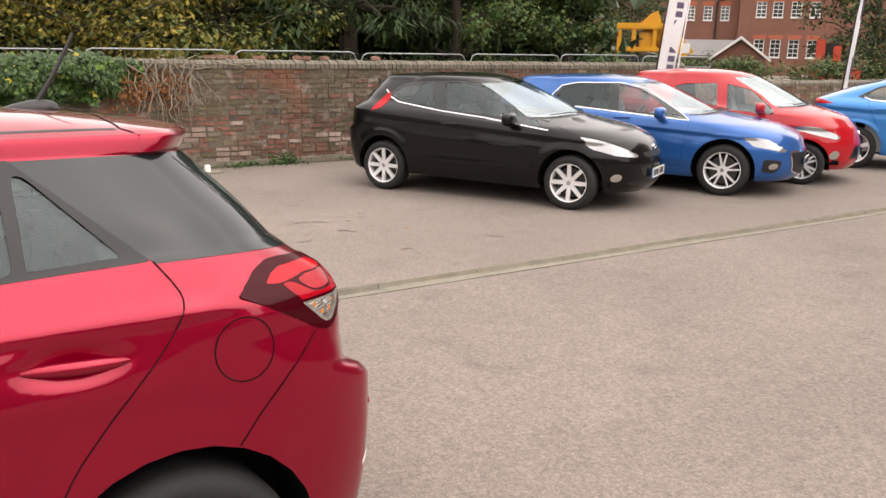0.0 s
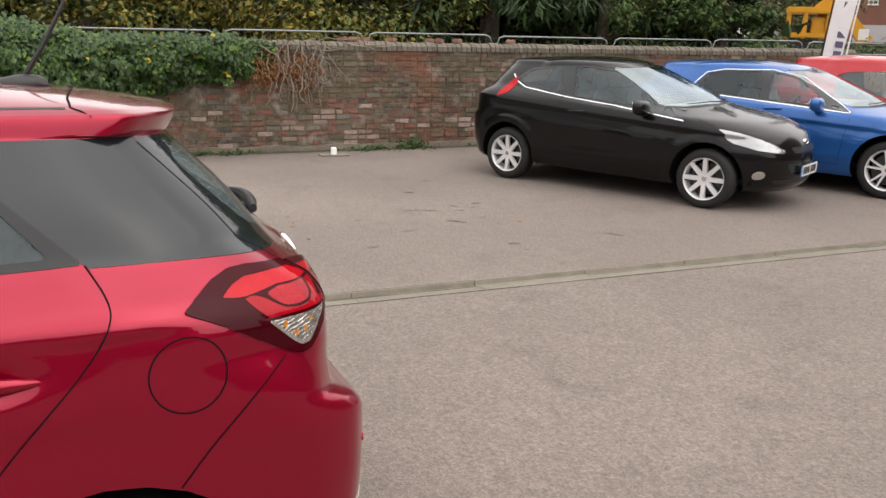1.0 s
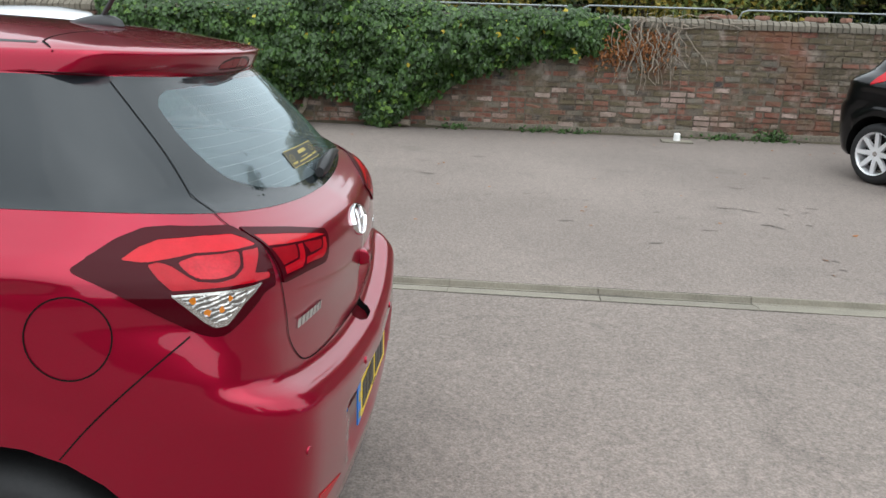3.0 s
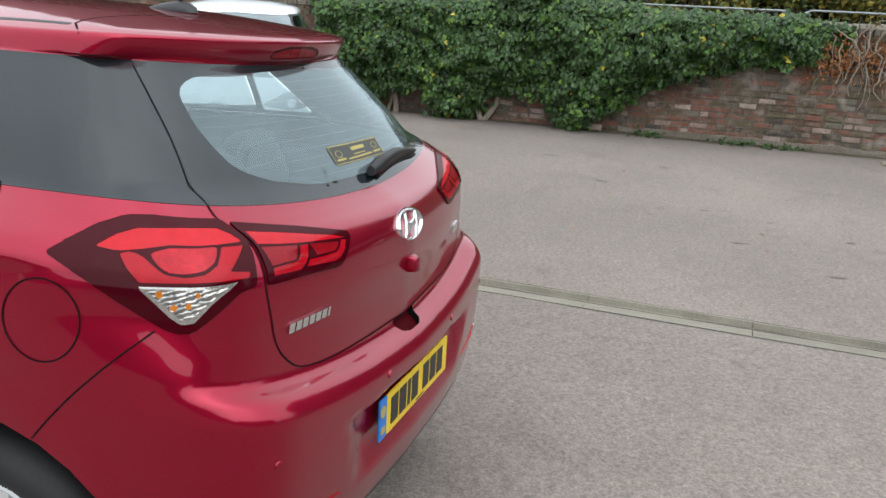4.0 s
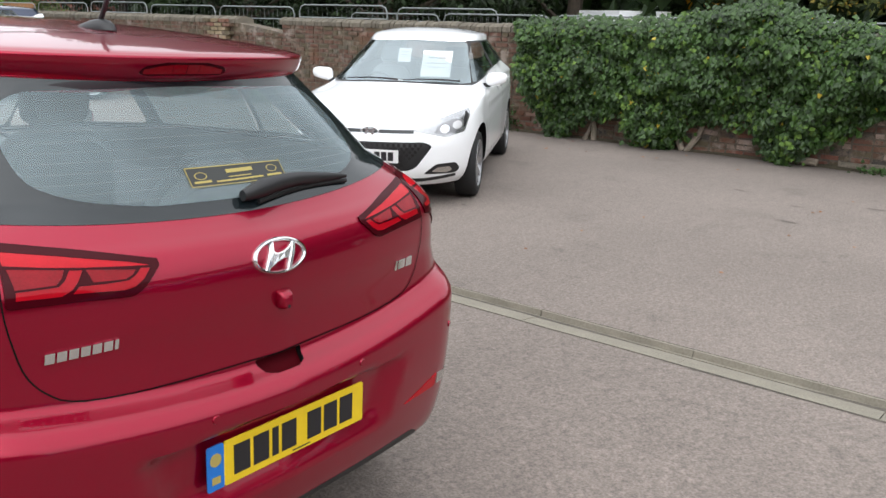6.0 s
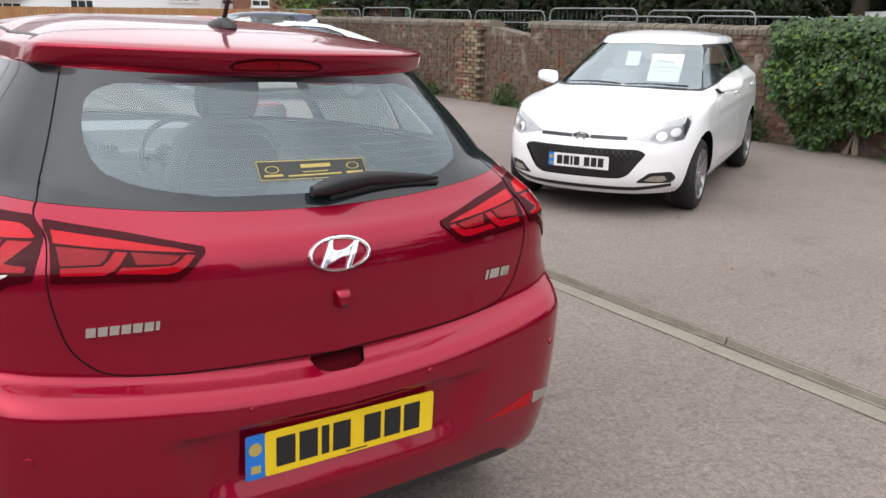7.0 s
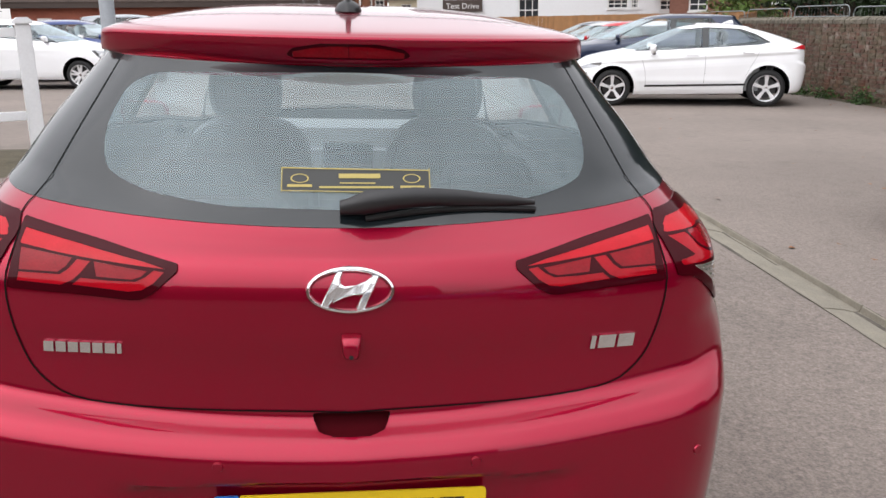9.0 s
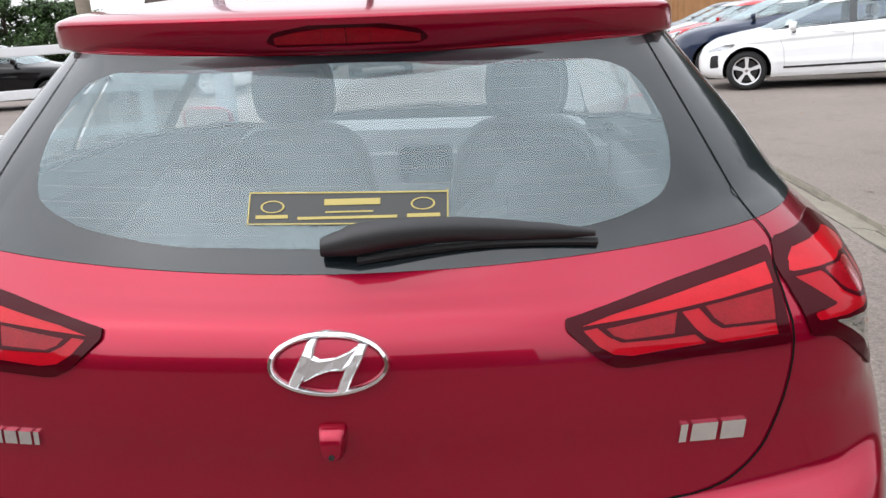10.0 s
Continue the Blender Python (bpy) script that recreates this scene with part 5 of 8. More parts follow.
scuttle(white, white_tree, (1, 1))
bm = bmesh.new()
for r_ in range(8):
    for c_ in range(-20, 21):
        x, z = c_ * 0.046 + (0.023 if r_ % 2 else 0), 0.365 + r_ * 0.028
        if abs(x) < 0.30 + (z - 0.342) * 0.75 and abs(x) < 0.48:
            loc, no, _, _ = white_tree.ray_cast(Vector((x, 8, z)), Vector((0, -1, 0)))
            if loc is not None:
                bmesh.ops.create_circle(bm, cap_ends=True, segments=6, radius=0.015, matrix=Matrix.Translation(loc + Vector((0, -0.006, 0))) @ pose(0, 0, 0, 90))
tagged(part("grille_mesh", bm, DARKALLOY, white), kind="stuff")

# black three-door
FI_PANES = [
    (rounded([(0.70, 1.18), (0.845, 1.30), (1.24, 1.352), (1.36, 1.075), (0.87, 1.122)], 0.03, 3), SHADEGLASS),
    (rounded([(1.43, 1.352), (1.60, 1.365), (1.94, 1.325), (2.30, 1.155), (2.53, 0.985), (1.53, 1.045)], 0.03, 3), SHADEGLASS),
    (rounded([(2.585, 1.02), (2.80, 0.915), (2.62, 0.945)], 0.01, 2), SHADEGLASS),
]
FI_FRAME = rounded([(0.66, 1.20), (0.83, 1.325), (1.24, 1.37), (1.62, 1.382), (1.97, 1.335), (2.34, 1.165), (2.84, 0.905), (1.53, 1.03), (0.86, 1.108)], 0.02, 2)
fiesta = variant(long=0.98, axles=(0.66, 3.149), dr=0.55, bowf=0.24, side=60, shape=creased((3.1, 0.80), (0.35, 0.965), 0.43, (0.66, 3.149), 0.44))
FI_LAMPS = [("tail_lamp", rounded([(0.49, 0.985), (0.56, 1.13), (0.68, 1.235), (0.70, 1.15), (0.64, 1.03)], 0.02, 2), "x", LAMPRED, lambda c: abs(c.x) > 0.35 and c.y < 1, 0.004)]
FI_LAMPS += both("headlamp", rounded([(0.825, 0.835), (0.70, 0.775), (0.42, 0.63), (0.46, 0.60), (0.68, 0.635), (0.80, 0.70)], 0.02, 2), "y", HEADLAMP, at_nose, 0.004)
FI_LAMPS += both("fog_lamp", circle(0.66, 0.385, 0.045, 12), "y", LAMPCLEAR, at_nose, 0.004)
FI_LAMPS += [("grille", rounded([(-0.42, 0.50), (0.42, 0.50), (0.36, 0.40), (-0.36, 0.40)], 0.03, 2), "y", GLOSSBLACK, at_nose, 0.001), ("upper_grille", rounded([(-0.34, 0.66), (0.34, 0.66), (0.30, 0.60), (-0.30, 0.60)], 0.02, 2), "y", BLACK, at_nose, 0.001), ("lower_slot", rounded([(-0.55, 0.335), (0.55, 0.335), (0.5, 0.29), (-0.5, 0.29)], 0.02, 2), "y", BLACK, at_nose, 0.001)]
FI_SEAMS = []
for g in (-1, 1):
    FI_SEAMS += [([(1.385, 1.06), (1.36, 0.9), (1.40, 0.6), (1.42, 0.36)], "x", g), ([(2.86, 0.90), (2.78, 0.65), (2.74, 0.36)], "x", g), ([(1.42, 0.34), (2.74, 0.34)], "x", g), ([(3.2, 0.85), (2.95, 0.93)], "x", g)]
black, black_tree = car("glossy black three-door hatchback with chrome window strip", parked((6.55, -3.98), 1, fiesta, 0), fiesta, BLACKPAINT, screen=I20_SCREEN, side_windows=FI_PANES, rear_window=I20_REAR,
    black_panels=[(FI_FRAME, GLOSSBLACK, "window_frame")], lamps=FI_LAMPS, seams=FI_SEAMS, style=(8, 0.0, 0.05, 0.042), chrome_line=[(0.60, 1.245), (0.70, 1.16), (0.836, 1.104), (1.461, 1.028), (2.06, 0.975), (2.88, 0.885)],
    handles=((1.62, 0.885, 0.2),), mirror=(2.42, 0.985, 0.78, 1.3), front_plate=(0, 3.93, 0.415))
nose_badge(black, black_tree, 0.70, 0.06, 0.028)
scuttle(black, black_tree, (1, 1))

# blue five-door
I30_PANES = [
    (rounded([(1.10, 1.07), (1.22, 1.27), (1.40, 1.315), (1.86, 1.328), (1.93, 1.01), (1.33, 1.05)], 0.03, 3), PRIVACY),
    (rounded([(2.03, 1.01), (1.98, 1.328), (2.30, 1.262), (2.66, 1.035), (2.68, 0.975)], 0.03, 3), GLASS),
    (rounded([(2.74, 0.975), (2.76, 1.0), (2.95, 0.93)], 0.01, 2), GLASS),
]
I30_FRAME = rounded([(1.02, 1.075), (1.19, 1.285), (1.40, 1.33), (1.98, 1.345), (2.33, 1.27), (2.98, 0.925), (1.93, 0.995), (1.33, 1.035)], 0.02, 2)
i30 = variant(long=1.08, wide=1.035, high=0.985, axles=(0.80, 3.45), wheel_r=0.325, bowf=0.22, side=60, shape=creased((3.4, 0.77), (0.3, 0.93), 0.42, (0.80, 3.45), 0.455))
I30_LAMPS = both("headlamp", rounded([(0.862, 0.755), (0.73, 0.735), (0.56, 0.59), (0.60, 0.57), (0.83, 0.64)], 0.015, 2), "y", HEADLAMP, at_nose, 0.004)
I30_LAMPS += [("grille", rounded([(-0.50, 0.565), (0.50, 0.565), (0.44, 0.34), (0.3, 0.30), (-0.3, 0.30), (-0.44, 0.34)], 0.03, 2), "y", BLACK, at_nose, 0.001)]
I30_LAMPS += both("fog_lamp", rounded([(0.62, 0.47), (0.79, 0.49), (0.78, 0.33), (0.66, 0.31)], 0.04, 3), "y", BLACK, at_nose, 0.003, ("fog_lens", circle(0.70, 0.40, 0.04, 12), LAMPCLEAR))
I30_SEAMS = []
for g in (-1, 1):
    I30_SEAMS += [([(1.95, 1.0), (1.94, 0.7), (1.95, 0.36)], "x", g), ([(3.0, 0.915), (2.95, 0.65), (2.92, 0.36)], "x", g), ([(1.2, 0.34), (2.92, 0.34)], "x", g), ([(1.05, 0.75), (1.15, 0.95), (1.1, 1.06)], "x", g)]
blue, blue_tree = car("metallic blue five-door hatchback with chrome-edged windows", parked((4.2, -7.55), 1, i30, 1), i30, BLUEPAINT, screen=[(a, b * 0.985) for a, b in I20_SCREEN], side_windows=I30_PANES, rear_window=I20_REAR,
    black_panels=[(I30_FRAME, GLOSSBLACK, "window_frame")], lamps=I30_LAMPS, seams=I30_SEAMS, style=(5, 0.17, 0.026, 0.020), alloy=ALLOY, chrome_line=[(1.0, 1.085), (1.33, 1.032), (1.93, 0.99), (2.98, 0.92)],
    handles=((1.28, 0.93, 0.2), (2.12, 0.915, 0.2)), mirror=(2.62, 1.0, 0.80, 1.3), front_plate=(0, 4.33, 0.44))
for g in (-1, 1):
    part("chrome_strip", ribbon(blue_tree, [(1.0, 1.085), (1.18, 1.293), (1.40, 1.338), (1.98, 1.352), (2.34, 1.278), (2.98, 0.925)], "x", g, 0.011, 0.004), CHROME, blue)
scuttle(blue, blue_tree, (1, 0.985))
edge = [(-0.52, 0.575), (0.52, 0.575), (0.455, 0.335), (0.3, 0.285), (-0.3, 0.285), (-0.455, 0.335), (-0.52, 0.575)]
part("grille_surround", ribbon(blue_tree, edge, "y", 1, 0.022, 0.006), CHROME, blue)

# small bright red hatchback
I10_PANES = [
    (rounded([(0.92, 1.0), (0.90, 1.28), (1.05, 1.32), (1.50, 1.34), (1.55, 1.005)], 0.03, 3), GLASS),
    (rounded([(1.685, 0.985), (1.64, 1.335), (1.97, 1.262), (2.30, 1.01), (2.33, 0.94)], 0.03, 3), GLASS),
]
i10 = variant(long=0.885, wide=0.92, high=1.04, axles=(0.5, 2.88), wheel_r=0.285, bowf=0.26, side=50, shape=creased((2.8, 0.80), (0.3, 0.93), 0.43, (0.5, 2.88), 0.40))
i10["yf"] = [v + (0.16 if k >= 12 else 0.08 if k == 11 else 0.0) for k, v in enumerate(i10["yf"])]
I10_PANES = [([(a + 0.12, b) for a, b in p], m) for p, m in I10_PANES]
I10_LAMPS = both("headlamp", rounded([(0.80, 0.81), (0.73, 0.80), (0.55, 0.66), (0.62, 0.63), (0.77, 0.70)], 0.03, 2), "y", HEADLAMP, lambda c: c.y > 2.5, 0.004)
I10_LAMPS += both("fog_lamp", circle(0.62, 0.42, 0.05, 12, 1.3), "y", LAMPCLEAR, lambda c: c.y > 2.5, 0.004)
I10_LAMPS += [("grille", rounded([(-0.34, 0.53), (0.34, 0.53), (0.42, 0.36), (-0.42, 0.36)], 0.05, 3), "y", BLACK, lambda c: c.y > 2.5, 0.001)]
I10_SEAMS = []
for g in (-1, 1):
    I10_SEAMS += [([(1.72, 1.0), (1.70, 0.7), (1.71, 0.36)], "x", g), ([(2.54, 0.90), (2.50, 0.65), (2.47, 0.36)], "x", g)]
small, small_tree = car("bright red small five-door hatchback", parked((4.31, -9.33), 1, i10, 1), i10, BRIGHTRED, screen=[(a * 0.92, b * 1.04) for a, b in I20_SCREEN], side_windows=I10_PANES, lamps=I10_LAMPS, seams=I10_SEAMS,
    handles=((1.22, 0.93, 0.18), (1.88, 0.91, 0.18)), mirror=(2.26, 1.03, 0.72, 1.25), front_plate=(0, 3.53, 0.45), style=(6, 0.14, 0.03, 0.03))
nose_badge(small, small_tree, 0.70, 0.055, 0.028)
scuttle(small, small_tree, (0.92, 1.04))

# light blue fastback
fast = dict(yr=[0.06, 0.01, -0.012, -0.03, -0.045, -0.05, -0.034, -0.004, -0.004, 0.0, 0.004, 0.0, 0.01, 0.04, 0.46, 0.84, 1.08, 1.12, 1.20, 1.32, 1.52, 1.72, 1.92])
FAST_PANES = [
    (rounded([(0.92, 1.13), (1.12, 1.255), (1.38, 1.345), (1.90, 1.378), (1.90, 1.05), (1.02, 1.095)], 0.02, 3), GLASS),
    (rounded([(2.02, 1.045), (2.02, 1.378), (2.34, 1.345), (2.70, 1.215), (3.12, 1.0)], 0.03, 3), GLASS),
]
FAST_FRAME = rounded([(0.84, 1.125), (1.10, 1.272), (1.36, 1.362), (1.96, 1.395), (2.36, 1.36), (3.22, 0.98), (2.0, 1.035), (1.05, 1.085)], 0.02, 2)
ioniq = variant(long=1.105, wide=1.045, axles=(0.88, 3.58), wheel_r=0.33, side=60, shape=creased((3.6, 0.80), (0.3, 0.97), 0.45, (0.88, 3.58), 0.44))
ioniq["yr"] = [0.17 + v * 0.81 if v < 0.9 else v for v in fast["yr"]]
ioniq["yf"] = [max(v + (0.10 if k >= 12 else 0.05 if k == 11 else 0.0), 2.1) for k, v in enumerate(ioniq["yf"])]
FAST_TAIL = [("tail_lamp", rounded([(0.10, 0.985), (0.10, 1.075), (0.33, 1.07), (0.52, 1.015)], 0.01, 2), "x", LAMPRED, lambda c: abs(c.x) > 0.35 and c.y < 1, 0.004)]
FAST_HEAD = both("headlamp", rounded([(0.87, 0.80), (0.74, 0.76), (0.56, 0.68), (0.60, 0.645), (0.84, 0.70)], 0.015, 2), "y", HEADLAMP, at_nose, 0.004) + both("intake", rounded([(0.68, 0.60), (0.78, 0.61), (0.78, 0.40), (0.66, 0.38)], 0.02, 2), "y", BLACK, at_nose, 0.002)
FAST_SEAMS = []
for g in (-1, 1):
    FAST_SEAMS += [([(1.96, 1.04), (1.95, 0.7), (1.97, 0.36)], "x", g), ([(3.10, 0.97), (3.0, 0.65), (2.98, 0.36)], "x", g), ([(1.0, 1.09), (1.1, 0.85), (1.25, 0.55)], "x", g)]
fast_kw = dict(side_windows=FAST_PANES, black_panels=[(FAST_FRAME, GLOSSBLACK, "window_frame")], lamps=FAST_TAIL + FAST_HEAD, seams=FAST_SEAMS, screen=[(a * 1.04, b) for a, b in I20_SCREEN], handles=((1.22, 0.95, 0.2), (2.18, 0.92, 0.2)), mirror=(2.85, 1.03, 0.82, 1.3), style=(5, 0.0, 0.040, 0.070))
iq_head = math.degrees(math.atan2(0.277, -0.96)) - 90
iq, iq_tree = car("white five-door fastback with dark lower door strip", parked((7.0, 13.2), -1, ioniq, 0, iq_head), ioniq, WHITEPAINT, alloy=ALLOY, **fast_kw)
for g in (-1, 1):
    part("door_strip", ribbon(iq_tree, [(1.25, 0.40), (3.0, 0.37)], "x", g, 0.035, 0.008), BLACK, iq)
bm = bmesh.new()
prism(bm, [(1.42, 1.45), (1.62, 1.46), (1.50, 1.51), (1.44, 1.515)], -0.02, 0.02, "x")
part("aerial_fin", bm, WHITEPAINT, iq)
car("light blue metallic fastback", pose(6.2, -12.0, 0, 0, 0, HEAD), ioniq, LIGHTBLUE, q=10, sub=3, chrome_line=[(0.95, 1.12), (1.05, 1.082), (2.0, 1.032), (3.1, 0.985)], **fast_kw)

# row of cars beyond the white fastback
big = variant(long=1.12, wide=1.05, high=1.13, axles=(0.85, 3.60), wheel_r=0.34)
BIG_PANES = [([(a * 1.12, b * 1.13) for a, b in p], m) for p, m in I20_PANES]
BIG_FRAME = [(a * 1.12, b * 1.13) for a, b in I20_FRAME]
step = Vector((0.277, 0.96)) * 2.75
for k, (spec, mat, lab, panes, frame_poly, scr) in enumerate((
        (big, DARKBLUE, "dark blue tall estate car with a pale windscreen", BIG_PANES, BIG_FRAME, [(a * 1.05, b * 1.13) for a, b in I20_SCREEN]),
        (i20, SILVER, "silver five-door hatchback in a parked row", I20_PANES, I20_FRAME, I20_SCREEN),
        (i20, BRIGHTRED, "bright red five-door hatchback in a parked row", I20_PANES, I20_FRAME, I20_SCREEN),
        (i20, SILVER, "pale silver hatchback in a parked row", I20_PANES, I20_FRAME, I20_SCREEN),
        (i20, GREYPAINT, "grey five-door hatchback in a parked row", I20_PANES, I20_FRAME, I20_SCREEN))):
    p = Vector((7.0, 13.2)) + step * (k + 1) + Vector((-0.65 - 0.5 * k, 0))
    car(lab, parked(p, -1, spec, 0, iq_head), spec, mat, q=9, sub=2, side_windows=panes, black_panels=[(frame_poly, GLOSSBLACK, "window_frame")], screen=scr, lamps=NOSE[:2] if spec is i20 else (), mirror=(2.5 * spec["axles"][1] / 3.17, 1.05 * max(spec["zr"]) / 1.474, 0.79), group="cars in the far row")

# cars across the yard
GZ = 0.21
def yard(label, wheel_xy, side, spec, which, head, mat, panes, frame_poly, scr):
    return car(label, parked(wheel_xy, side, spec, which, head, GZ), spec, mat, q=9, sub=2, side_windows=panes, black_panels=[(frame_poly, GLOSSBLACK, "window_frame")], screen=scr, rear_window=I20_TAILGLASS if spec is i20 else None, lamps=TAIL[2:4] + NOSE[:2] if spec is i20 else (), mirror=(2.5 * spec["axles"][1] / 3.17, 1.05 * max(spec["zr"]) / 1.474, 0.79), group="cars across the yard")


yard("white five-door hatchback behind a white fence", (-6.37, 17.7), 1, i20, 1, -95, WHITEPAINT, I20_PANES, I20_FRAME, I20_SCREEN)
yard("dark blue hatchback parked behind a white one", (-6.0, 20.4), 1, i20, 1, -92, DEEPBLUE, I20_PANES, I20_FRAME, I20_SCREEN)
yard("tall silver-grey car parked side on", (-5.2, 23.6), 1, big, 1, -92, STEELGREY, BIG_PANES, BIG_FRAME, [(a * 1.05, b * 1.13) for a, b in I20_SCREEN])
yard("bright red hatchback beyond a silver-grey car", (-6.3, 29.5), 1, i20, 1, -92, BRIGHTRED, I20_PANES, I20_FRAME, I20_SCREEN)
yard("black hatchback at the edge of the yard", (-9.9, 17.4), 1, i20, 1, -80, BLACKPAINT, I20_PANES, I20_FRAME, I20_SCREEN)
car("dark grey hatchback seen from behind with a yellow plate", parked((-3.85, 21.6), -1, i20, 0, 6, GZ), i20, GREYPAINT, q=9, sub=2, side_windows=I20_PANES, black_panels=[(I20_FRAME, GLOSSBLACK, "window_frame")], screen=I20_SCREEN, rear_window=I20_TAILGLASS, lamps=TAIL[:4], mirror=(2.42, 1.04, 0.78), rear_plate=(0, -0.031, 0.528), group="cars across the yard")
yard("dark estate car with pale roof bars", (-3.9, 33.5), 1, big, 1, -92, DARKBLUE, BIG_PANES, BIG_FRAME, [(a * 1.05, b * 1.13) for a, b in I20_SCREEN])

# ==== SETTING DETAIL ====
rng = random.Random(7)

# ---- drainage channel of concrete blocks ----
channel = thing("drainage_channel", "shallow concrete drainage channel across the tarmac", "channel", kind="structure")
bm = bmesh.new()
prof = [(0.0, 0.0), (0.012, -0.003), (0.06, -0.008), (0.12, -0.016), (0.155, -0.026), (0.19, -0.034), (0.212, -0.032), (0.222, 0.0), (0.23, 0.003)]
ends = []
for y in (0.002, 0.912):
    ends.append([bm.verts.new((x, y, z)) for x, z in prof] + [bm.verts.new((0.23, y, -0.1)), bm.verts.new((0.0, y, -0.1))])
n = len(ends[0])
for k in range(n):
    bm.faces.new((ends[0][k], ends[0][(k + 1) % n], ends[1][(k + 1) % n], ends[1][k]))
bm.faces.new(ends[0][::-1])
bm.faces.new(ends[1])
bmesh.ops.recalc_face_normals(bm, faces=bm.faces)
block_mesh = mesh_of("channel_block", bm, CONCRETE, True, 25)
for k in range(-26, 40):
    b = new("channel_block", block_mesh)
    b.parent = channel
    b.matrix_world = pose(KERB_X + 0.005, -0.035 + 0.915 * k, 0.002 + rng.uniform(-0.003, 0.003), 0, rng.uniform(-0.6, 0.6), rng.uniform(-0.25, 0.25))

# dark silt along the bottom of the channel, and the open joint against the tarmac
SILT = material("dark silt", (0.085, 0.074, 0.060), 0.95, var=0.5, scale=3.0, fine=40)
silt = thing("silt", "dark silt and grit lying in the drainage channel", "silt", kind="stuff")
for nm, x, z, wide in (("silt_line", 0.192, -0.0285, 0.017), ("joint_line", 0.240, 0.0045, 0.004), ("joint_line", -0.003, 0.0055, 0.0085)):
    bm = bmesh.new()
    last = None
    for k in range(900):
        y = -20 + k * 0.05
        wd = max(0.0, wide * (0.45 + 2.2 * noise.noise(Vector((y * 1.4, x * 9, 1)))) + rng.uniform(-0.002, 0.002))
        xm = KERB_X + x + 0.006 * noise.noise(Vector((y * 2.2, 4, x)))
        row = [bm.verts.new((xm - wd, y, z - 0.003)), bm.verts.new((xm, y, z)), bm.verts.new((xm + wd, y, z - 0.003))]
        if last:
            bm.faces.new((last[0], last[1], row[1], row[0]))
            bm.faces.new((last[1], last[2], row[2], row[1]))
        last = row
    ob = new(nm, mesh_of(nm, bm, SILT, True, 40))
    ob.parent = silt
    tagged(ob, kind="stuff")

# ---- brick wall ----
def wall_x(y):
    return 9.35 - 0.045 * max(0.0, y - 5)


def weather(m):
    """Old stains over bricks and joints alike: lichen and soot, salt bloom, smeared mortar, a little rust."""
    n, l = m.node_tree.nodes, m.node_tree.links
    b, g = n["Principled BSDF"], n.new("ShaderNodeNewGeometry")
    last = b.inputs["Base Color"].links[0].from_socket
    for shift, scale, detail, lo, hi, amount, colour in ((0, 2.3, 7.0, 0.42, 0.68, 0.75, (0.105, 0.086, 0.052)), (11, 1.3, 9.0, 0.55, 0.70, 0.5, (0.075, 0.058, 0.038)), (23, 3.6, 10.0, 0.58, 0.69, 0.58, (0.38, 0.32, 0.28)), (37, 13.0, 6.0, 0.50, 0.64, 0.62, (0.20, 0.155, 0.118)), (51, 24.0, 4.0, 0.58, 0.70, 0.65, (0.055, 0.038, 0.028)), (71, 1.1, 6.0, 0.56, 0.70, 0.45, (0.24, 0.075, 0.04))):
        mp, t, r, mx = n.new("ShaderNodeMapping"), n.new("ShaderNodeTexNoise"), n.new("ShaderNodeMapRange"), n.new("ShaderNodeMix")
        mp.inputs["Location"].default_value = (shift, shift * 0.7, -shift)
        t.inputs["Scale"].default_value, t.inputs["Detail"].default_value = scale, detail
        l.new(g.outputs["Position"], mp.inputs["Vector"])
        l.new(mp.outputs[0], t.inputs["Vector"])
        r.inputs["From Min"].default_value, r.inputs["From Max"].default_value, r.inputs["To Max"].default_value = lo, hi, amount
        l.new(t.outputs["Fac"], r.inputs["Value"])
        mx.data_type = "RGBA"
        l.new(r.outputs[0], mx.inputs[0])
        l.new(last, mx.inputs[6])
        mx.inputs[7].default_value = (*colour, 1)
        last = mx.outputs[2]
    l.new(last, b.inputs["Base Color"])


def brick_material(name, dark, light, tint):
    m = material(name, dark, 0.92, var=0.3, scale=9.0, fine=55.0, bump=0.5, tint=light, island=0.9, rand=0.9)
    weather(m)
    return m


RED_BRICK = brick_material("red brick", (0.13, 0.044, 0.030), (0.30, 0.128, 0.088), None)
BROWN_BRICK = brick_material("weathered brown brick", (0.060, 0.045, 0.028), (0.165, 0.134, 0.078), None)
DARK_BRICK = brick_material("dark red brick", (0.085, 0.036, 0.028), (0.20, 0.095, 0.065), None)
GREY_BRICK = brick_material("grey brick", (0.11, 0.098, 0.078), (0.22, 0.20, 0.16), None)
PALE_BRICK = brick_material("salt-stained pink brick", (0.25, 0.14, 0.11), (0.46, 0.36, 0.31), None)
SOOT_BRICK = brick_material("sooty blue-black brick", (0.035, 0.032, 0.034), (0.085, 0.075, 0.072), None)
BUFF_BRICK = brick_material("buff brick", (0.24, 0.18, 0.10), (0.38, 0.30, 0.18), None)
COPING = material("coping brick", (0.14, 0.123, 0.095), 0.95, var=0.35, scale=5, fine=50, bump=0.5, island=0.8)
MORTAR = material("old mortar", (0.125, 0.105, 0.083), 0.95, var=0.35, scale=2.0, fine=40, bump=0.4)
weather(MORTAR)

wall = thing("wall_east", "old weathered red brick boundary wall with rounded coping", "wall", kind="structure")
Y0, Y1, COURSES = -30.0, 18.6, 19


def wall_courses(y):
    return 17 if 10.35 < y < 11.5 else 14 if y < -12.5 else COURSES


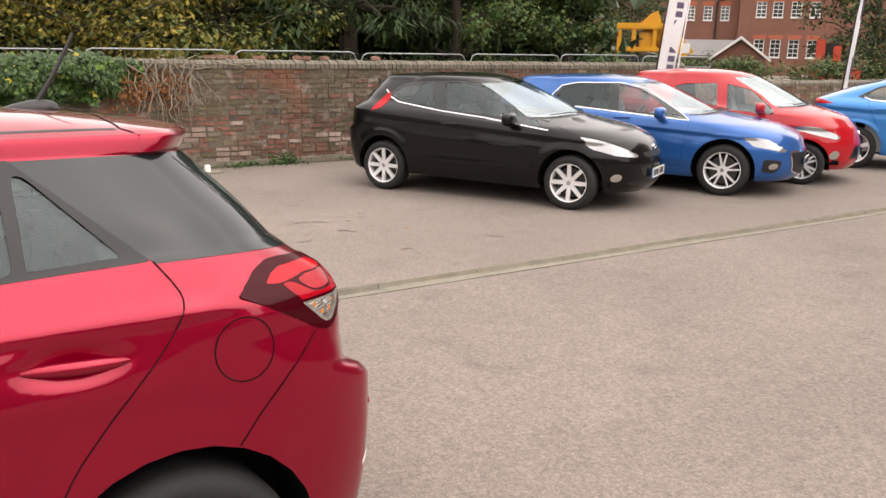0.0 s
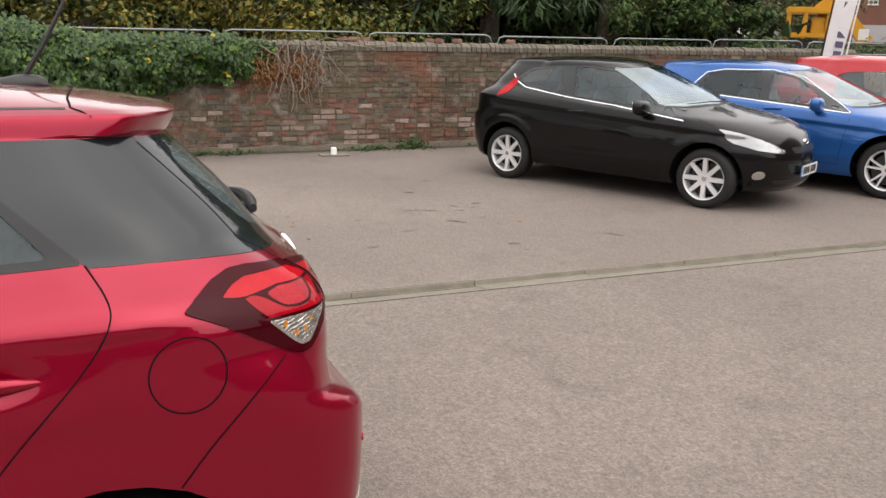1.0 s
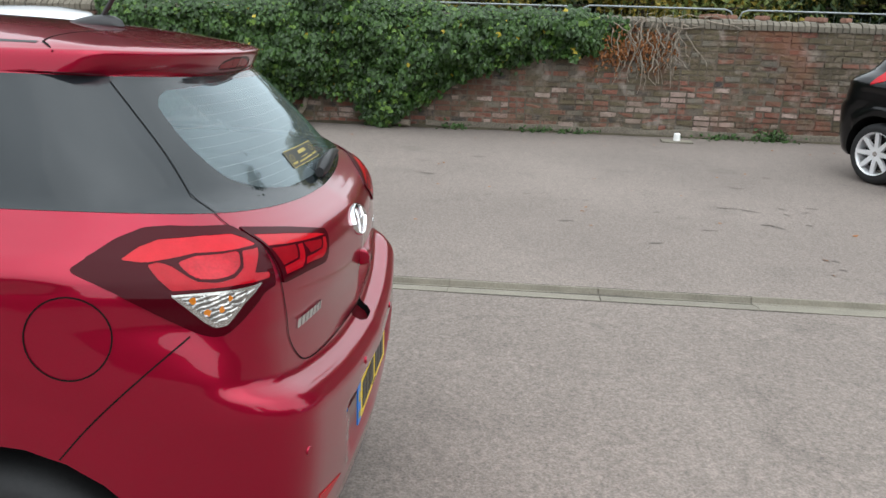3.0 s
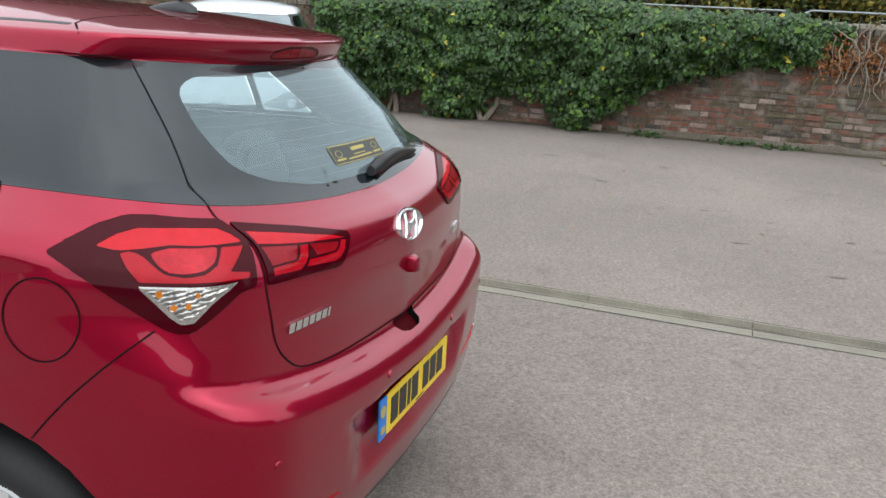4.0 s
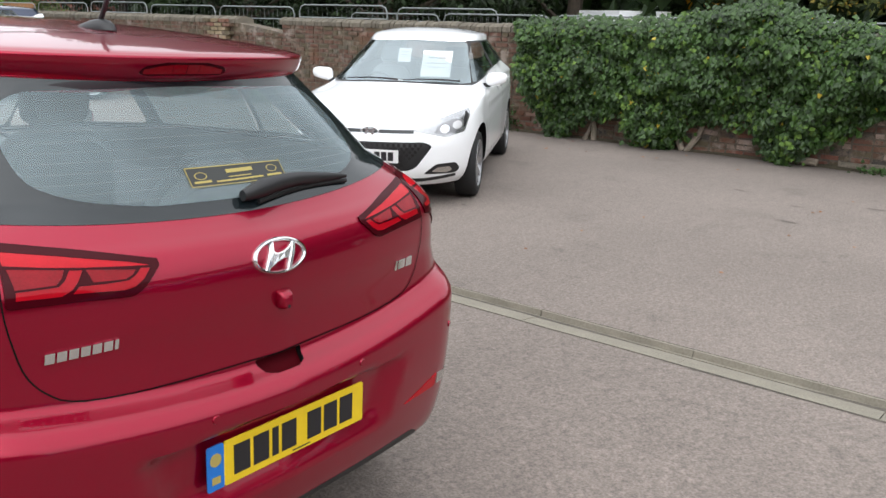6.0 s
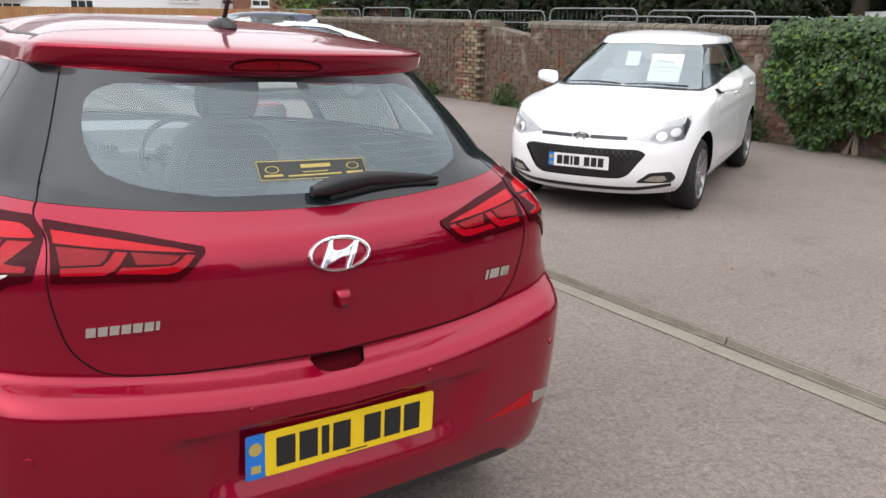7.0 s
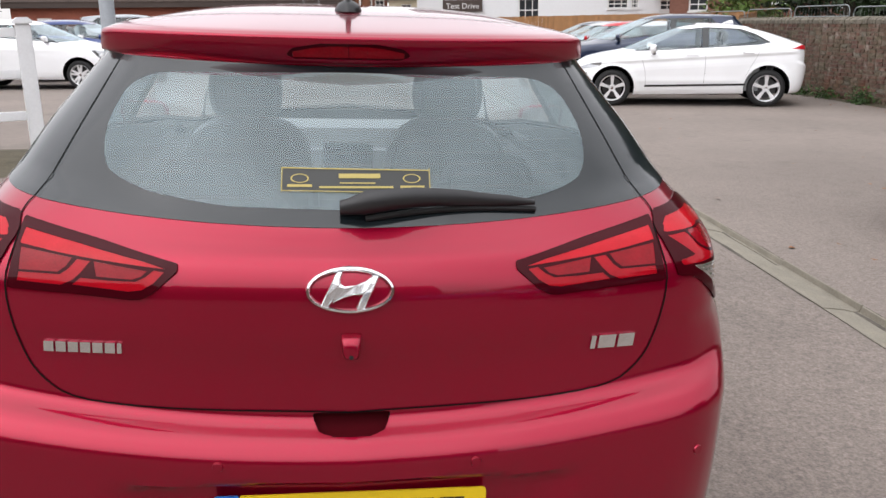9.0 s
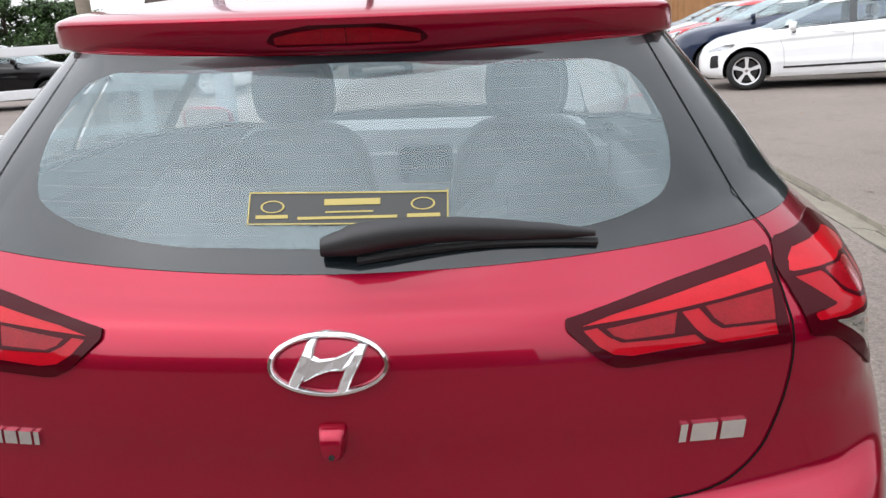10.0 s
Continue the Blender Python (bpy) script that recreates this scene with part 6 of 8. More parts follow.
bm = bmesh.new()
ys = [Y0, -12.51, -12.5, 5.0, 10.35, 10.36, 11.5, 11.51, Y1]
rows = []
for y in ys:
    top = wall_courses(y) * 0.075
    rows.append([bm.verts.new((wall_x(y) + dx, y, z)) for dx, z in ((0, -0.1), (0, top), (0.33, top), (0.33, -0.1))])
for u, v in zip(rows, rows[1:]):
    for k in range(3):
        bm.faces.new((u[k], u[k + 1], v[k + 1], v[k]))
bm.faces.new(rows[0])
bm.faces.new(rows[-1][::-1])
bmesh.ops.recalc_face_normals(bm, faces=bm.faces)
part("mortar_core", bm, MORTAR, wall, smooth=False)

BRICK_V = [(-1, -1, -1), (1, -1, -1), (1, 1, -1), (-1, 1, -1), (-1, -1, 1), (1, -1, 1), (1, 1, 1), (-1, 1, 1)]
BRICK_F = [(0, 4, 7, 3), (4, 5, 6, 7), (0, 1, 5, 4), (3, 7, 6, 2), (0, 3, 2, 1)]
joined = {}


def kind_of(y, k):
    r = rng.random()
    if y > 5.2:
        return DARK_BRICK if r < 0.8 else BROWN_BRICK if r < 0.95 else GREY_BRICK
    edge = 8 + 2 * math.sin(y * 1.3) + rng.uniform(-1.5, 1.5)
    if k < edge:
        if k < 9 and noise.noise(Vector((y * 1.1, k * 0.35, 3.0))) > 0.10 and r < 0.42:
            return PALE_BRICK
        r = rng.random()
        return RED_BRICK if r < 0.40 else DARK_BRICK if r < 0.60 else PALE_BRICK if r < 0.67 else BROWN_BRICK if r < 0.85 else SOOT_BRICK if r < 0.95 else GREY_BRICK
    if y < -8:
        return RED_BRICK if r < 0.45 else BUFF_BRICK if r < 0.65 else BROWN_BRICK
    if y < -1.9:
        return BROWN_BRICK if r < 0.66 else GREY_BRICK if r < 0.78 else DARK_BRICK if r < 0.90 else RED_BRICK if r < 0.96 else SOOT_BRICK
    return GREY_BRICK if r < 0.40 else RED_BRICK if r < 0.60 else BROWN_BRICK if r < 0.82 else DARK_BRICK


loose = []
for k in range(COURSES):
    y = Y0 + (0.1125 if k % 2 else 0.0)
    while y < Y1 - 0.2:
        header = rng.random() < 0.3
        ln = 0.1025 if header else 0.215
        yc = y + ln / 2
        if k < wall_courses(yc):
            p = (wall_x(yc) + rng.uniform(-0.006, 0.008) + (rng.uniform(0, 0.010) if k < 9 and rng.random() < 0.3 else 0), yc, k * 0.075 + 0.0375 + rng.uniform(-0.003, 0.003))
            half = (0.016, ln / 2 - rng.uniform(0, 0.005), 0.0315 - rng.uniform(0, 0.003))
            mat = kind_of(yc, k)
            if -3.15 < yc < -1.45 and k < COURSES or (-1.45 <= yc < 0.1 and k < 6):
                loose.append((p, half, mat, header))
            else:
                V, F = joined.setdefault(mat.name, ([], []))
                b = len(V)
                V += [(p[0] + a * half[0] + rng.uniform(-0.004, 0.008), p[1] + c * (half[1] - rng.uniform(-0.002, 0.015)), p[2] + d * (half[2] - rng.uniform(-0.003, 0.010))) for a, c, d in BRICK_V]
                F += [tuple(i + b for i in f) for f in BRICK_F]
        y += ln + 0.0105
for mat in (RED_BRICK, BROWN_BRICK, DARK_BRICK, GREY_BRICK, BUFF_BRICK, PALE_BRICK, SOOT_BRICK):
    if mat.name in joined:
        me = bpy.data.meshes.new("brickwork")
        me.from_pydata(joined[mat.name][0], [], joined[mat.name][1])
        me.materials.append(mat)
        ob = new("brickwork", me)
        ob.parent = wall
        tagged(ob, kind="stuff")

# coping of bricks on edge with rounded tops
V, F = [], []
y = Y0
while y < Y1:
    z = wall_courses(y) * 0.075
    wdt = rng.uniform(0.068, 0.082)
    tilt = rng.uniform(-0.008, 0.008)
    if not (10.35 < y < 11.5):
        x0, h = wall_x(y) - 0.03 + rng.uniform(-0.01, 0.01), 0.125 + rng.uniform(-0.012, 0.008)
        outline_ = [(0.0, 0.0), (0.0, h * 0.55), (0.05, h * 0.88), (0.13, h), (0.26, h), (0.34, h * 0.85), (0.39, h * 0.5), (0.39, 0.0)]
        b = len(V)
        for yy in (y + 0.003, y + wdt - 0.004):
            V += [(x0 + a, yy + tilt * c * 6, z + c) for a, c in outline_]
        m_ = len(outline_)
        F += [(b + i, b + i + 1, b + m_ + i + 1, b + m_ + i) for i in range(m_ - 1)]
        F += [tuple(b + i for i in range(m_))[::-1], tuple(b + m_ + i for i in range(m_))]
    y += wdt + 0.004
me = bpy.data.meshes.new("coping")
me.from_pydata(V, [], F)
me.materials.append(COPING)
cp = new("coping", me)
cp.parent = wall
tagged(cp, kind="stuff")

# projecting foot course of dark weathered concrete
bm = bmesh.new()
rows = []
for k in range(70):
    y = -6.0 + k * 0.1
    h = 0.085 + 0.02 * noise.noise(Vector((y * 2.1, 3, 0))) + rng.uniform(-0.006, 0.006)
    d = 0.045 + 0.015 * noise.noise(Vector((y * 3.3, 7, 0)))
    rows.append([bm.verts.new((wall_x(y) - a, y, z)) for a, z in ((d + 0.01, -0.02), (d, h * 0.7), (d - 0.015, h), (-0.01, h + 0.012))])
for u, v in zip(rows, rows[1:]):
    for k in range(3):
        bm.faces.new((u[k], v[k], v[k + 1], u[k + 1]))
bm.faces.new(rows[0])
bm.faces.new(rows[-1][::-1])
bmesh.ops.recalc_face_normals(bm, faces=bm.faces)
FOOT = material("mossy foot concrete", (0.13, 0.11, 0.085), 0.95, var=0.45, scale=5.0, fine=40.0, bump=0.6)
part("foot_course", bm, FOOT, wall)

# pier of paler brick
pier = thing("brick_pier", "pale buff brick pier on the old wall", "pier", kind="structure")
for k in range(20):
    for j, (dx, dy) in enumerate(((0, 0), (0, 0.225), (0, 0.45))):
        yy = 11.75 + dy + (0.11 if k % 2 else 0)
        bm = boxed(-0.03, 0.24, -0.105, 0.105, -0.032, 0.032, bevel=0.006)
        ob = part("brick", bm, BUFF_BRICK if rng.random() < 0.45 else RED_BRICK if rng.random() < 0.5 else BROWN_BRICK, pier, smooth=False)
        ob.matrix_world = pose(wall_x(yy) - 0.09 + rng.uniform(-0.006, 0.006), yy, 0.04 + k * 0.075)

# ---- rubble and tops along the wall ----
RUBBLE = material("brick rubble", (0.26, 0.14, 0.10), 0.9, var=0.4, scale=8, bump=0.3, rand=0.8)
for k in range(10):
    yy = rng.choice((-2.3, -3.1, -3.6, -4.4, -5.2, -2.7)) + rng.uniform(-0.3, 0.3)
    bm = boxed(-0.05, 0.05, -0.07, 0.07, -0.03, 0.03, bevel=0.012)
    ob = new("brick_piece", mesh_of("brick_piece", bm, RUBBLE, False))
    ob.matrix_world = pose(wall_x(yy) + rng.uniform(0.08, 0.25), yy, 1.425 + 0.125 + 0.027, rng.uniform(-6, 6), rng.uniform(-6, 6), rng.uniform(0, 180))
    tagged(ob, "broken red brick piece lying on the coping", "brick", "loose bricks")

# ---- steel fence panels behind the wall ----
STEEL = material("galvanised steel", (0.26, 0.28, 0.28), 0.5, 0.6, var=0.1)


def fence_panel(w, h):
    root = thing("fence_panel", "galvanised steel temporary fence panel behind the wall", "fence", group="fence panels")
    bm = bmesh.new()
    r = 0.12
    pts = [(0, 0.02, 0.0), (0, 0.02, h - r), (0, 0.06, h - 0.03), (0, r + 0.02, h), (0, w - r - 0.02, h), (0, w - 0.06, h - 0.03), (0, w - 0.02, h - r), (0, w - 0.02, 0.0)]
    tube(bm, pts, 0.013, 8)
    part("panel_frame", bm, STEEL, root)
    for z in (0.15, h - 0.22):
        bm = bmesh.new()
        tube(bm, [(0, 0.02, z), (0, w - 0.02, z)], 0.012, 6)
        part("cross_bar", bm, STEEL, root)
    bm = bmesh.new()
    for k in range(1, int(w / 0.12)):
        tube(bm, [(0.01, k * 0.12, 0.1), (0.01, k * 0.12, h - 0.04)], 0.0022, 4, cap=False)
    tagged(part("wire_mesh", bm, STEEL, root), kind="stuff")
    return root


first = fence_panel(2.15, 1.665)
first.matrix_world = pose(10.25, -14.3, 0)
for k in range(1, 11):
    copy_thing(first, pose(10.25 + 0.03 * math.sin(k * 2.1), -14.3 + 2.2 * k, 0.012 * math.sin(k * 1.7), 0, 0, rng.uniform(-1, 1)))
tall = fence_panel(2.15, 1.75)
tall.matrix_world = pose(10.0, 6.3, 0)
for k in range(1, 7):
    copy_thing(tall, pose(10.0 - 0.1 * k, 6.3 + 2.25 * k, 0.03 * math.sin(k * 1.9), 0, 0, 2.5))

# ---- foliage ----
def leaf_material(name, a, b, island=1.0):
    return material(name, a, 0.5, var=0.25, scale=0.8, fine=9.0, tint=b, island=island, spec=0.22)


IVY = leaf_material("ivy leaf", (0.006, 0.019, 0.004), (0.052, 0.112, 0.019))
IVY.node_tree.nodes["Principled BSDF"].inputs["Specular IOR Level"].default_value = 0.34
IVY.node_tree.nodes["Principled BSDF"].inputs["Roughness"].default_value = 0.42
# pale green, for the lime bush and for the ivy's sky-lit clusters
PALELEAF = leaf_material("young ivy leaf", (0.045, 0.105, 0.018), (0.125, 0.20, 0.036))
YELLOWLEAF = leaf_material("yellow leaf", (0.30, 0.22, 0.02), (0.42, 0.34, 0.04))
BROWNLEAF = leaf_material("dead brown leaf", (0.14, 0.055, 0.02), (0.30, 0.12, 0.04))
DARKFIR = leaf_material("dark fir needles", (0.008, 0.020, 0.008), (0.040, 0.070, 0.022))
# darker copy of DARKFIR, with the crowns' deep shade put into its colour
SHADEFIR = leaf_material("deep shade fir needles", (0.004, 0.010, 0.004), (0.022, 0.036, 0.013))
CYPRESS = leaf_material("cypress green", (0.018, 0.045, 0.014), (0.07, 0.13, 0.035))
OLIVE = leaf_material("olive green leaf", (0.03, 0.05, 0.012), (0.13, 0.15, 0.032))
AUTUMN = leaf_material("autumn yellow leaf", (0.09, 0.078, 0.012), (0.28, 0.21, 0.03))
BARK = material("bark", (0.055, 0.042, 0.03), 0.95, var=0.4, scale=6, fine=40, bump=0.6)
DEADWOOD = material("grey dead stem", (0.24, 0.20, 0.155), 0.9, var=0.3, scale=8, fine=60, bump=0.4)


class Leaves:
    """Collects small folded leaves into one mesh."""

    def __init__(self):
        self.v, self.f = [], []

    def leaf(self, p, n, up, ln, wd, fold=0.25):
        n = n.normalized()
        s = n.cross(up)
        if s.length < 1e-3:
            s = n.orthogonal()
        s.normalize()
        u = s.cross(n)
        b = len(self.v)
        self.v += [tuple(p), tuple(p + u * ln * 0.35 + s * wd * 0.5 - n * fold * wd), tuple(p + u * ln), tuple(p + u * ln * 0.35 - s * wd * 0.5 - n * fold * wd)]
        self.f += [(b, b + 1, b + 2), (b, b + 2, b + 3)]

    def build(self, name, mat):
        me = bpy.data.meshes.new(name)
        me.from_pydata(self.v, [], self.f)
        me.materials.append(mat)
        return me


def rvec(r):
    while True:
        v = Vector((r.uniform(-1, 1), r.uniform(-1, 1), r.uniform(-1, 1)))
        if 0.05 < v.length < 1:
            return v.normalized()


# ivy over the wall
def ivy_low(y):
    """Lower edge of the ivy along the wall."""
    pts = ((-1.75, 1.35), (-1.35, 1.16), (-0.6, 1.02), (0.1, 0.85), (0.6, 0.60), (1.05, 0.30), (1.35, 0.02), (1.7, 0.05), (1.95, 0.45), (2.6, 0.42), (2.9, 0.12), (3.1, 0.04), (3.5, 0.10), (3.7, 0.42), (4.2, 0.35), (4.5, 0.05), (4.9, 0.03), (5.15, 0.6), (5.35, 1.2), (5.5, 1.5))
    return float(np.interp(y, [p[0] for p in pts], [p[1] for p in pts]))


def ivy_high(y):
    pts = ((-1.75, 1.50), (-1.0, 1.60), (-0.4, 1.58), (0.5, 1.60), (1.3, 1.72), (1.9, 1.93), (2.4, 1.86), (3.0, 1.70), (4.0, 1.66), (5.0, 1.66), (5.5, 1.58))
    return float(np.interp(y, [p[0] for p in pts], [p[1] for p in pts]))


ivy = thing("ivy", "dense dark green ivy hanging over the brick wall", "ivy", kind="stuff")
lv, ly, lg = Leaves(), Leaves(), Leaves()
for k in range(27000):
    y = rng.uniform(-1.75, 5.5)
    lo, hi = ivy_low(y) + rng.gauss(0, 0.05) + 0.10 * noise.noise(Vector((y * 5, 0, 7))), ivy_high(y) + rng.gauss(0, 0.035) + 0.07 * noise.noise(Vector((y * 4, 0, 2)))
    if hi - lo < 0.03:
        continue
    z = lo + (hi - lo) * rng.random() ** 0.9
    t = (z - lo) / (hi - lo)
    thick = min(1.0, (hi - lo) / 0.9) * (0.10 + 0.30 * math.sin(math.pi * min(1, t * 0.75 + 0.12))) * (1 + 0.6 * noise.noise(Vector((y * 1.6, z * 2.2, 0.3))) + 0.65 * noise.noise(Vector((y * 4.5, z * 5.5, 4.3))))
    if t > 0.93:
        d = rng.uniform(-0.35, thick)
    else:
        d = thick * rng.uniform(0.45, 1.15)
    p = Vector((wall_x(y) - d, y, z))
    n = Vector((-1, 0.25 * rng.uniform(-1, 1) * 2, 0.35 + 0.6 * (t > 0.85))) + rvec(rng) * 0.55
    size = rng.uniform(0.04, 0.095)
    # clusters of paler, prouder leaves; sky-facing brightness is put into their colour
    spray = noise.noise(Vector((y * 6.0, z * 7.0, 8.1))) + 0.5 * noise.noise(Vector((y * 1.3, z * 1.5, 2.1)))
    sky_lit = rng.random() < (0.45 if spray > 0.42 else 0.02)
    if sky_lit:
        p.x -= rng.uniform(0.0, 0.05)
    (ly if rng.random() < 0.006 else lg if sky_lit else lv).leaf(p, n, Vector((rng.uniform(-0.5, 0.5), rng.uniform(-0.7, 0.7), -1)), size, size * rng.uniform(0.85, 1.15))
for nm, L, mt in (("ivy_leaves", lv, IVY), ("yellow_leaves", ly, YELLOWLEAF), ("young_leaves", lg, PALELEAF)):
    ob = new(nm, L.build(nm, mt))
    ob.parent = ivy
    tagged(ob, kind="stuff")
bm = bmesh.new()
for y0, y1, z1 in ((1.42, 1.2, 0.6), (2.75, 2.4, 0.6), (2.80, 3.1, 0.7), (4.1, 4.15, 0.5), (4.25, 4.0, 0.6), (3.5, 3.45, 0.6)):
    pts = [(wall_x(y0) - 0.09, y0, 0.0), (wall_x(y0) - 0.07, y0 + (y1 - y0) * 0.4, z1 * 0.35), (wall_x(y0) - 0.05, y0 + (y1 - y0) * 0.7 + 0.04, z1 * 0.7), (wall_x(y1) - 0.04, y1, z1)]
    tube(bm, pts, 0.045, 7, taper=0.02)
tube(bm, [(9.18, 1.1, 0.06), (9.2, 1.35, 0.07), (9.22, 1.75, 0.16)], 0.045, 7, taper=0.05)
part("ivy_stem", bm, DEADWOOD, ivy)

# dead climber
dead = thing("dead_climber", "bare grey stems and brown leaves of a dead climber", "climber", kind="stuff")
bm = bmesh.new()
for k in range(34):
    y = rng.uniform(-2.5, -1.45)
    z = rng.uniform(1.25, 1.56)
    pts = [Vector((wall_x(y) - rng.uniform(0.03, 0.12), y, z))]
    drift = rng.uniform(-0.5, 0.5)
    for j in range(7):
        q = pts[-1] + Vector((rng.uniform(-0.03, 0.02), drift * 0.07 + rng.uniform(-0.06, 0.06), -rng.uniform(0.03, 0.13)))
        q.x = min(q.x, wall_x(y) - 0.025)
        pts.append(q)
    tube(bm, pts, rng.uniform(0.007, 0.017), 5, taper=0.004)
for k in range(16):
    y = rng.uniform(-3.2, -1.4)
    pts = [Vector((wall_x(y) + rng.uniform(-0.08, 0.1), y, 1.50 + rng.uniform(-0.04, 0.06)))]
    for j in range(5):
        pts.append(pts[-1] + Vector((rng.uniform(-0.05, 0.05), rng.uniform(-0.18, 0.12), rng.uniform(-0.04, 0.04))))
    tube(bm, pts, 0.010, 5, taper=0.004)
part("dead_stem", bm, DEADWOOD, dead)
L = Leaves()
for k in range(700):
    y, z = rng.gauss(-1.55, 0.16) if rng.random() < 0.6 else rng.gauss(-2.05, 0.15), rng.gauss(1.16, 0.13)
    L.leaf(Vector((wall_x(y) - rng.uniform(0.03, 0.13), y, z)), Vector((-1, 0, 0.2)) + rvec(rng) * 0.7, Vector((0, rng.uniform(-0.6, 0.6), -1)), rng.uniform(0.03, 0.065), 0.035)
ob = new("dead_leaves", L.build("dead_leaves", BROWNLEAF))
ob.parent = dead
tagged(ob, kind="stuff")

# weeds along the foot of the wall
weeds = thing("weeds", "small green weeds along the foot of the wall", "weeds", kind="stuff")
L = Leaves()
for y0, h, nn, sp in ((-3.75, 0.13, 150, 0.22), (-3.2, 0.06, 60, 0.3), (-2.9, 0.05, 60, 0.3), (-1.1, 0.06, 60, 0.25), (-0.6, 0.06, 70, 0.3), (0.5, 0.1, 70, 0.2), (-5, 0.08, 60, 0.3), (5.75, 0.42, 420, 0.28), (6.2, 0.25, 160, 0.3), (10.9, 0.38, 330, 0.25), (10.4, 0.15, 120, 0.3), (13.4, 0.30, 260, 0.35), (14.6, 0.2, 160, 0.4), (15.5, 0.2, 160, 0.4), (3.25, 0.3, 260, 0.22), (7.2, 0.1, 80, 0.4), (8.5, 0.1, 80, 0.4), (9.4, 0.12, 90, 0.3)):
    for k in range(nn):
        y = rng.gauss(y0, sp * 0.6)
        z = abs(rng.gauss(0, 0.5)) * h
        L.leaf(Vector((wall_x(y) - abs(rng.gauss(0.05, 0.09)) - 0.02, y, min(z, h))), rvec(rng) + Vector((-0.5, 0, 0.8)), rvec(rng), rng.uniform(0.04, 0.08), 0.045)
ob = new("weed_leaves", L.build("weed_leaves", CYPRESS))
ob.parent = weeds
tagged(ob, kind="stuff")

# soil and moss line where tarmac meets the wall
SOIL = material("soil and moss", (0.07, 0.058, 0.035), 0.95, var=0.45, scale=4, fine=30, bump=0.6)
bm = bmesh.new()
prev = None
for k in range(160):
    y = -18 + k * 0.23
    x = wall_x(y)
    a = (bm.verts.new((x - 0.10 - 0.10 * abs(noise.noise(Vector((y * 1.7, 0, 0)))), y, 0.004)), bm.verts.new((x + 0.02, y, 0.035 + 0.02 * noise.noise(Vector((y * 3, 1, 0))))))
    if prev:
        bm.faces.new((prev[0], a[0], a[1], prev[1]))
    prev = a
bmesh.ops.recalc_face_normals(bm, faces=bm.faces)
tagged(new("verge", mesh_of("verge", bm, SOIL)), "strip of soil and moss under the wall", "soil", kind="structure")

# fallen leaves on the tarmac
litter = thing("fallen_leaves", "scattered small fallen leaves on the tarmac", "leaves", kind="stuff")
L = Leaves()
for k in range(170):
    x, y = rng.uniform(3.2, 9.0), rng.uniform(-9, 15)
    if rng.random() < 0.3:
        x = rng.uniform(8.2, 9.0)
    L.leaf(Vector((x, y, 0.006)), Vector((0, 0, 1)) + rvec(rng) * 0.25, rvec(rng), rng.uniform(0.03, 0.07), 0.035, 0.1)
for x, y in ((3.05, 5.6), (2.9, 3.9), (2.62, 2.3)):
    L.leaf(Vector((x, y, 0.012)), Vector((0, 0, 1)) + rvec(rng) * 0.25, rvec(rng), 0.07, 0.05, 0.1)
ob = new("litter_leaves", L.build("litter_leaves", BROWNLEAF))
ob.parent = litter
tagged(ob, kind="stuff")

# dark worn scuffs in the tarmac
SCUFF = material("dark worn tarmac", (0.130, 0.110, 0.096), 0.95, var=0.3, scale=6, fine=60)
scuffs = thing("tarmac_scuffs", "small dark worn scuffs in the tarmac", "scuffs", kind="stuff")
bm = bmesh.new()
for k in range(42):
    x, y = rng.uniform(3.2, 8.6), rng.uniform(-8.0, 4.0)
    if rng.random() < 0.6:
        x, y = rng.gauss(5.0, 1.0), rng.gauss(-2.6, 1.6)
    if x < 3.3 or x > 9.0:
        continue
    ln, wd, a = rng.uniform(0.03, 0.11), rng.uniform(0.010, 0.024), rng.gauss(1.35, 0.35)
    ring = []
    for j in range(9):
        t = 2 * math.pi * j / 9
        u, v = ln * math.cos(t) * rng.uniform(0.6, 1.1), wd * math.sin(t) * rng.uniform(0.5, 1.2)
        ring.append(bm.verts.new((x + u * math.cos(a) - v * math.sin(a), y + u * math.sin(a) + v * math.cos(a), 0.004)))
    bm.faces.new(ring)
bmesh.ops.recalc_face_normals(bm, faces=bm.faces)
tagged(part("scuff_marks", bm, SCUFF, scuffs), kind="stuff")

# short white post stub by the wall
stub = thing("post_stub", "short white post stub on a square concrete pad", "post", pose(8.86, -2.44, 0))
part("pad", boxed(-0.11, 0.11, -0.2, 0.2, 0, 0.02, bevel=0.006), CONCRETE, stub)
bm = bmesh.new()
lathe(bm, [(0.02, 0.045), (0.105, 0.042), (0.115, 0.03), (0.115, 0.001)], 16, "z")
part("stub", bm, PAPER, stub)

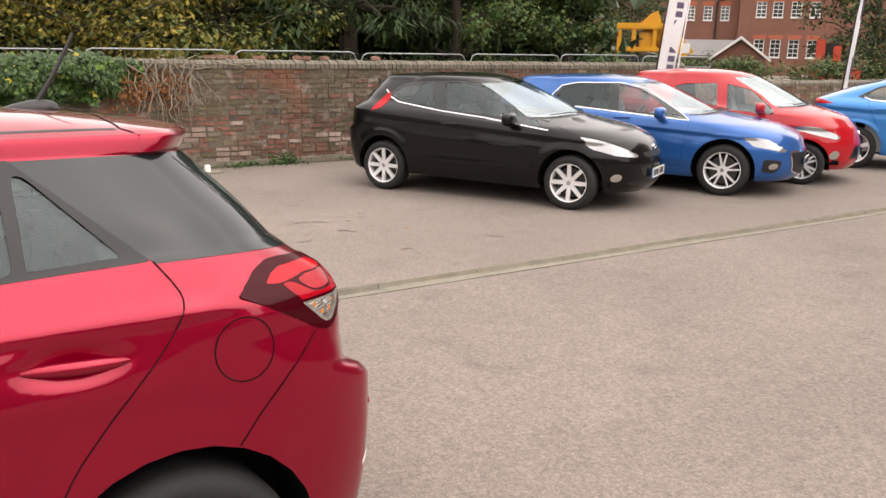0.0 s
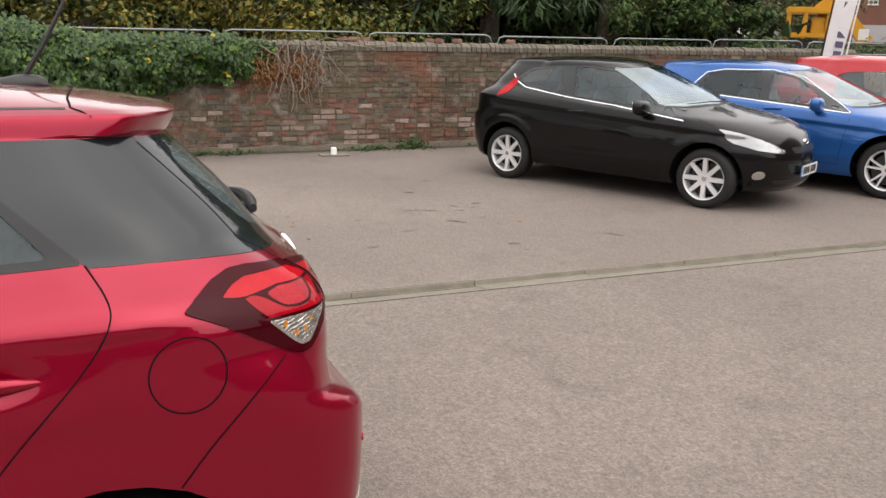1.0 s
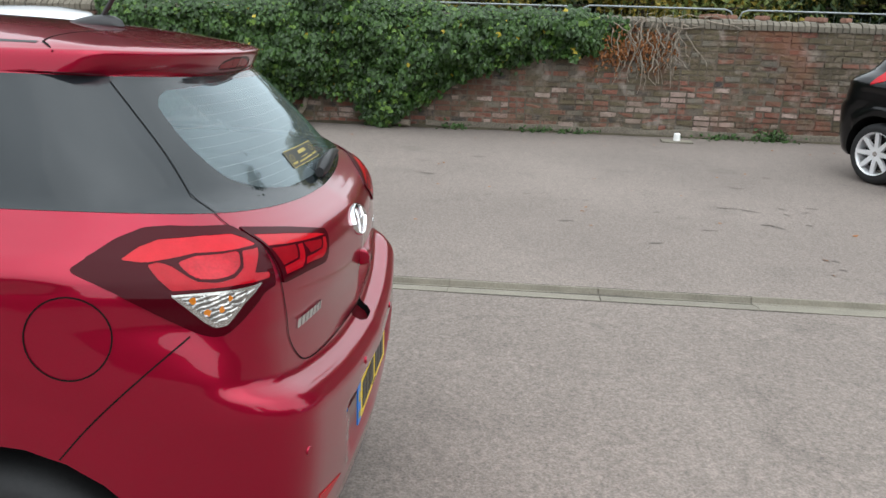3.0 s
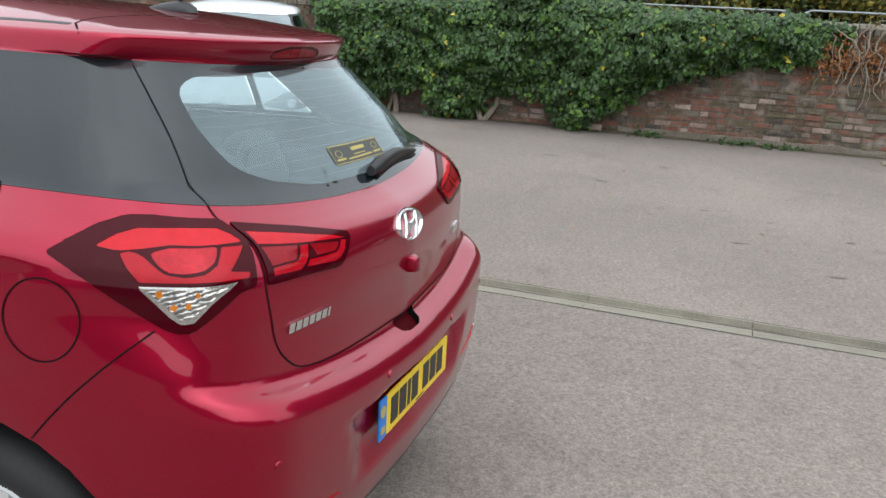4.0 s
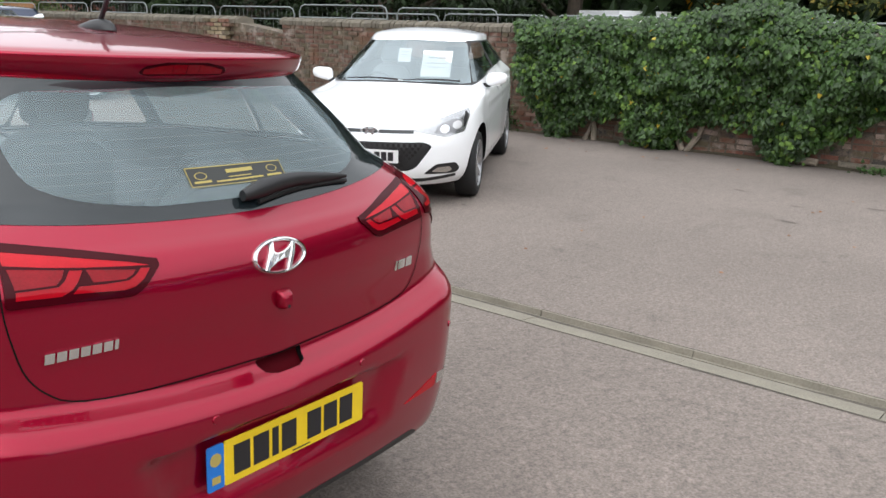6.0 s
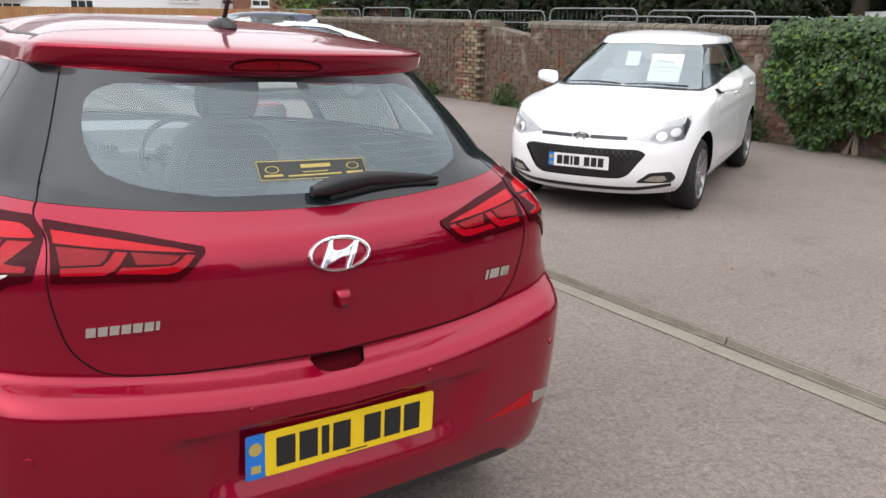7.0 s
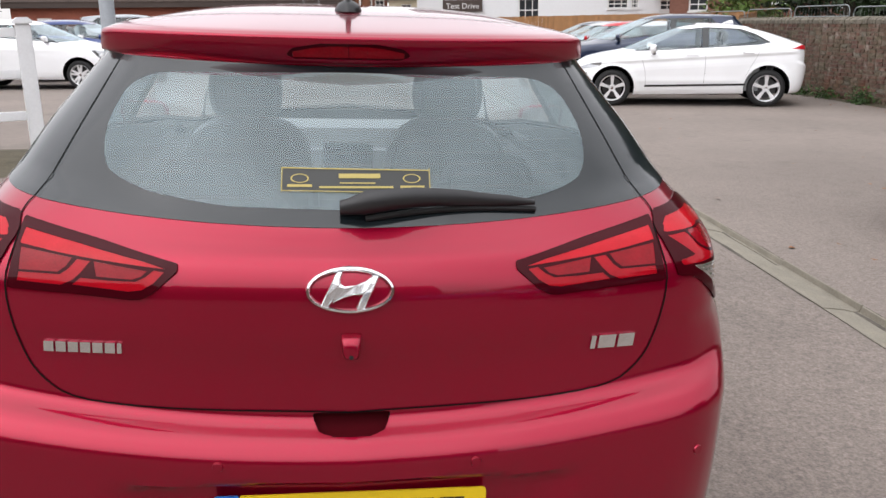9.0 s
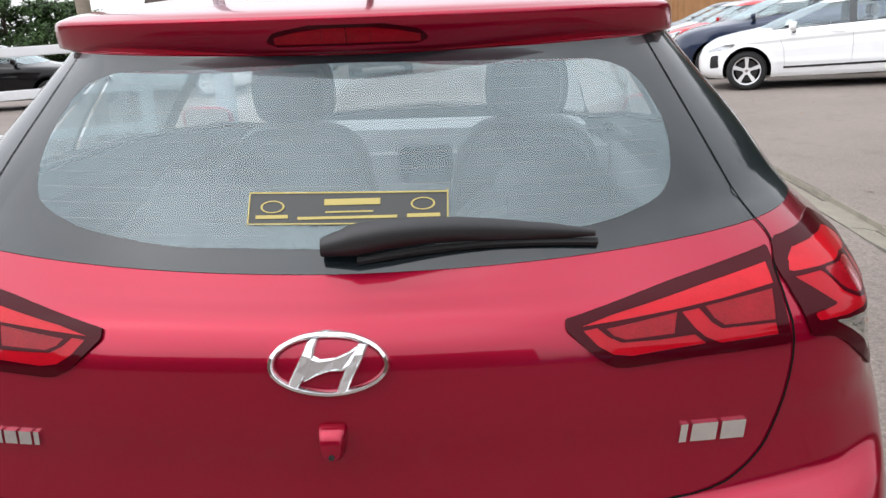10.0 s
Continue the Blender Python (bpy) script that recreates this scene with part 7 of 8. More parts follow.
# ---- trees ----
def tree(name, label, x, y, h, spread, mat, seed, kind="round", count=5200, leaf=0.13, low=0.15, second=None, base=0.0):
    r = random.Random(seed)
    root = thing(name, label, "tree", pose(x, y, base), "trees behind the wall")
    bm = bmesh.new()
    trunk = [Vector((0.12 * h * 0.1 * math.sin(k * 1.3 + seed), 0.1 * math.cos(k * 1.7 + seed), h * k / 7 * 0.95)) for k in range(8)]
    tube(bm, trunk, 0.05 + 0.022 * h, 9, taper=0.03)
    part("trunk", bm, BARK, root)
    bm = bmesh.new()
    tips = []
    nb = 26 if kind == "round" else 46
    for k in range(nb):
        t = low + (1 - low) * (k + r.random()) / nb
        a = k * 2.4 + r.uniform(-0.4, 0.4)
        rad = spread * (1.05 - t) ** 0.8 if kind == "fir" else spread * (0.55 + 0.6 * math.sin(math.pi * min(1, t * 0.9 + 0.12))) if kind == "round" else spread * (1.0 - 0.6 * t)
        rad *= r.uniform(0.75, 1.1)
        s = trunk[min(7, int(t * 7))]
        droop = -0.22 if kind == "fir" else 0.35
        e = s + Vector((math.cos(a) * rad, math.sin(a) * rad, rad * droop * r.uniform(0.5, 1.2)))
        m = (s + e) / 2 + Vector((0, 0, 0.1 * rad))
        tube(bm, [s, m, e], 0.02 + 0.008 * h * (1 - t), 5, taper=0.008)
        tips.append((s, m, e, rad))
    tagged(part("branch_work", bm, BARK, root), kind="stuff")
    L, L2 = Leaves(), Leaves()
    clumps = []
    for s, m, e, rad in tips:
        for j in range(5):
            t = 0.25 + 0.75 * (j + r.random()) / 5
            c = s.lerp(e, t) + rvec(r) * 0.16 * rad + Vector((0, 0, 0.1 * rad * math.sin(math.pi * t)))
            clumps.append((c, (0.16 + 0.20 * rad * r.uniform(0.6, 1.2))))
    for k in range(count):
        c, cr = clumps[int(r.random() * len(clumps))]
        d = rvec(r)
        flat = 0.35 if kind == "fir" else 0.8
        p = c + Vector((d.x, d.y, d.z * flat)) * cr * r.uniform(0.35, 1.0)
        if p.z < 0.02:
            continue
        ln = leaf * r.uniform(0.6, 1.3)
        up = Vector((d.x, d.y, -0.5 if kind == "fir" else r.uniform(-0.6, 0.6)))
        (L2 if second and r.random() < second[1] else L).leaf(p, d + Vector((0, 0, 0.7)) + rvec(r) * 0.5, up, ln * (1.5 if kind == "fir" else 1.0), ln * (0.38 if kind == "fir" else 0.72))
    crown = new("crown", L.build("crown", mat))
    crown.parent = root
    tagged(crown, kind="stuff")
    if second:
        c2 = new("crown_foliage", L2.build("crown_foliage", second[0]))
        c2.parent = root
        tagged(c2, kind="stuff")
    return root


TREES = [
    ("fir_tree", "dark green drooping fir behind the wall", 14.2, -7.2, 9.5, 3.2, DARKFIR, 1, "fir", 12000, 0.17, 0.03, (CYPRESS, 0.10)),
    ("fir_tree", "dark green drooping fir behind the wall", 15.4, -11.0, 10.0, 3.3, DARKFIR, 2, "fir", 12000, 0.17, 0.03, (CYPRESS, 0.06)),
    ("fir_tree", "dark green drooping fir behind the wall", 17.5, -4.5, 5.0, 2.6, DARKFIR, 3, "fir", 10000, 0.18, 0.03, (OLIVE, 0.12)),
    ("cypress_tree", "bright green cypress at the end of the trees", 12.7, -12.2, 6.5, 1.9, CYPRESS, 4, "column", 22000, 0.12, 0.02, (OLIVE, 0.25)),
    ("autumn_tree", "green tree turning yellow behind the wall", 13.2, -9.4, 5.5, 1.7, CYPRESS, 5, "round", 11000, 0.11, 0.03, (OLIVE, 0.4)),
    ("autumn_tree", "olive tree turning yellow behind the wall", 15.0, -2.6, 4.1, 2.3, OLIVE, 6, "round", 12500, 0.11, 0.03, (AUTUMN, 0.6)),
    ("autumn_tree", "olive green tree behind the wall", 14.6, -4.7, 4.3, 2.1, OLIVE, 18, "round", 12000, 0.11, 0.03, (AUTUMN, 0.14)),
    ("autumn_tree", "olive tree turning yellow behind the wall", 16.0, 0.6, 3.9, 2.2, OLIVE, 7, "round", 9000, 0.12, 0.05, (AUTUMN, 0.35)),
    ("dark_tree", "dark green tree behind the wall", 19.5, -1.0, 4.3, 2.6, DARKFIR, 8, "round", 9000, 0.16, 0.05, (OLIVE, 0.3)),
    ("dark_tree", "dark green tree behind the wall", 20.5, 5.0, 5.0, 3.0, DARKFIR, 9, "round", 9000, 0.17, 0.08, (OLIVE, 0.2)),
    ("dark_tree", "dark green tree behind the wall", 19.0, 10.0, 9.0, 3.8, SHADEFIR, 10, "round", 11000, 0.17, 0.05, (DARKFIR, 0.3)),
    ("dark_tree", "tall dark tree with a bare trunk", 17.0, 15.0, 10.0, 4.0, SHADEFIR, 11, "round", 12000, 0.18, 0.06, (DARKFIR, 0.3)),
    ("dark_tree", "tall dark tree with a bare trunk", 16.5, 20.5, 10.0, 3.8, SHADEFIR, 12, "round", 12000, 0.18, 0.06, (DARKFIR, 0.3)),
    ("dark_tree", "dark green tree far behind the wall", 23.0, 17.0, 10.0, 4.4, SHADEFIR, 13, "round", 11000, 0.22, 0.04, (DARKFIR, 0.3)),
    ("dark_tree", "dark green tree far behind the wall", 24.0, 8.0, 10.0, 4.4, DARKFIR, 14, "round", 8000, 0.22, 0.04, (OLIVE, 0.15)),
    ("lime_tree", "pale lime-green bush beside the timber fence", 13.0, 28.3, 3.0, 1.3, PALELEAF, 15, "round", 5200, 0.13, 0.05, (OLIVE, 0.3)),
    ("dark_tree", "dark green tree over the timber fence", 17.2, 29.0, 9.5, 3.4, SHADEFIR, 19, "round", 12000, 0.18, 0.05, (DARKFIR, 0.3)),
    ("dark_tree", "dark green tree behind the fir", 21.0, -9.0, 6.5, 3.6, DARKFIR, 16, "round", 8000, 0.2, 0.03, (OLIVE, 0.25)),
    ("dark_tree", "dark green tree behind the fir", 19.0, -14.5, 8.0, 2.6, DARKFIR, 17, "round", 7000, 0.18, 0.03, (OLIVE, 0.25)),
]
for nm, lab, x, y, h, sp, mt, seed, kd, cnt, lf, lw, sec in TREES:
    tree(nm, lab, x, y, h, sp, mt, seed, kd, cnt, lf, lw, sec)

# far wood behind the trees and round the yard
def wood(pts, h, mat, seed, label, dens=120):
    r = random.Random(seed)
    L = Leaves()
    for (x0, y0), (x1, y1) in zip(pts, pts[1:]):
        ln = math.hypot(x1 - x0, y1 - y0)
        for k in range(int(ln * dens)):
            t = r.random()
            z = h * r.random() ** 1.7 * (0.8 + 0.25 * noise.noise(Vector((x0 + (x1 - x0) * t, y0 + (y1 - y0) * t, 0)) * 0.15))
            p = Vector((x0 + (x1 - x0) * t + r.gauss(0, 0.9), y0 + (y1 - y0) * t + r.gauss(0, 0.9), z))
            L.leaf(p, rvec(r) + Vector((-0.4, 0, 0.5)), rvec(r), r.uniform(0.35, 0.75), r.uniform(0.3, 0.6))
    ob = new("far_wood", L.build("far_wood", mat))
    tagged(ob, label, "trees", kind="stuff")


# heights out of view are added to darken or open the car's reflections
wood([(22, -17.5), (25.5, -11.8)], 17, DARKFIR, 31, "tall dark wood behind the firs", 1700)
wood([(25.5, -11.8), (27.5, -4), (28, 0), (28.6, 7)], 5.5, DARKFIR, 37, "lower gap in the dark wood", 1000)
wood([(28.6, 7), (29, 12), (26, 24), (24, 34), (22, 40)], 17, DARKFIR, 38, "tall dark wood behind the boundary trees", 1700)
wood([(14.5, -13.5), (17.5, -10)], 6.5, DARKFIR, 35, "dark undergrowth below the firs", 800)
wood([(17.5, -10), (18.5, -4), (19, 2), (21, 8)], 4.2, DARKFIR, 36, "low dark undergrowth between the boundary trees", 800)
wood([(21, 8), (20.5, 16), (18, 26)], 6.5, DARKFIR, 39, "dark undergrowth between the boundary trees", 800)
wood([(60, -95), (30, -110), (-20, -90)], 14, OLIVE, 32, "distant wood beyond the brick building")
for k, (x, y, h, sp) in enumerate(((-16.9, 35.6, 3.0, 1.5), (-18.7, 35.0, 3.7, 1.9), (-20.6, 34.2, 4.2, 2.0), (-23.0, 33.0, 4.6, 2.2), (-14.9, 45.0, 4.2, 1.5))):
    tree("hedge_tree", "dense dark green rounded tree across the yard", x, y, h, sp, CYPRESS, 80 + k, "round", 9000, 0.15, 0.0, (DARKFIR, 0.45))
wood([(-50, 30), (-40, 0), (-40, -40), (-20, -70)], 8, OLIVE, 34, "trees far across the yard")

# ---- buildings and far things ----
def wall_with_openings(bm, x0, x1, z0, z1, y0, y1, openings):
    """A thick wall with real holes in it."""
    xs = sorted({x0, x1, *[o[0] for o in openings], *[o[1] for o in openings]})
    zs = sorted({z0, z1, *[o[2] for o in openings], *[o[3] for o in openings]})
    for a, b in zip(xs, xs[1:]):
        for c, d in zip(zs, zs[1:]):
            hole = any(o[0] <= (a + b) / 2 <= o[1] and o[2] <= (c + d) / 2 <= o[3] for o in openings)
            if not hole:
                box(bm, a, b, y0, y1, c, d)
    bmesh.ops.remove_doubles(bm, verts=bm.verts, dist=1e-4)


def window_unit(root, x0, x1, z0, z1, y, bars=(1, 3), frame_mat=None, sill=True):
    """A white sash window set back in its opening, with panes and a sill."""
    win = thing_part("window", root)
    t = 0.07
    bm = bmesh.new()
    for a, b, c, d in ((x0, x0 + t, z0, z1), (x1 - t, x1, z0, z1), (x0 + t, x1 - t, z0, z0 + t), (x0 + t, x1 - t, z1 - t, z1)):
        box(bm, a, b, y - 0.03, y + 0.05, c, d)
    for k in range(1, bars[0] + 1):
        x = x0 + (x1 - x0) * k / (bars[0] + 1)
        box(bm, x - 0.02, x + 0.02, y - 0.01, y + 0.04, z0 + t, z1 - t)
    for k in range(1, bars[1] + 1):
        z = z0 + (z1 - z0) * k / (bars[1] + 1)
        box(bm, x0 + t, x1 - t, y - 0.012, y + 0.042, z - 0.025, z + 0.025)
    part("window_frame", bm, frame_mat or WHITEFRAME, win, smooth=False)
    part("pane", boxed(x0 + t, x1 - t, y + 0.015, y + 0.025, z0 + t, z1 - t), DARKPANE, win, smooth=False)
    if sill:
        part("sill", boxed(x0 - 0.05, x1 + 0.05, y - 0.2, y, z0 - 0.07, z0, bevel=0.01), WHITEFRAME, win, smooth=False)


WHITEFRAME = material("white painted wood", (0.72, 0.72, 0.70), 0.5, var=0.06)
DARKPANE = material("dark window pane", (0.03, 0.035, 0.04), 0.08, coat=1.0, var=0.1)
FARBRICK = material("far red brick", (0.185, 0.083, 0.058), 0.9, var=0.25, scale=0.6, fine=8)
LINTEL = material("bright brick lintel", (0.36, 0.10, 0.055), 0.9, var=0.2)
RENDER = material("white render", (0.72, 0.73, 0.74), 0.8, var=0.05, scale=0.4, fine=10)
CREAM = material("cream render", (0.62, 0.55, 0.40), 0.8, var=0.06, scale=0.5)
ROOFTILE = material("brown roof tile", (0.045, 0.030, 0.024), 0.85, var=0.3, scale=1.5, fine=20, bump=0.4)
SLATE = material("grey slate", (0.15, 0.14, 0.14), 0.7, var=0.2, scale=1.0, fine=20, bump=0.3)
TIMBER = material("orange-brown timber", (0.30, 0.15, 0.06), 0.8, var=0.3, scale=3, fine=40, island=0.6)
CLOSING = material("plain brown brick", (0.15, 0.10, 0.075), 0.9, var=0.2, scale=0.7, fine=10)
SIGNBROWN = material("dark brown sign", (0.05, 0.033, 0.026), 0.5, var=0.05)


def facing(eye, az, dist, z=0.0):
    """Pose of a front that faces an eye point at a bearing and distance; x runs to the right, y away."""
    a = radians(az)
    return pose(eye[0] + dist * math.sin(a), eye[1] + dist * math.cos(a), z, 0, 0, -az)


def gable(bm, x0, x1, y0, y1, z0, z1, over=0.3, along="x"):
    """A pitched roof slab pair with the ridge along x or y."""
    t = 0.12
    if along == "x":
        ym = (y0 + y1) / 2
        for ya, yb in ((y0 - over, ym), (y1 + over, ym)):
            v = [bm.verts.new(p) for p in ((x0 - over, ya, z0), (x1 + over, ya, z0), (x1 + over, yb, z1), (x0 - over, yb, z1), (x0 - over, ya, z0 + t), (x1 + over, ya, z0 + t), (x1 + over, yb, z1 + t), (x0 - over, yb, z1 + t))]
            for f in ((0, 1, 2, 3), (7, 6, 5, 4), (0, 4, 5, 1), (1, 5, 6, 2), (2, 6, 7, 3), (3, 7, 4, 0)):
                bm.faces.new([v[i] for i in f])
    else:
        xm = (x0 + x1) / 2
        for xa, xb in ((x0 - over, xm), (x1 + over, xm)):
            v = [bm.verts.new(p) for p in ((xa, y0 - over, z0), (xa, y1 + over, z0), (xb, y1 + over, z1), (xb, y0 - over, z1), (xa, y0 - over, z0 + t), (xa, y1 + over, z0 + t), (xb, y1 + over, z1 + t), (xb, y0 - over, z1 + t))]
            for f in ((0, 1, 2, 3), (7, 6, 5, 4), (0, 4, 5, 1), (1, 5, 6, 2), (2, 6, 7, 3), (3, 7, 4, 0)):
                bm.faces.new([v[i] for i in f])
    bmesh.ops.recalc_face_normals(bm, faces=bm.faces)


def house(name, label, m, x0, x1, h, depth, wins, mat, roof_mat=None, roof_h=2.5, bars=(1, 3), thick=0.3):
    root = thing(name, label, "building", m)
    bm = bmesh.new()
    wall_with_openings(bm, x0, x1, -1.0, h, 0, thick, wins)
    part("front_wall", bm, mat, root, smooth=False)
    for nm, a in (("side_wall", (x0, x0 + thick, thick, depth, -1, h)), ("side_wall", (x1 - thick, x1, thick, depth, -1, h)), ("back_wall", (x0 + thick, x1 - thick, depth - thick, depth, -1, h))):
        part(nm, boxed(*a), mat, root, smooth=False)
    part("floor_slab", boxed(x0 + thick, x1 - thick, thick, depth - thick, h - 0.2, h), mat, root, smooth=False)
    if roof_mat:
        bm = bmesh.new()
        gable(bm, x0, x1, 0, depth, h, h + roof_h)
        part("roof", bm, roof_mat, root, smooth=False)
    for a, b, c, d in wins:
        window_unit(root, a, b, c, d, 0.12, bars)
    return root


E0, E8, E9 = (-2.76, 1.04), (-0.40, -1.62), (0.075, -1.47)
wins = []
for x in (2.72, 3.98, 5.37, 6.77):
    wins += [(x + 0.10, x + 0.92, 1.45, 2.88), (x + 0.06, x + 0.86, 4.60, 5.84)]
brick_house = house("brick_building", "three-storey red brick building with white sash windows", facing(E0, 140, 75), 1.5, 16, 9.0, 10, wins, FARBRICK, SLATE)
for x0, x1, z0, z1 in wins:
    part("lintel", boxed(x0 - 0.1, x1 + 0.1, -0.012, 0.0, z1, z1 + 0.35), LINTEL, brick_house, smooth=False)
part("vent_cover", boxed(6.7, 7.8, -0.03, 0.0, -0.15, 0.05), WHITEFRAME, brick_house, smooth=False)
wins = [(x + 0.1, x + 0.82, 4.38, 5.55) for x in (-5.6, -4.2, -2.85, -1.44, -0.07)] + [(-5.6, -4.65, 1.2, 2.8)]
wing = house("brick_wing", "recessed wing of a red brick building", facing(E0, 140, 76.2), -11, 1.48, 9.0, 10, wins, FARBRICK, SLATE)
for x0, x1, z0, z1 in wins:
    part("lintel", boxed(x0 - 0.1, x1 + 0.1, -0.012, 0.0, z1, z1 + 0.35), LINTEL, wing, smooth=False)
bm = bmesh.new()
tube(bm, [(-0.28, -0.1, 0), (-0.28, -0.1, 5.9), (0.25, -0.1, 6.1), (0.25, -0.1, 9)], 0.08, 8)
part("drainpipe", bm, BLACK, wing)

# gabled shed with white bargeboards
shed = thing("gabled_shed", "low brick shed with slate roof and white bargeboards", "shed", facing(E0, 141.4, 45))
bm = bmesh.new()
prism(bm, [(-1.2, -1), (1.2, -1), (1.2, 1.5), (0, 2.36), (-1.2, 1.5)], 0.0, 4.0, "y")
part("shed_wall", bm, FARBRICK, shed, smooth=False)
bm = bmesh.new()
gable(bm, -1.2, 1.2, 0, 4, 1.42, 2.38, 0.2, "y")
part("shed_roof", bm, SLATE, shed, smooth=False)
for g in (-1, 1):
    bm = bmesh.new()
    prism(bm, [(g * 1.45, 1.34), (g * 1.45, 1.48), (0, 2.58), (0, 2.44)], -0.24, -0.2, "y")
    part("bargeboard", bm, WHITEFRAME, shed, smooth=False)
annex = thing("slate_annex", "low slate-roofed annex beside a shed", "shed", facing(E0, 139.5, 46.2))
bm = bmesh.new()
prism(bm, [(-1.5, -1), (1.5, -1), (1.5, 1.45), (-1.5, 1.45)], 0, 3, "y")
part("annex_wall", bm, FARBRICK, annex, smooth=False)
bm = bmesh.new()
gable(bm, -1.5, 1.5, 0, 3, 1.5, 2.3, 0.15, "x")
part("annex_roof", bm, SLATE, annex, smooth=False)

# diggers
DIGGER = material("digger yellow", (0.62, 0.30, 0.012), 0.45, var=0.15, scale=3)
DIGRED = material("machine red", (0.45, 0.05, 0.02), 0.5, var=0.15)
dig = thing("excavator", "yellow excavator with an open cab frame and a raised arm", "excavator", facing(E0, 133.3, 40))
for x in (0.40, 1.05, 1.95):
    for y in (0, 1.2):
        part("cab_post", boxed(x - 0.09, x + 0.09, y - 0.09, y + 0.09, 1.7, 2.85, bevel=0.02), DIGGER, dig)
part("cab_roof", boxed(0.26, 2.2, -0.15, 1.35, 2.72, 3.0, bevel=0.05), DIGGER, dig)
part("cab_sill", boxed(0.3, 2.2, -0.15, 1.35, 1.75, 1.95, bevel=0.04), DIGGER, dig)
part("cab_base", boxed(0.1, 3.0, -0.2, 1.4, 1.0, 1.55, bevel=0.05), BLACK, dig)
part("cab_seat", boxed(1.1, 1.5, 0.4, 0.8, 1.9, 2.5, bevel=0.05), BLACK, dig)
part("engine_cover", boxed(1.3, 1.95, 0.1, 1.0, 1.9, 2.6, bevel=0.06), DIGGER, dig)
bm = bmesh.new()
prism(bm, [(1.30, 2.98), (1.75, 3.42), (2.05, 3.56), (2.20, 3.10), (2.20, 1.8), (2.55, 1.9), (2.5, 3.0)], 0.2, 0.75, "y")
part("boom", bm, DIGGER, dig, smooth=False)
bm = bmesh.new()
prism(bm, [(2.35, 3.0), (2.75, 2.9), (3.75, 1.75), (3.2, 1.5)], 0.25, 0.85, "y")
part("arm", bm, DIGGER, dig, smooth=False)
part("arm_decal", boxed(3.15, 3.55, 0.23, 0.248, 1.7, 2.15), WHITEFRAME, dig, smooth=False)
part("undercarriage", boxed(0.0, 2.4, -0.3, 1.5, -0.2, 1.0, bevel=0.1), BLACK, dig)
red_m = thing("site_machine", "orange-red site machine behind the wall", "machine", facing(E0, 146.6, 38))
for a in ((-0.55, -0.2, 0.9, 2.35), (0.1, 0.4, 0.6, 2.1)):
    part("mast", boxed(a[0], a[1], 0, 0.3, a[2], a[3], bevel=0.03), DIGRED, red_m)
part("machine_body", boxed(-0.6, 1.2, 0.3, 1.5, -0.2, 1.2, bevel=0.08), DIGRED, red_m)
part("machine_hood", boxed(-0.5, 0.4, 0.3, 1.2, 1.2, 2.2, bevel=0.08), BLACK, red_m)

# machines showing over the ivy
boomer = thing("excavator_boom", "orange excavator boom and counterweight beyond the ivy", "excavator", pose(19.6, 6.0, 0, 0, 0, 62))
bm = bmesh.new()
prism(bm, [(-1.2, 1.72), (1.3, 1.78), (1.5, 2.2), (0.9, 2.12), (-1.2, 1.98)], -0.3, 0.3, "y")
part("boom", bm, DIGGER, boomer, smooth=False)
part("machine_body", boxed(-1.0, 1.2, -0.9, 0.9, 0, 1.75, bevel=0.1), DIGGER, boomer)
van = thing("white_van", "white van roof showing beyond the ivy", "van", pose(19.0, 8.6, 0, 0, 0, 60))
part("van_body", boxed(-1.0, 1.4, -0.9, 0.9, 0.35, 1.86, bevel=0.15), WHITEPAINT, van)
part("van_window", boxed(-0.7, 0.2, -0.915, -0.9, 1.2, 1.65, bevel=0.0), GLOSSBLACK, van)
bm = bmesh.new()
for y in (-0.6, 0.6):
    lathe(bm, [(y - 0.1, 0.02), (y - 0.1, 0.32), (y + 0.1, 0.32), (y + 0.1, 0.02)], 16, "y", (-0.4, 0, 0.32))
part("wheel", bm, RUBBER, van)

# feather flags
FLAG = material("white flag cloth", (0.75, 0.75, 0.76), 0.8, var=0.05)
FLAGINK = material("purple-grey flag print", (0.11, 0.09, 0.15), 0.8, var=0.1)


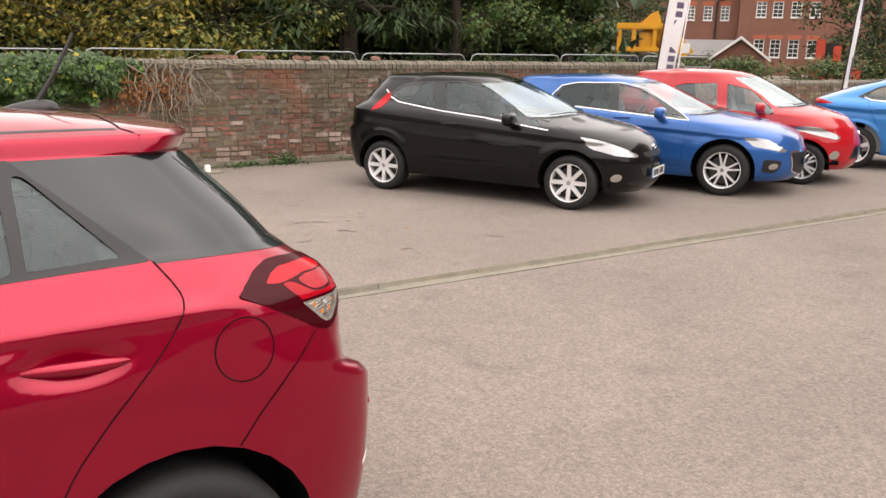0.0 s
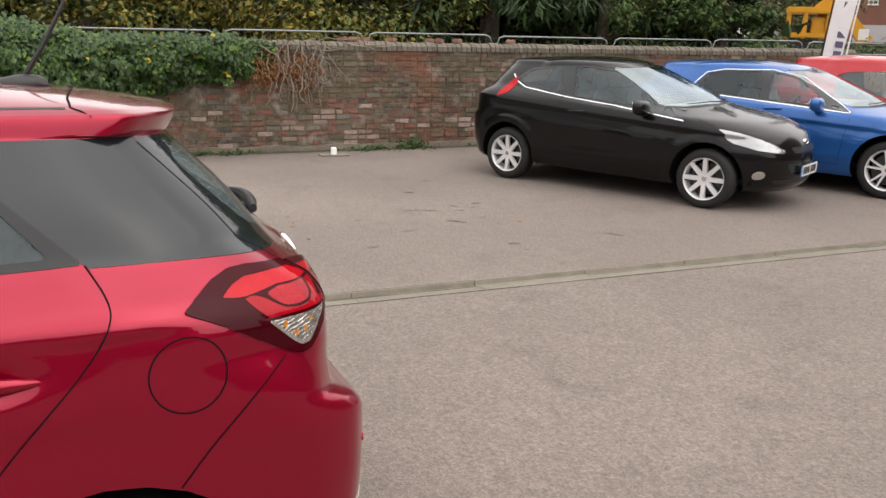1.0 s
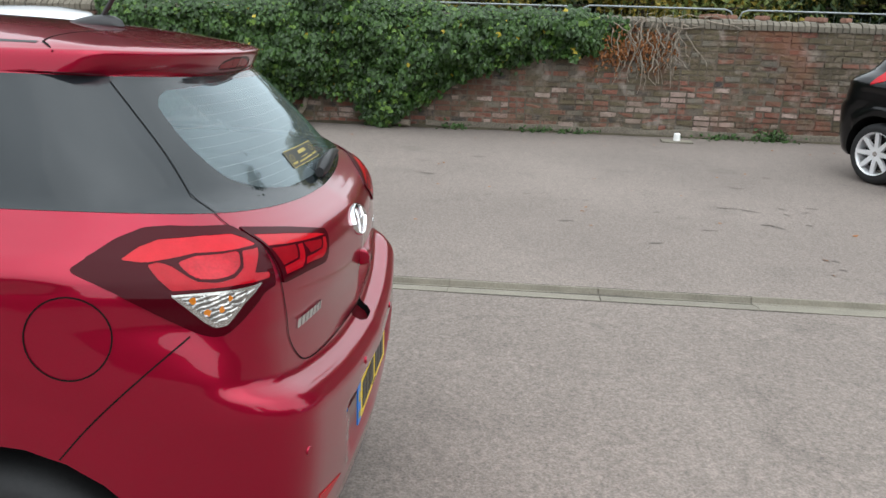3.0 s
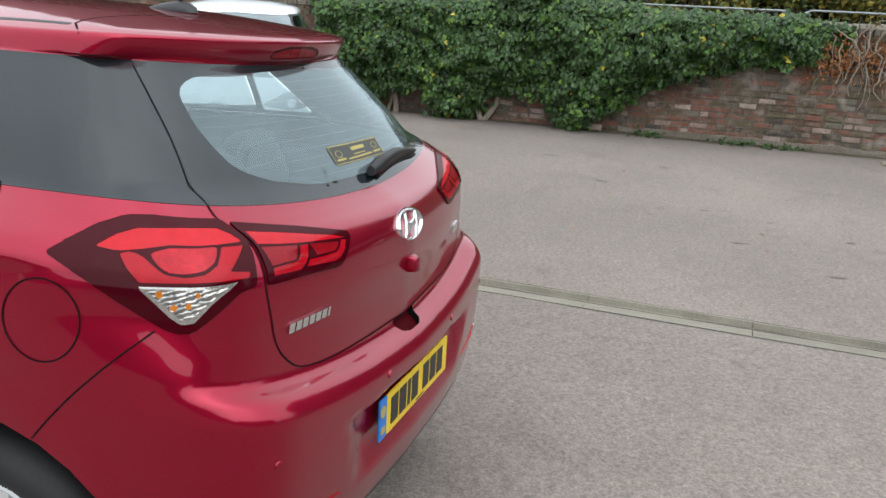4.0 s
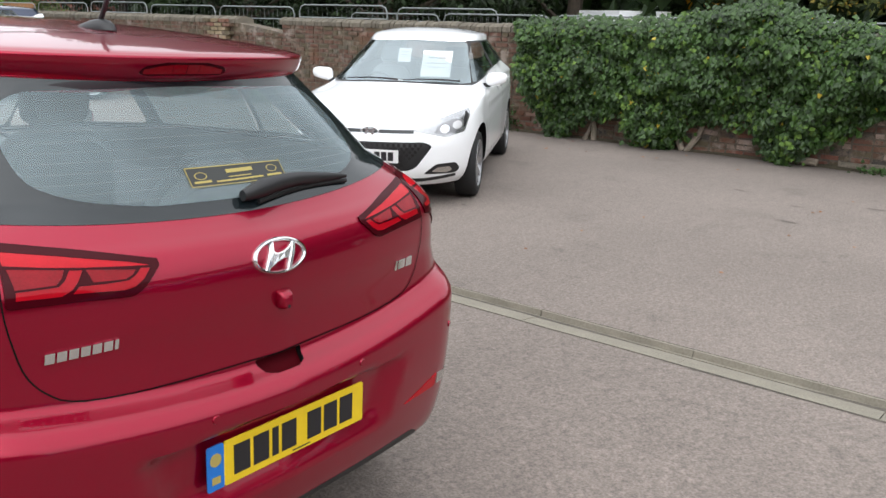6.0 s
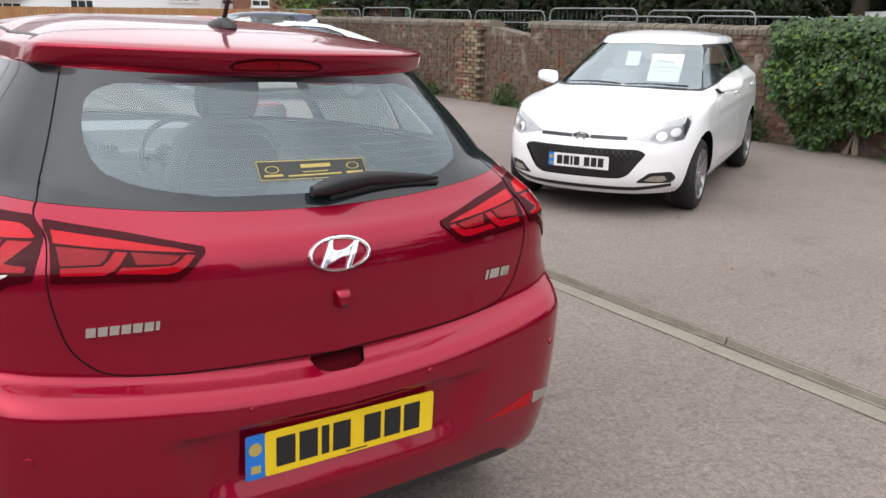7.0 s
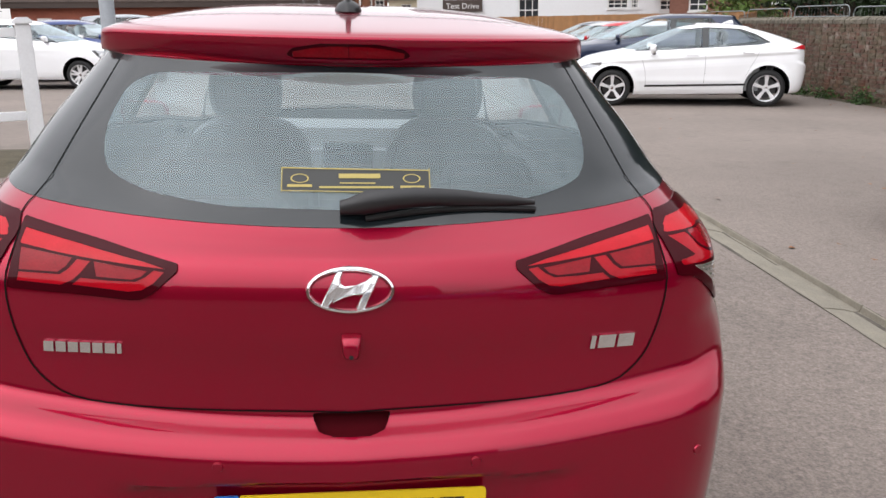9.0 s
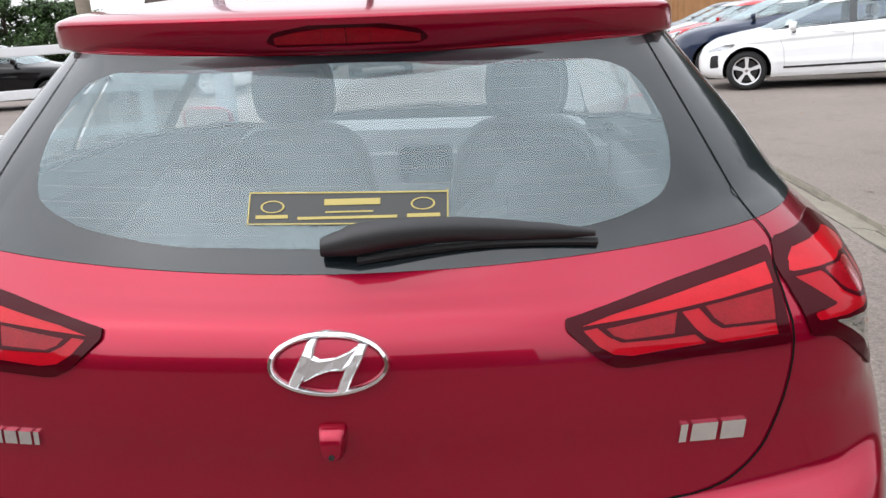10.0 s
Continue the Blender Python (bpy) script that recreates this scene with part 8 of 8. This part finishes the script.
def feather(label, x, y, w, rz, marks, side_mat, lean):
    root = thing("feather_flag", label, "flag", pose(x, y, 0, 0, lean, rz), "feather flags")
    bm = bmesh.new()
    tube(bm, [(-w / 2 - 0.02, 0, 0), (-w / 2 - 0.02, 0, 2.4), (-w / 2 + 0.02, 0, 3.4), (w / 4, 0, 3.9)], 0.016, 8, taper=0.008)
    part("flag_pole", bm, BLACK, root)
    bm = bmesh.new()
    cols = []
    for k in range(15):
        z = 0.75 + k * 0.2
        sway = 0.03 * math.sin(k * 0.7)
        wide = w * min(1.0, 0.72 + 0.02 * k)
        cols.append([bm.verts.new((-w / 2 + wide * j / 4, sway * j / 4 + d, z)) for d in (0.0, 0.006) for j in range(5)])
    for u, v in zip(cols, cols[1:]):
        for j in range(4):
            bm.faces.new((u[j], u[j + 1], v[j + 1], v[j]))
            bm.faces.new((u[5 + j], v[5 + j], v[6 + j], u[6 + j]))
    part("flag_cloth", bm, FLAG, root)
    for k in range(marks):
        z = 1.45 + k * 0.155
        part("print_bar", boxed(-w * 0.1, w * 0.22, -0.012, -0.006, z, z + 0.1), FLAGINK, root, smooth=False)
    part("flag_edge", boxed(w / 2 - 0.03, w / 2 - 0.005, -0.008, 0.012, 1.3, 3.4), side_mat, root, smooth=False)
    part("flag_base", boxed(-0.25, 0.25, -0.25, 0.25, 0, 0.05, bevel=0.02), BLACK, root)


feather("white feather flag with purple-grey bars", 8.24, -10.59, 0.37, 224, 9, FLAG, 5.5)
feather("narrow white feather flag seen nearly edge on", 7.45, -14.98, 0.09, 214, 0, FLAGINK, 3.5)

# bushes below the brick building
for k, (az, d, h, sp) in enumerate(((136.9, 33, 1.45, 1.3), (138.4, 34, 1.4, 1.2), (140.2, 33, 1.5, 1.4), (141.7, 34, 1.5, 1.0), (146.5, 30, 1.5, 1.4))):
    p = facing(E0, az, d).translation
    tree("bush", "rounded green bush beyond the wall", p.x, p.y, h, sp, CYPRESS, 60 + k, "round", 2600, 0.11, 0.02, (OLIVE, 0.4))
for k, (az, d, h, sp) in enumerate(((148.9, 45, 8.0, 3.2), (151.5, 40, 8, 3.5), (134.6, 62, 7, 3.0), (133.0, 66, 7, 3.0))):
    p = facing(E0, az, d).translation
    tree("dark_tree", "dark tree beside the brick building", p.x, p.y, h, sp, DARKFIR, 70 + k, "round", 7000, 0.2, 0.05, (OLIVE, 0.4))

# white rendered building with a sign
wins = [(-1.7, -0.55, 1.5, 2.72), (3.1, 4.2, 2.12, 2.62), (4.35, 4.75, 2.12, 2.62), (5.85, 7.05, 2.0, 2.55), (-5.2, -3.9, 1.2, 1.95)]
house("white_building", "white rendered two-storey building with a brown sign", facing(E8, 12, 48), -7.3, 8.6, 6.0, 9, wins, RENDER, SLATE, bars=(2, 1))
sign = thing("sign_board", "dark brown sign board reading Test Drive", "sign", facing(E8, 12, 47.9))
part("board", boxed(-5.85, -3.65, -0.06, 0.0, 2.08, 2.70, bevel=0.01), SIGNBROWN, sign, smooth=False)
cu = bpy.data.curves.new("sign_text", "FONT")
cu.body, cu.size, cu.extrude, cu.align_x, cu.align_y = "Test Drive", 0.42, 0.004, "CENTER", "CENTER"
cu.materials.append(WHITEFRAME)
tx = new("sign_text", cu)
tx.parent = sign
tx.matrix_parent_inverse = Matrix.Identity(4)
tx.matrix_basis = pose(-4.75, -0.07, 2.36, 90)
dish = thing("satellite_dish", "grey satellite dish on a white wall", "dish", facing(E8, 12, 47.7))
bm = bmesh.new()
lathe(bm, [(0.0, 0.02), (-0.03, 0.15), (-0.09, 0.27)], 18, "y", (5.6, 0, 2.95))
tube(bm, [(5.6, 0.3, 2.95), (5.6, -0.15, 2.95)], 0.02, 6)
part("dish", bm, SLATE, dish)

# brick range across the yard
YARDBRICK = material("orange-red brick", (0.31, 0.098, 0.062), 0.9, var=0.2, scale=0.8, fine=9)
PINKBOARD = material("faded pinkish-brown boarding", (0.27, 0.165, 0.135), 0.85, var=0.12, scale=1.2, fine=15)
RUSTPOST = material("rust-brown stained timber", (0.15, 0.058, 0.028), 0.8, var=0.3, scale=3, fine=30)
PALEBLUE = material("pale blue sign panel", (0.20, 0.42, 0.66), 0.5, var=0.08)
wins = [(-6.6, -5.2, 0.9, 1.75), (-3.0, -1.8, 0.8, 1.6)]
yard_at = facing(E9, -9.5, 43, GZ)
yard_range = house("yard_building", "long low red brick building with a deep brown tiled roof", yard_at, -9.5, 5.9, 2.3, 8, wins, YARDBRICK, ROOFTILE, 3.8, bars=(1, 0))
part("fascia", boxed(-9.8, 6.2, -0.36, -0.30, 2.14, 2.34), SIGNBROWN, yard_range, smooth=False)
part("timber_pier", boxed(5.95, 6.35, -0.3, 0.1, -0.3, 5.2, bevel=0.02), RUSTPOST, yard_range, smooth=False)
part("timber_pier", boxed(6.55, 6.95, -0.3, 0.1, -0.3, 5.2, bevel=0.02), RUSTPOST, yard_range, smooth=False)
part("downpipe", boxed(6.40, 6.50, -0.2, -0.1, 0.6, 5.0, bevel=0.02), WHITEFRAME, yard_range, smooth=False)
part("notice_board", boxed(-8.4, -7.8, -0.06, 0.0, 1.1, 1.7), WHITEFRAME, yard_range, smooth=False)
store = thing("flat_store", "low pinkish-brown boarded store with a flat felt roof", "shed", yard_at)
part("store_wall", boxed(0.45, 5.2, -2.2, -0.5, -0.3, 1.66), PINKBOARD, store, smooth=False)
part("store_roof", boxed(0.3, 5.35, -2.35, -0.45, 1.66, 1.82, bevel=0.01), SLATE, store, smooth=False)
part("sign_panel", boxed(2.7, 4.6, -2.24, -2.204, 0.75, 1.30), PALEBLUE, store, smooth=False)
part("sign_heading", boxed(2.7, 4.6, -2.24, -2.204, 1.31, 1.58), WHITEFRAME, store, smooth=False)
part("store_window", boxed(0.55, 1.3, -2.23, -2.204, 0.9, 1.5), DARKPANE, store, smooth=False)
low_wall = thing("garden_wall", "low brown garden wall before the brick building", "wall", yard_at)
part("low_wall", boxed(-4.5, 0.3, -3.0, -2.7, -0.3, 1.15, bevel=0.01), CLOSING, low_wall, smooth=False)
board = thing("post_sign", "white notice board on two grey steel posts", "sign", facing(E9, -9.5, 36, GZ))
part("board", boxed(2.05, 3.85, -0.03, 0.03, 2.28, 3.2, bevel=0.01), WHITEFRAME, board, smooth=False)
for k in range(3):
    part("text_bar", boxed(2.25, 3.65, -0.036, -0.0305, 2.42 + 0.22 * k, 2.52 + 0.22 * k), FAINTINK, board, smooth=False)
for x in (3.1, 3.72):
    bm = bmesh.new()
    tube(bm, [(x, 0.06, -0.2), (x, 0.06, 3.2)], 0.05, 8)
    part("sign_post", bm, SLATE, board)
house("brick_house", "small red brick house with white windows", facing(E8, 0.4, 61), -1.1, 0.95, 3.5, 6, [(-0.75, -0.1, 1.7, 3.1), (0.1, 0.75, 1.7, 3.1)], FARBRICK, ROOFTILE, 2.2)
house("cream_house", "small cream rendered house with a slate roof", facing(E8, 2.35, 60), -1.0, 1.05, 3.0, 6, [(-0.15, 0.55, 1.55, 2.75)], CREAM, SLATE, 2.0)
house("rear_house", "red brick house showing between dark trees", facing(E8, 28, 44), -6.5, 6.0, 7.0, 7, [(-5.6, -4.7, 1.9, 3.2), (-2.0, -1.1, 2.2, 3.5), (1.0, 1.9, 2.0, 3.3), (3.6, 4.5, 2.0, 3.3)], FARBRICK, ROOFTILE, 2.5)

# timber fence beyond the wall's end
tf = thing("timber_fence", "orange-brown close-boarded timber fence", "fence")
bm = bmesh.new()
for (x0, y0, zt), (x1, y1, z2) in zip(((8.85, 18.9, 1.6), (12.6, 26.2, 1.75), (8.0, 38.5, 1.75)), ((12.6, 26.2, 1.75), (8.0, 38.5, 1.75), (-1.0, 42.0, 1.7))):
    ln = math.hypot(x1 - x0, y1 - y0)
    a = math.degrees(math.atan2(y1 - y0, x1 - x0))
    for k in range(int(ln / 0.16)):
        t = k * 0.16
        h = zt + (z2 - zt) * t / ln + rng.uniform(-0.01, 0.01)
        box(bm, 0, 0.15, -0.011, 0.011, 0, h, m=pose(x0 + (x1 - x0) * t / ln, y0 + (y1 - y0) * t / ln, 0.0, 0, 0, a))
tagged(part("boarding", bm, TIMBER, tf, smooth=False), kind="stuff")

# ---- white post and rail fence ----
PICKET = material("white gloss fence paint", (0.74, 0.75, 0.76), 0.45, var=0.06, scale=4, fine=40)
rail_fence = thing("rail_fence", "white painted post and rail fence", "fence")
p0, dirn = Vector((-3.68, 8.1, 0.20)), Vector((-0.90, -0.44, 0)).normalized()
ang = math.degrees(math.atan2(dirn.y, dirn.x))
for k in range(4):
    p = p0 + dirn * 1.95 * k
    m = pose(p.x, p.y, p.z, 0, 0, ang)
    bm = boxed(-0.075, 0.075, -0.075, 0.075, -0.02, 1.38, bevel=0.012, m=m)
    part("post", bm, PICKET, rail_fence)
    bm = bmesh.new()
    prism(bm, [(-0.095, 1.38), (0.095, 1.38), (0.095, 1.41), (0.05, 1.445), (-0.05, 1.445), (-0.095, 1.41)], -0.095, 0.095, "y", m)
    part("post_cap", bm, PICKET, rail_fence, smooth=False)
    if k < 3:
        for z in (0.40, 0.85, 1.29):
            bm = boxed(0.07, 1.88, -0.11, -0.07, z - 0.05, z + 0.05, bevel=0.008, m=m)
            part("rail", bm, PICKET, rail_fence)

lamp = thing("street_lamp", "grey steel lamp post in the yard", "lamp post", pose(-2.75, 8.0, 0.185))
bm = bmesh.new()
lathe(bm, [(0, 0.11), (0.9, 0.11), (0.95, 0.08), (5.6, 0.05), (5.62, 0.001)], 18, "z")
part("pole", bm, material("grey steel paint", (0.26, 0.28, 0.30), 0.5, 0.2, var=0.1), lamp)
part("lantern", boxed(-0.15, 0.6, -0.1, 0.1, 5.55, 5.7, bevel=0.04), STEEL, lamp)
wood_pole = thing("timber_pole", "pale grey wooden telegraph pole", "pole", pose(-5.3, 10.3, 0.2))
bm = bmesh.new()
lathe(bm, [(0, 0.1), (7, 0.075), (7.01, 0.001)], 14, "z")
part("pole", bm, DEADWOOD, wood_pole)

# soil bed by the fence
bm = bmesh.new()
pts = [(-4.6, 8.3), (-3.25, 8.3), (-3.0, 7.4), (-3.4, 6.4), (-5.8, 5.6), (-6.4, 7.3)]
c = bm.verts.new((-4.4, 7.3, 0.32))
vs = [bm.verts.new((x, y, ground_z(x) + 0.006)) for x, y in pts]
for k in range(len(vs)):
    bm.faces.new((vs[k], vs[(k + 1) % len(vs)], c))
bmesh.ops.subdivide_edges(bm, edges=bm.edges, cuts=4, use_grid_fill=True)
for v in bm.verts:
    v.co.z += 0.03 * noise.noise(v.co * 3) * (v.co.z > ground_z(v.co.x) + 0.02)
bmesh.ops.recalc_face_normals(bm, faces=bm.faces)
tagged(new("soil_bed", mesh_of("soil_bed", bm, SOIL)), "low bed of brown soil under a white fence", "soil", kind="structure")

# ---- unseen plain walls added behind the camera to close the yard and darken reflections ----
for nm, a in (("wall_south", (-16, 4.5, -17, -16.5, -0.2, 7.0)), ("wall_west", (-16.5, -16, -17, 13, -0.2, 3.8))):
    ob = new(nm, mesh_of(nm, boxed(*a), CLOSING, False))
    tagged(ob, "unseen plain brown wall added to close the yard", "wall", kind="structure")

# ---- loose pieces of the wall, one by one ----
unit = {}
for p, half, mat, header in loose:
    key = (mat.name, header, rng.randrange(5))
    if key not in unit:
        bm = boxed(-1, 1, -1, 1, -1, 1, bevel=0.0)
        for v in bm.verts:
            v.co = Vector((v.co.x + rng.uniform(-0.3, 0.5), v.co.y * (1 - rng.uniform(-0.02, 0.13)), v.co.z * (1 - rng.uniform(-0.10, 0.32))))
        unit[key] = mesh_of("brick", bm, mat, False)
    ob = new("brick", unit[key])
    ob.parent = wall
    ob.matrix_world = pose(*p, rng.uniform(-1.2, 1.2), rng.uniform(-1, 1), rng.uniform(-1.5, 1.5)) @ Matrix.Diagonal((*half, 1))
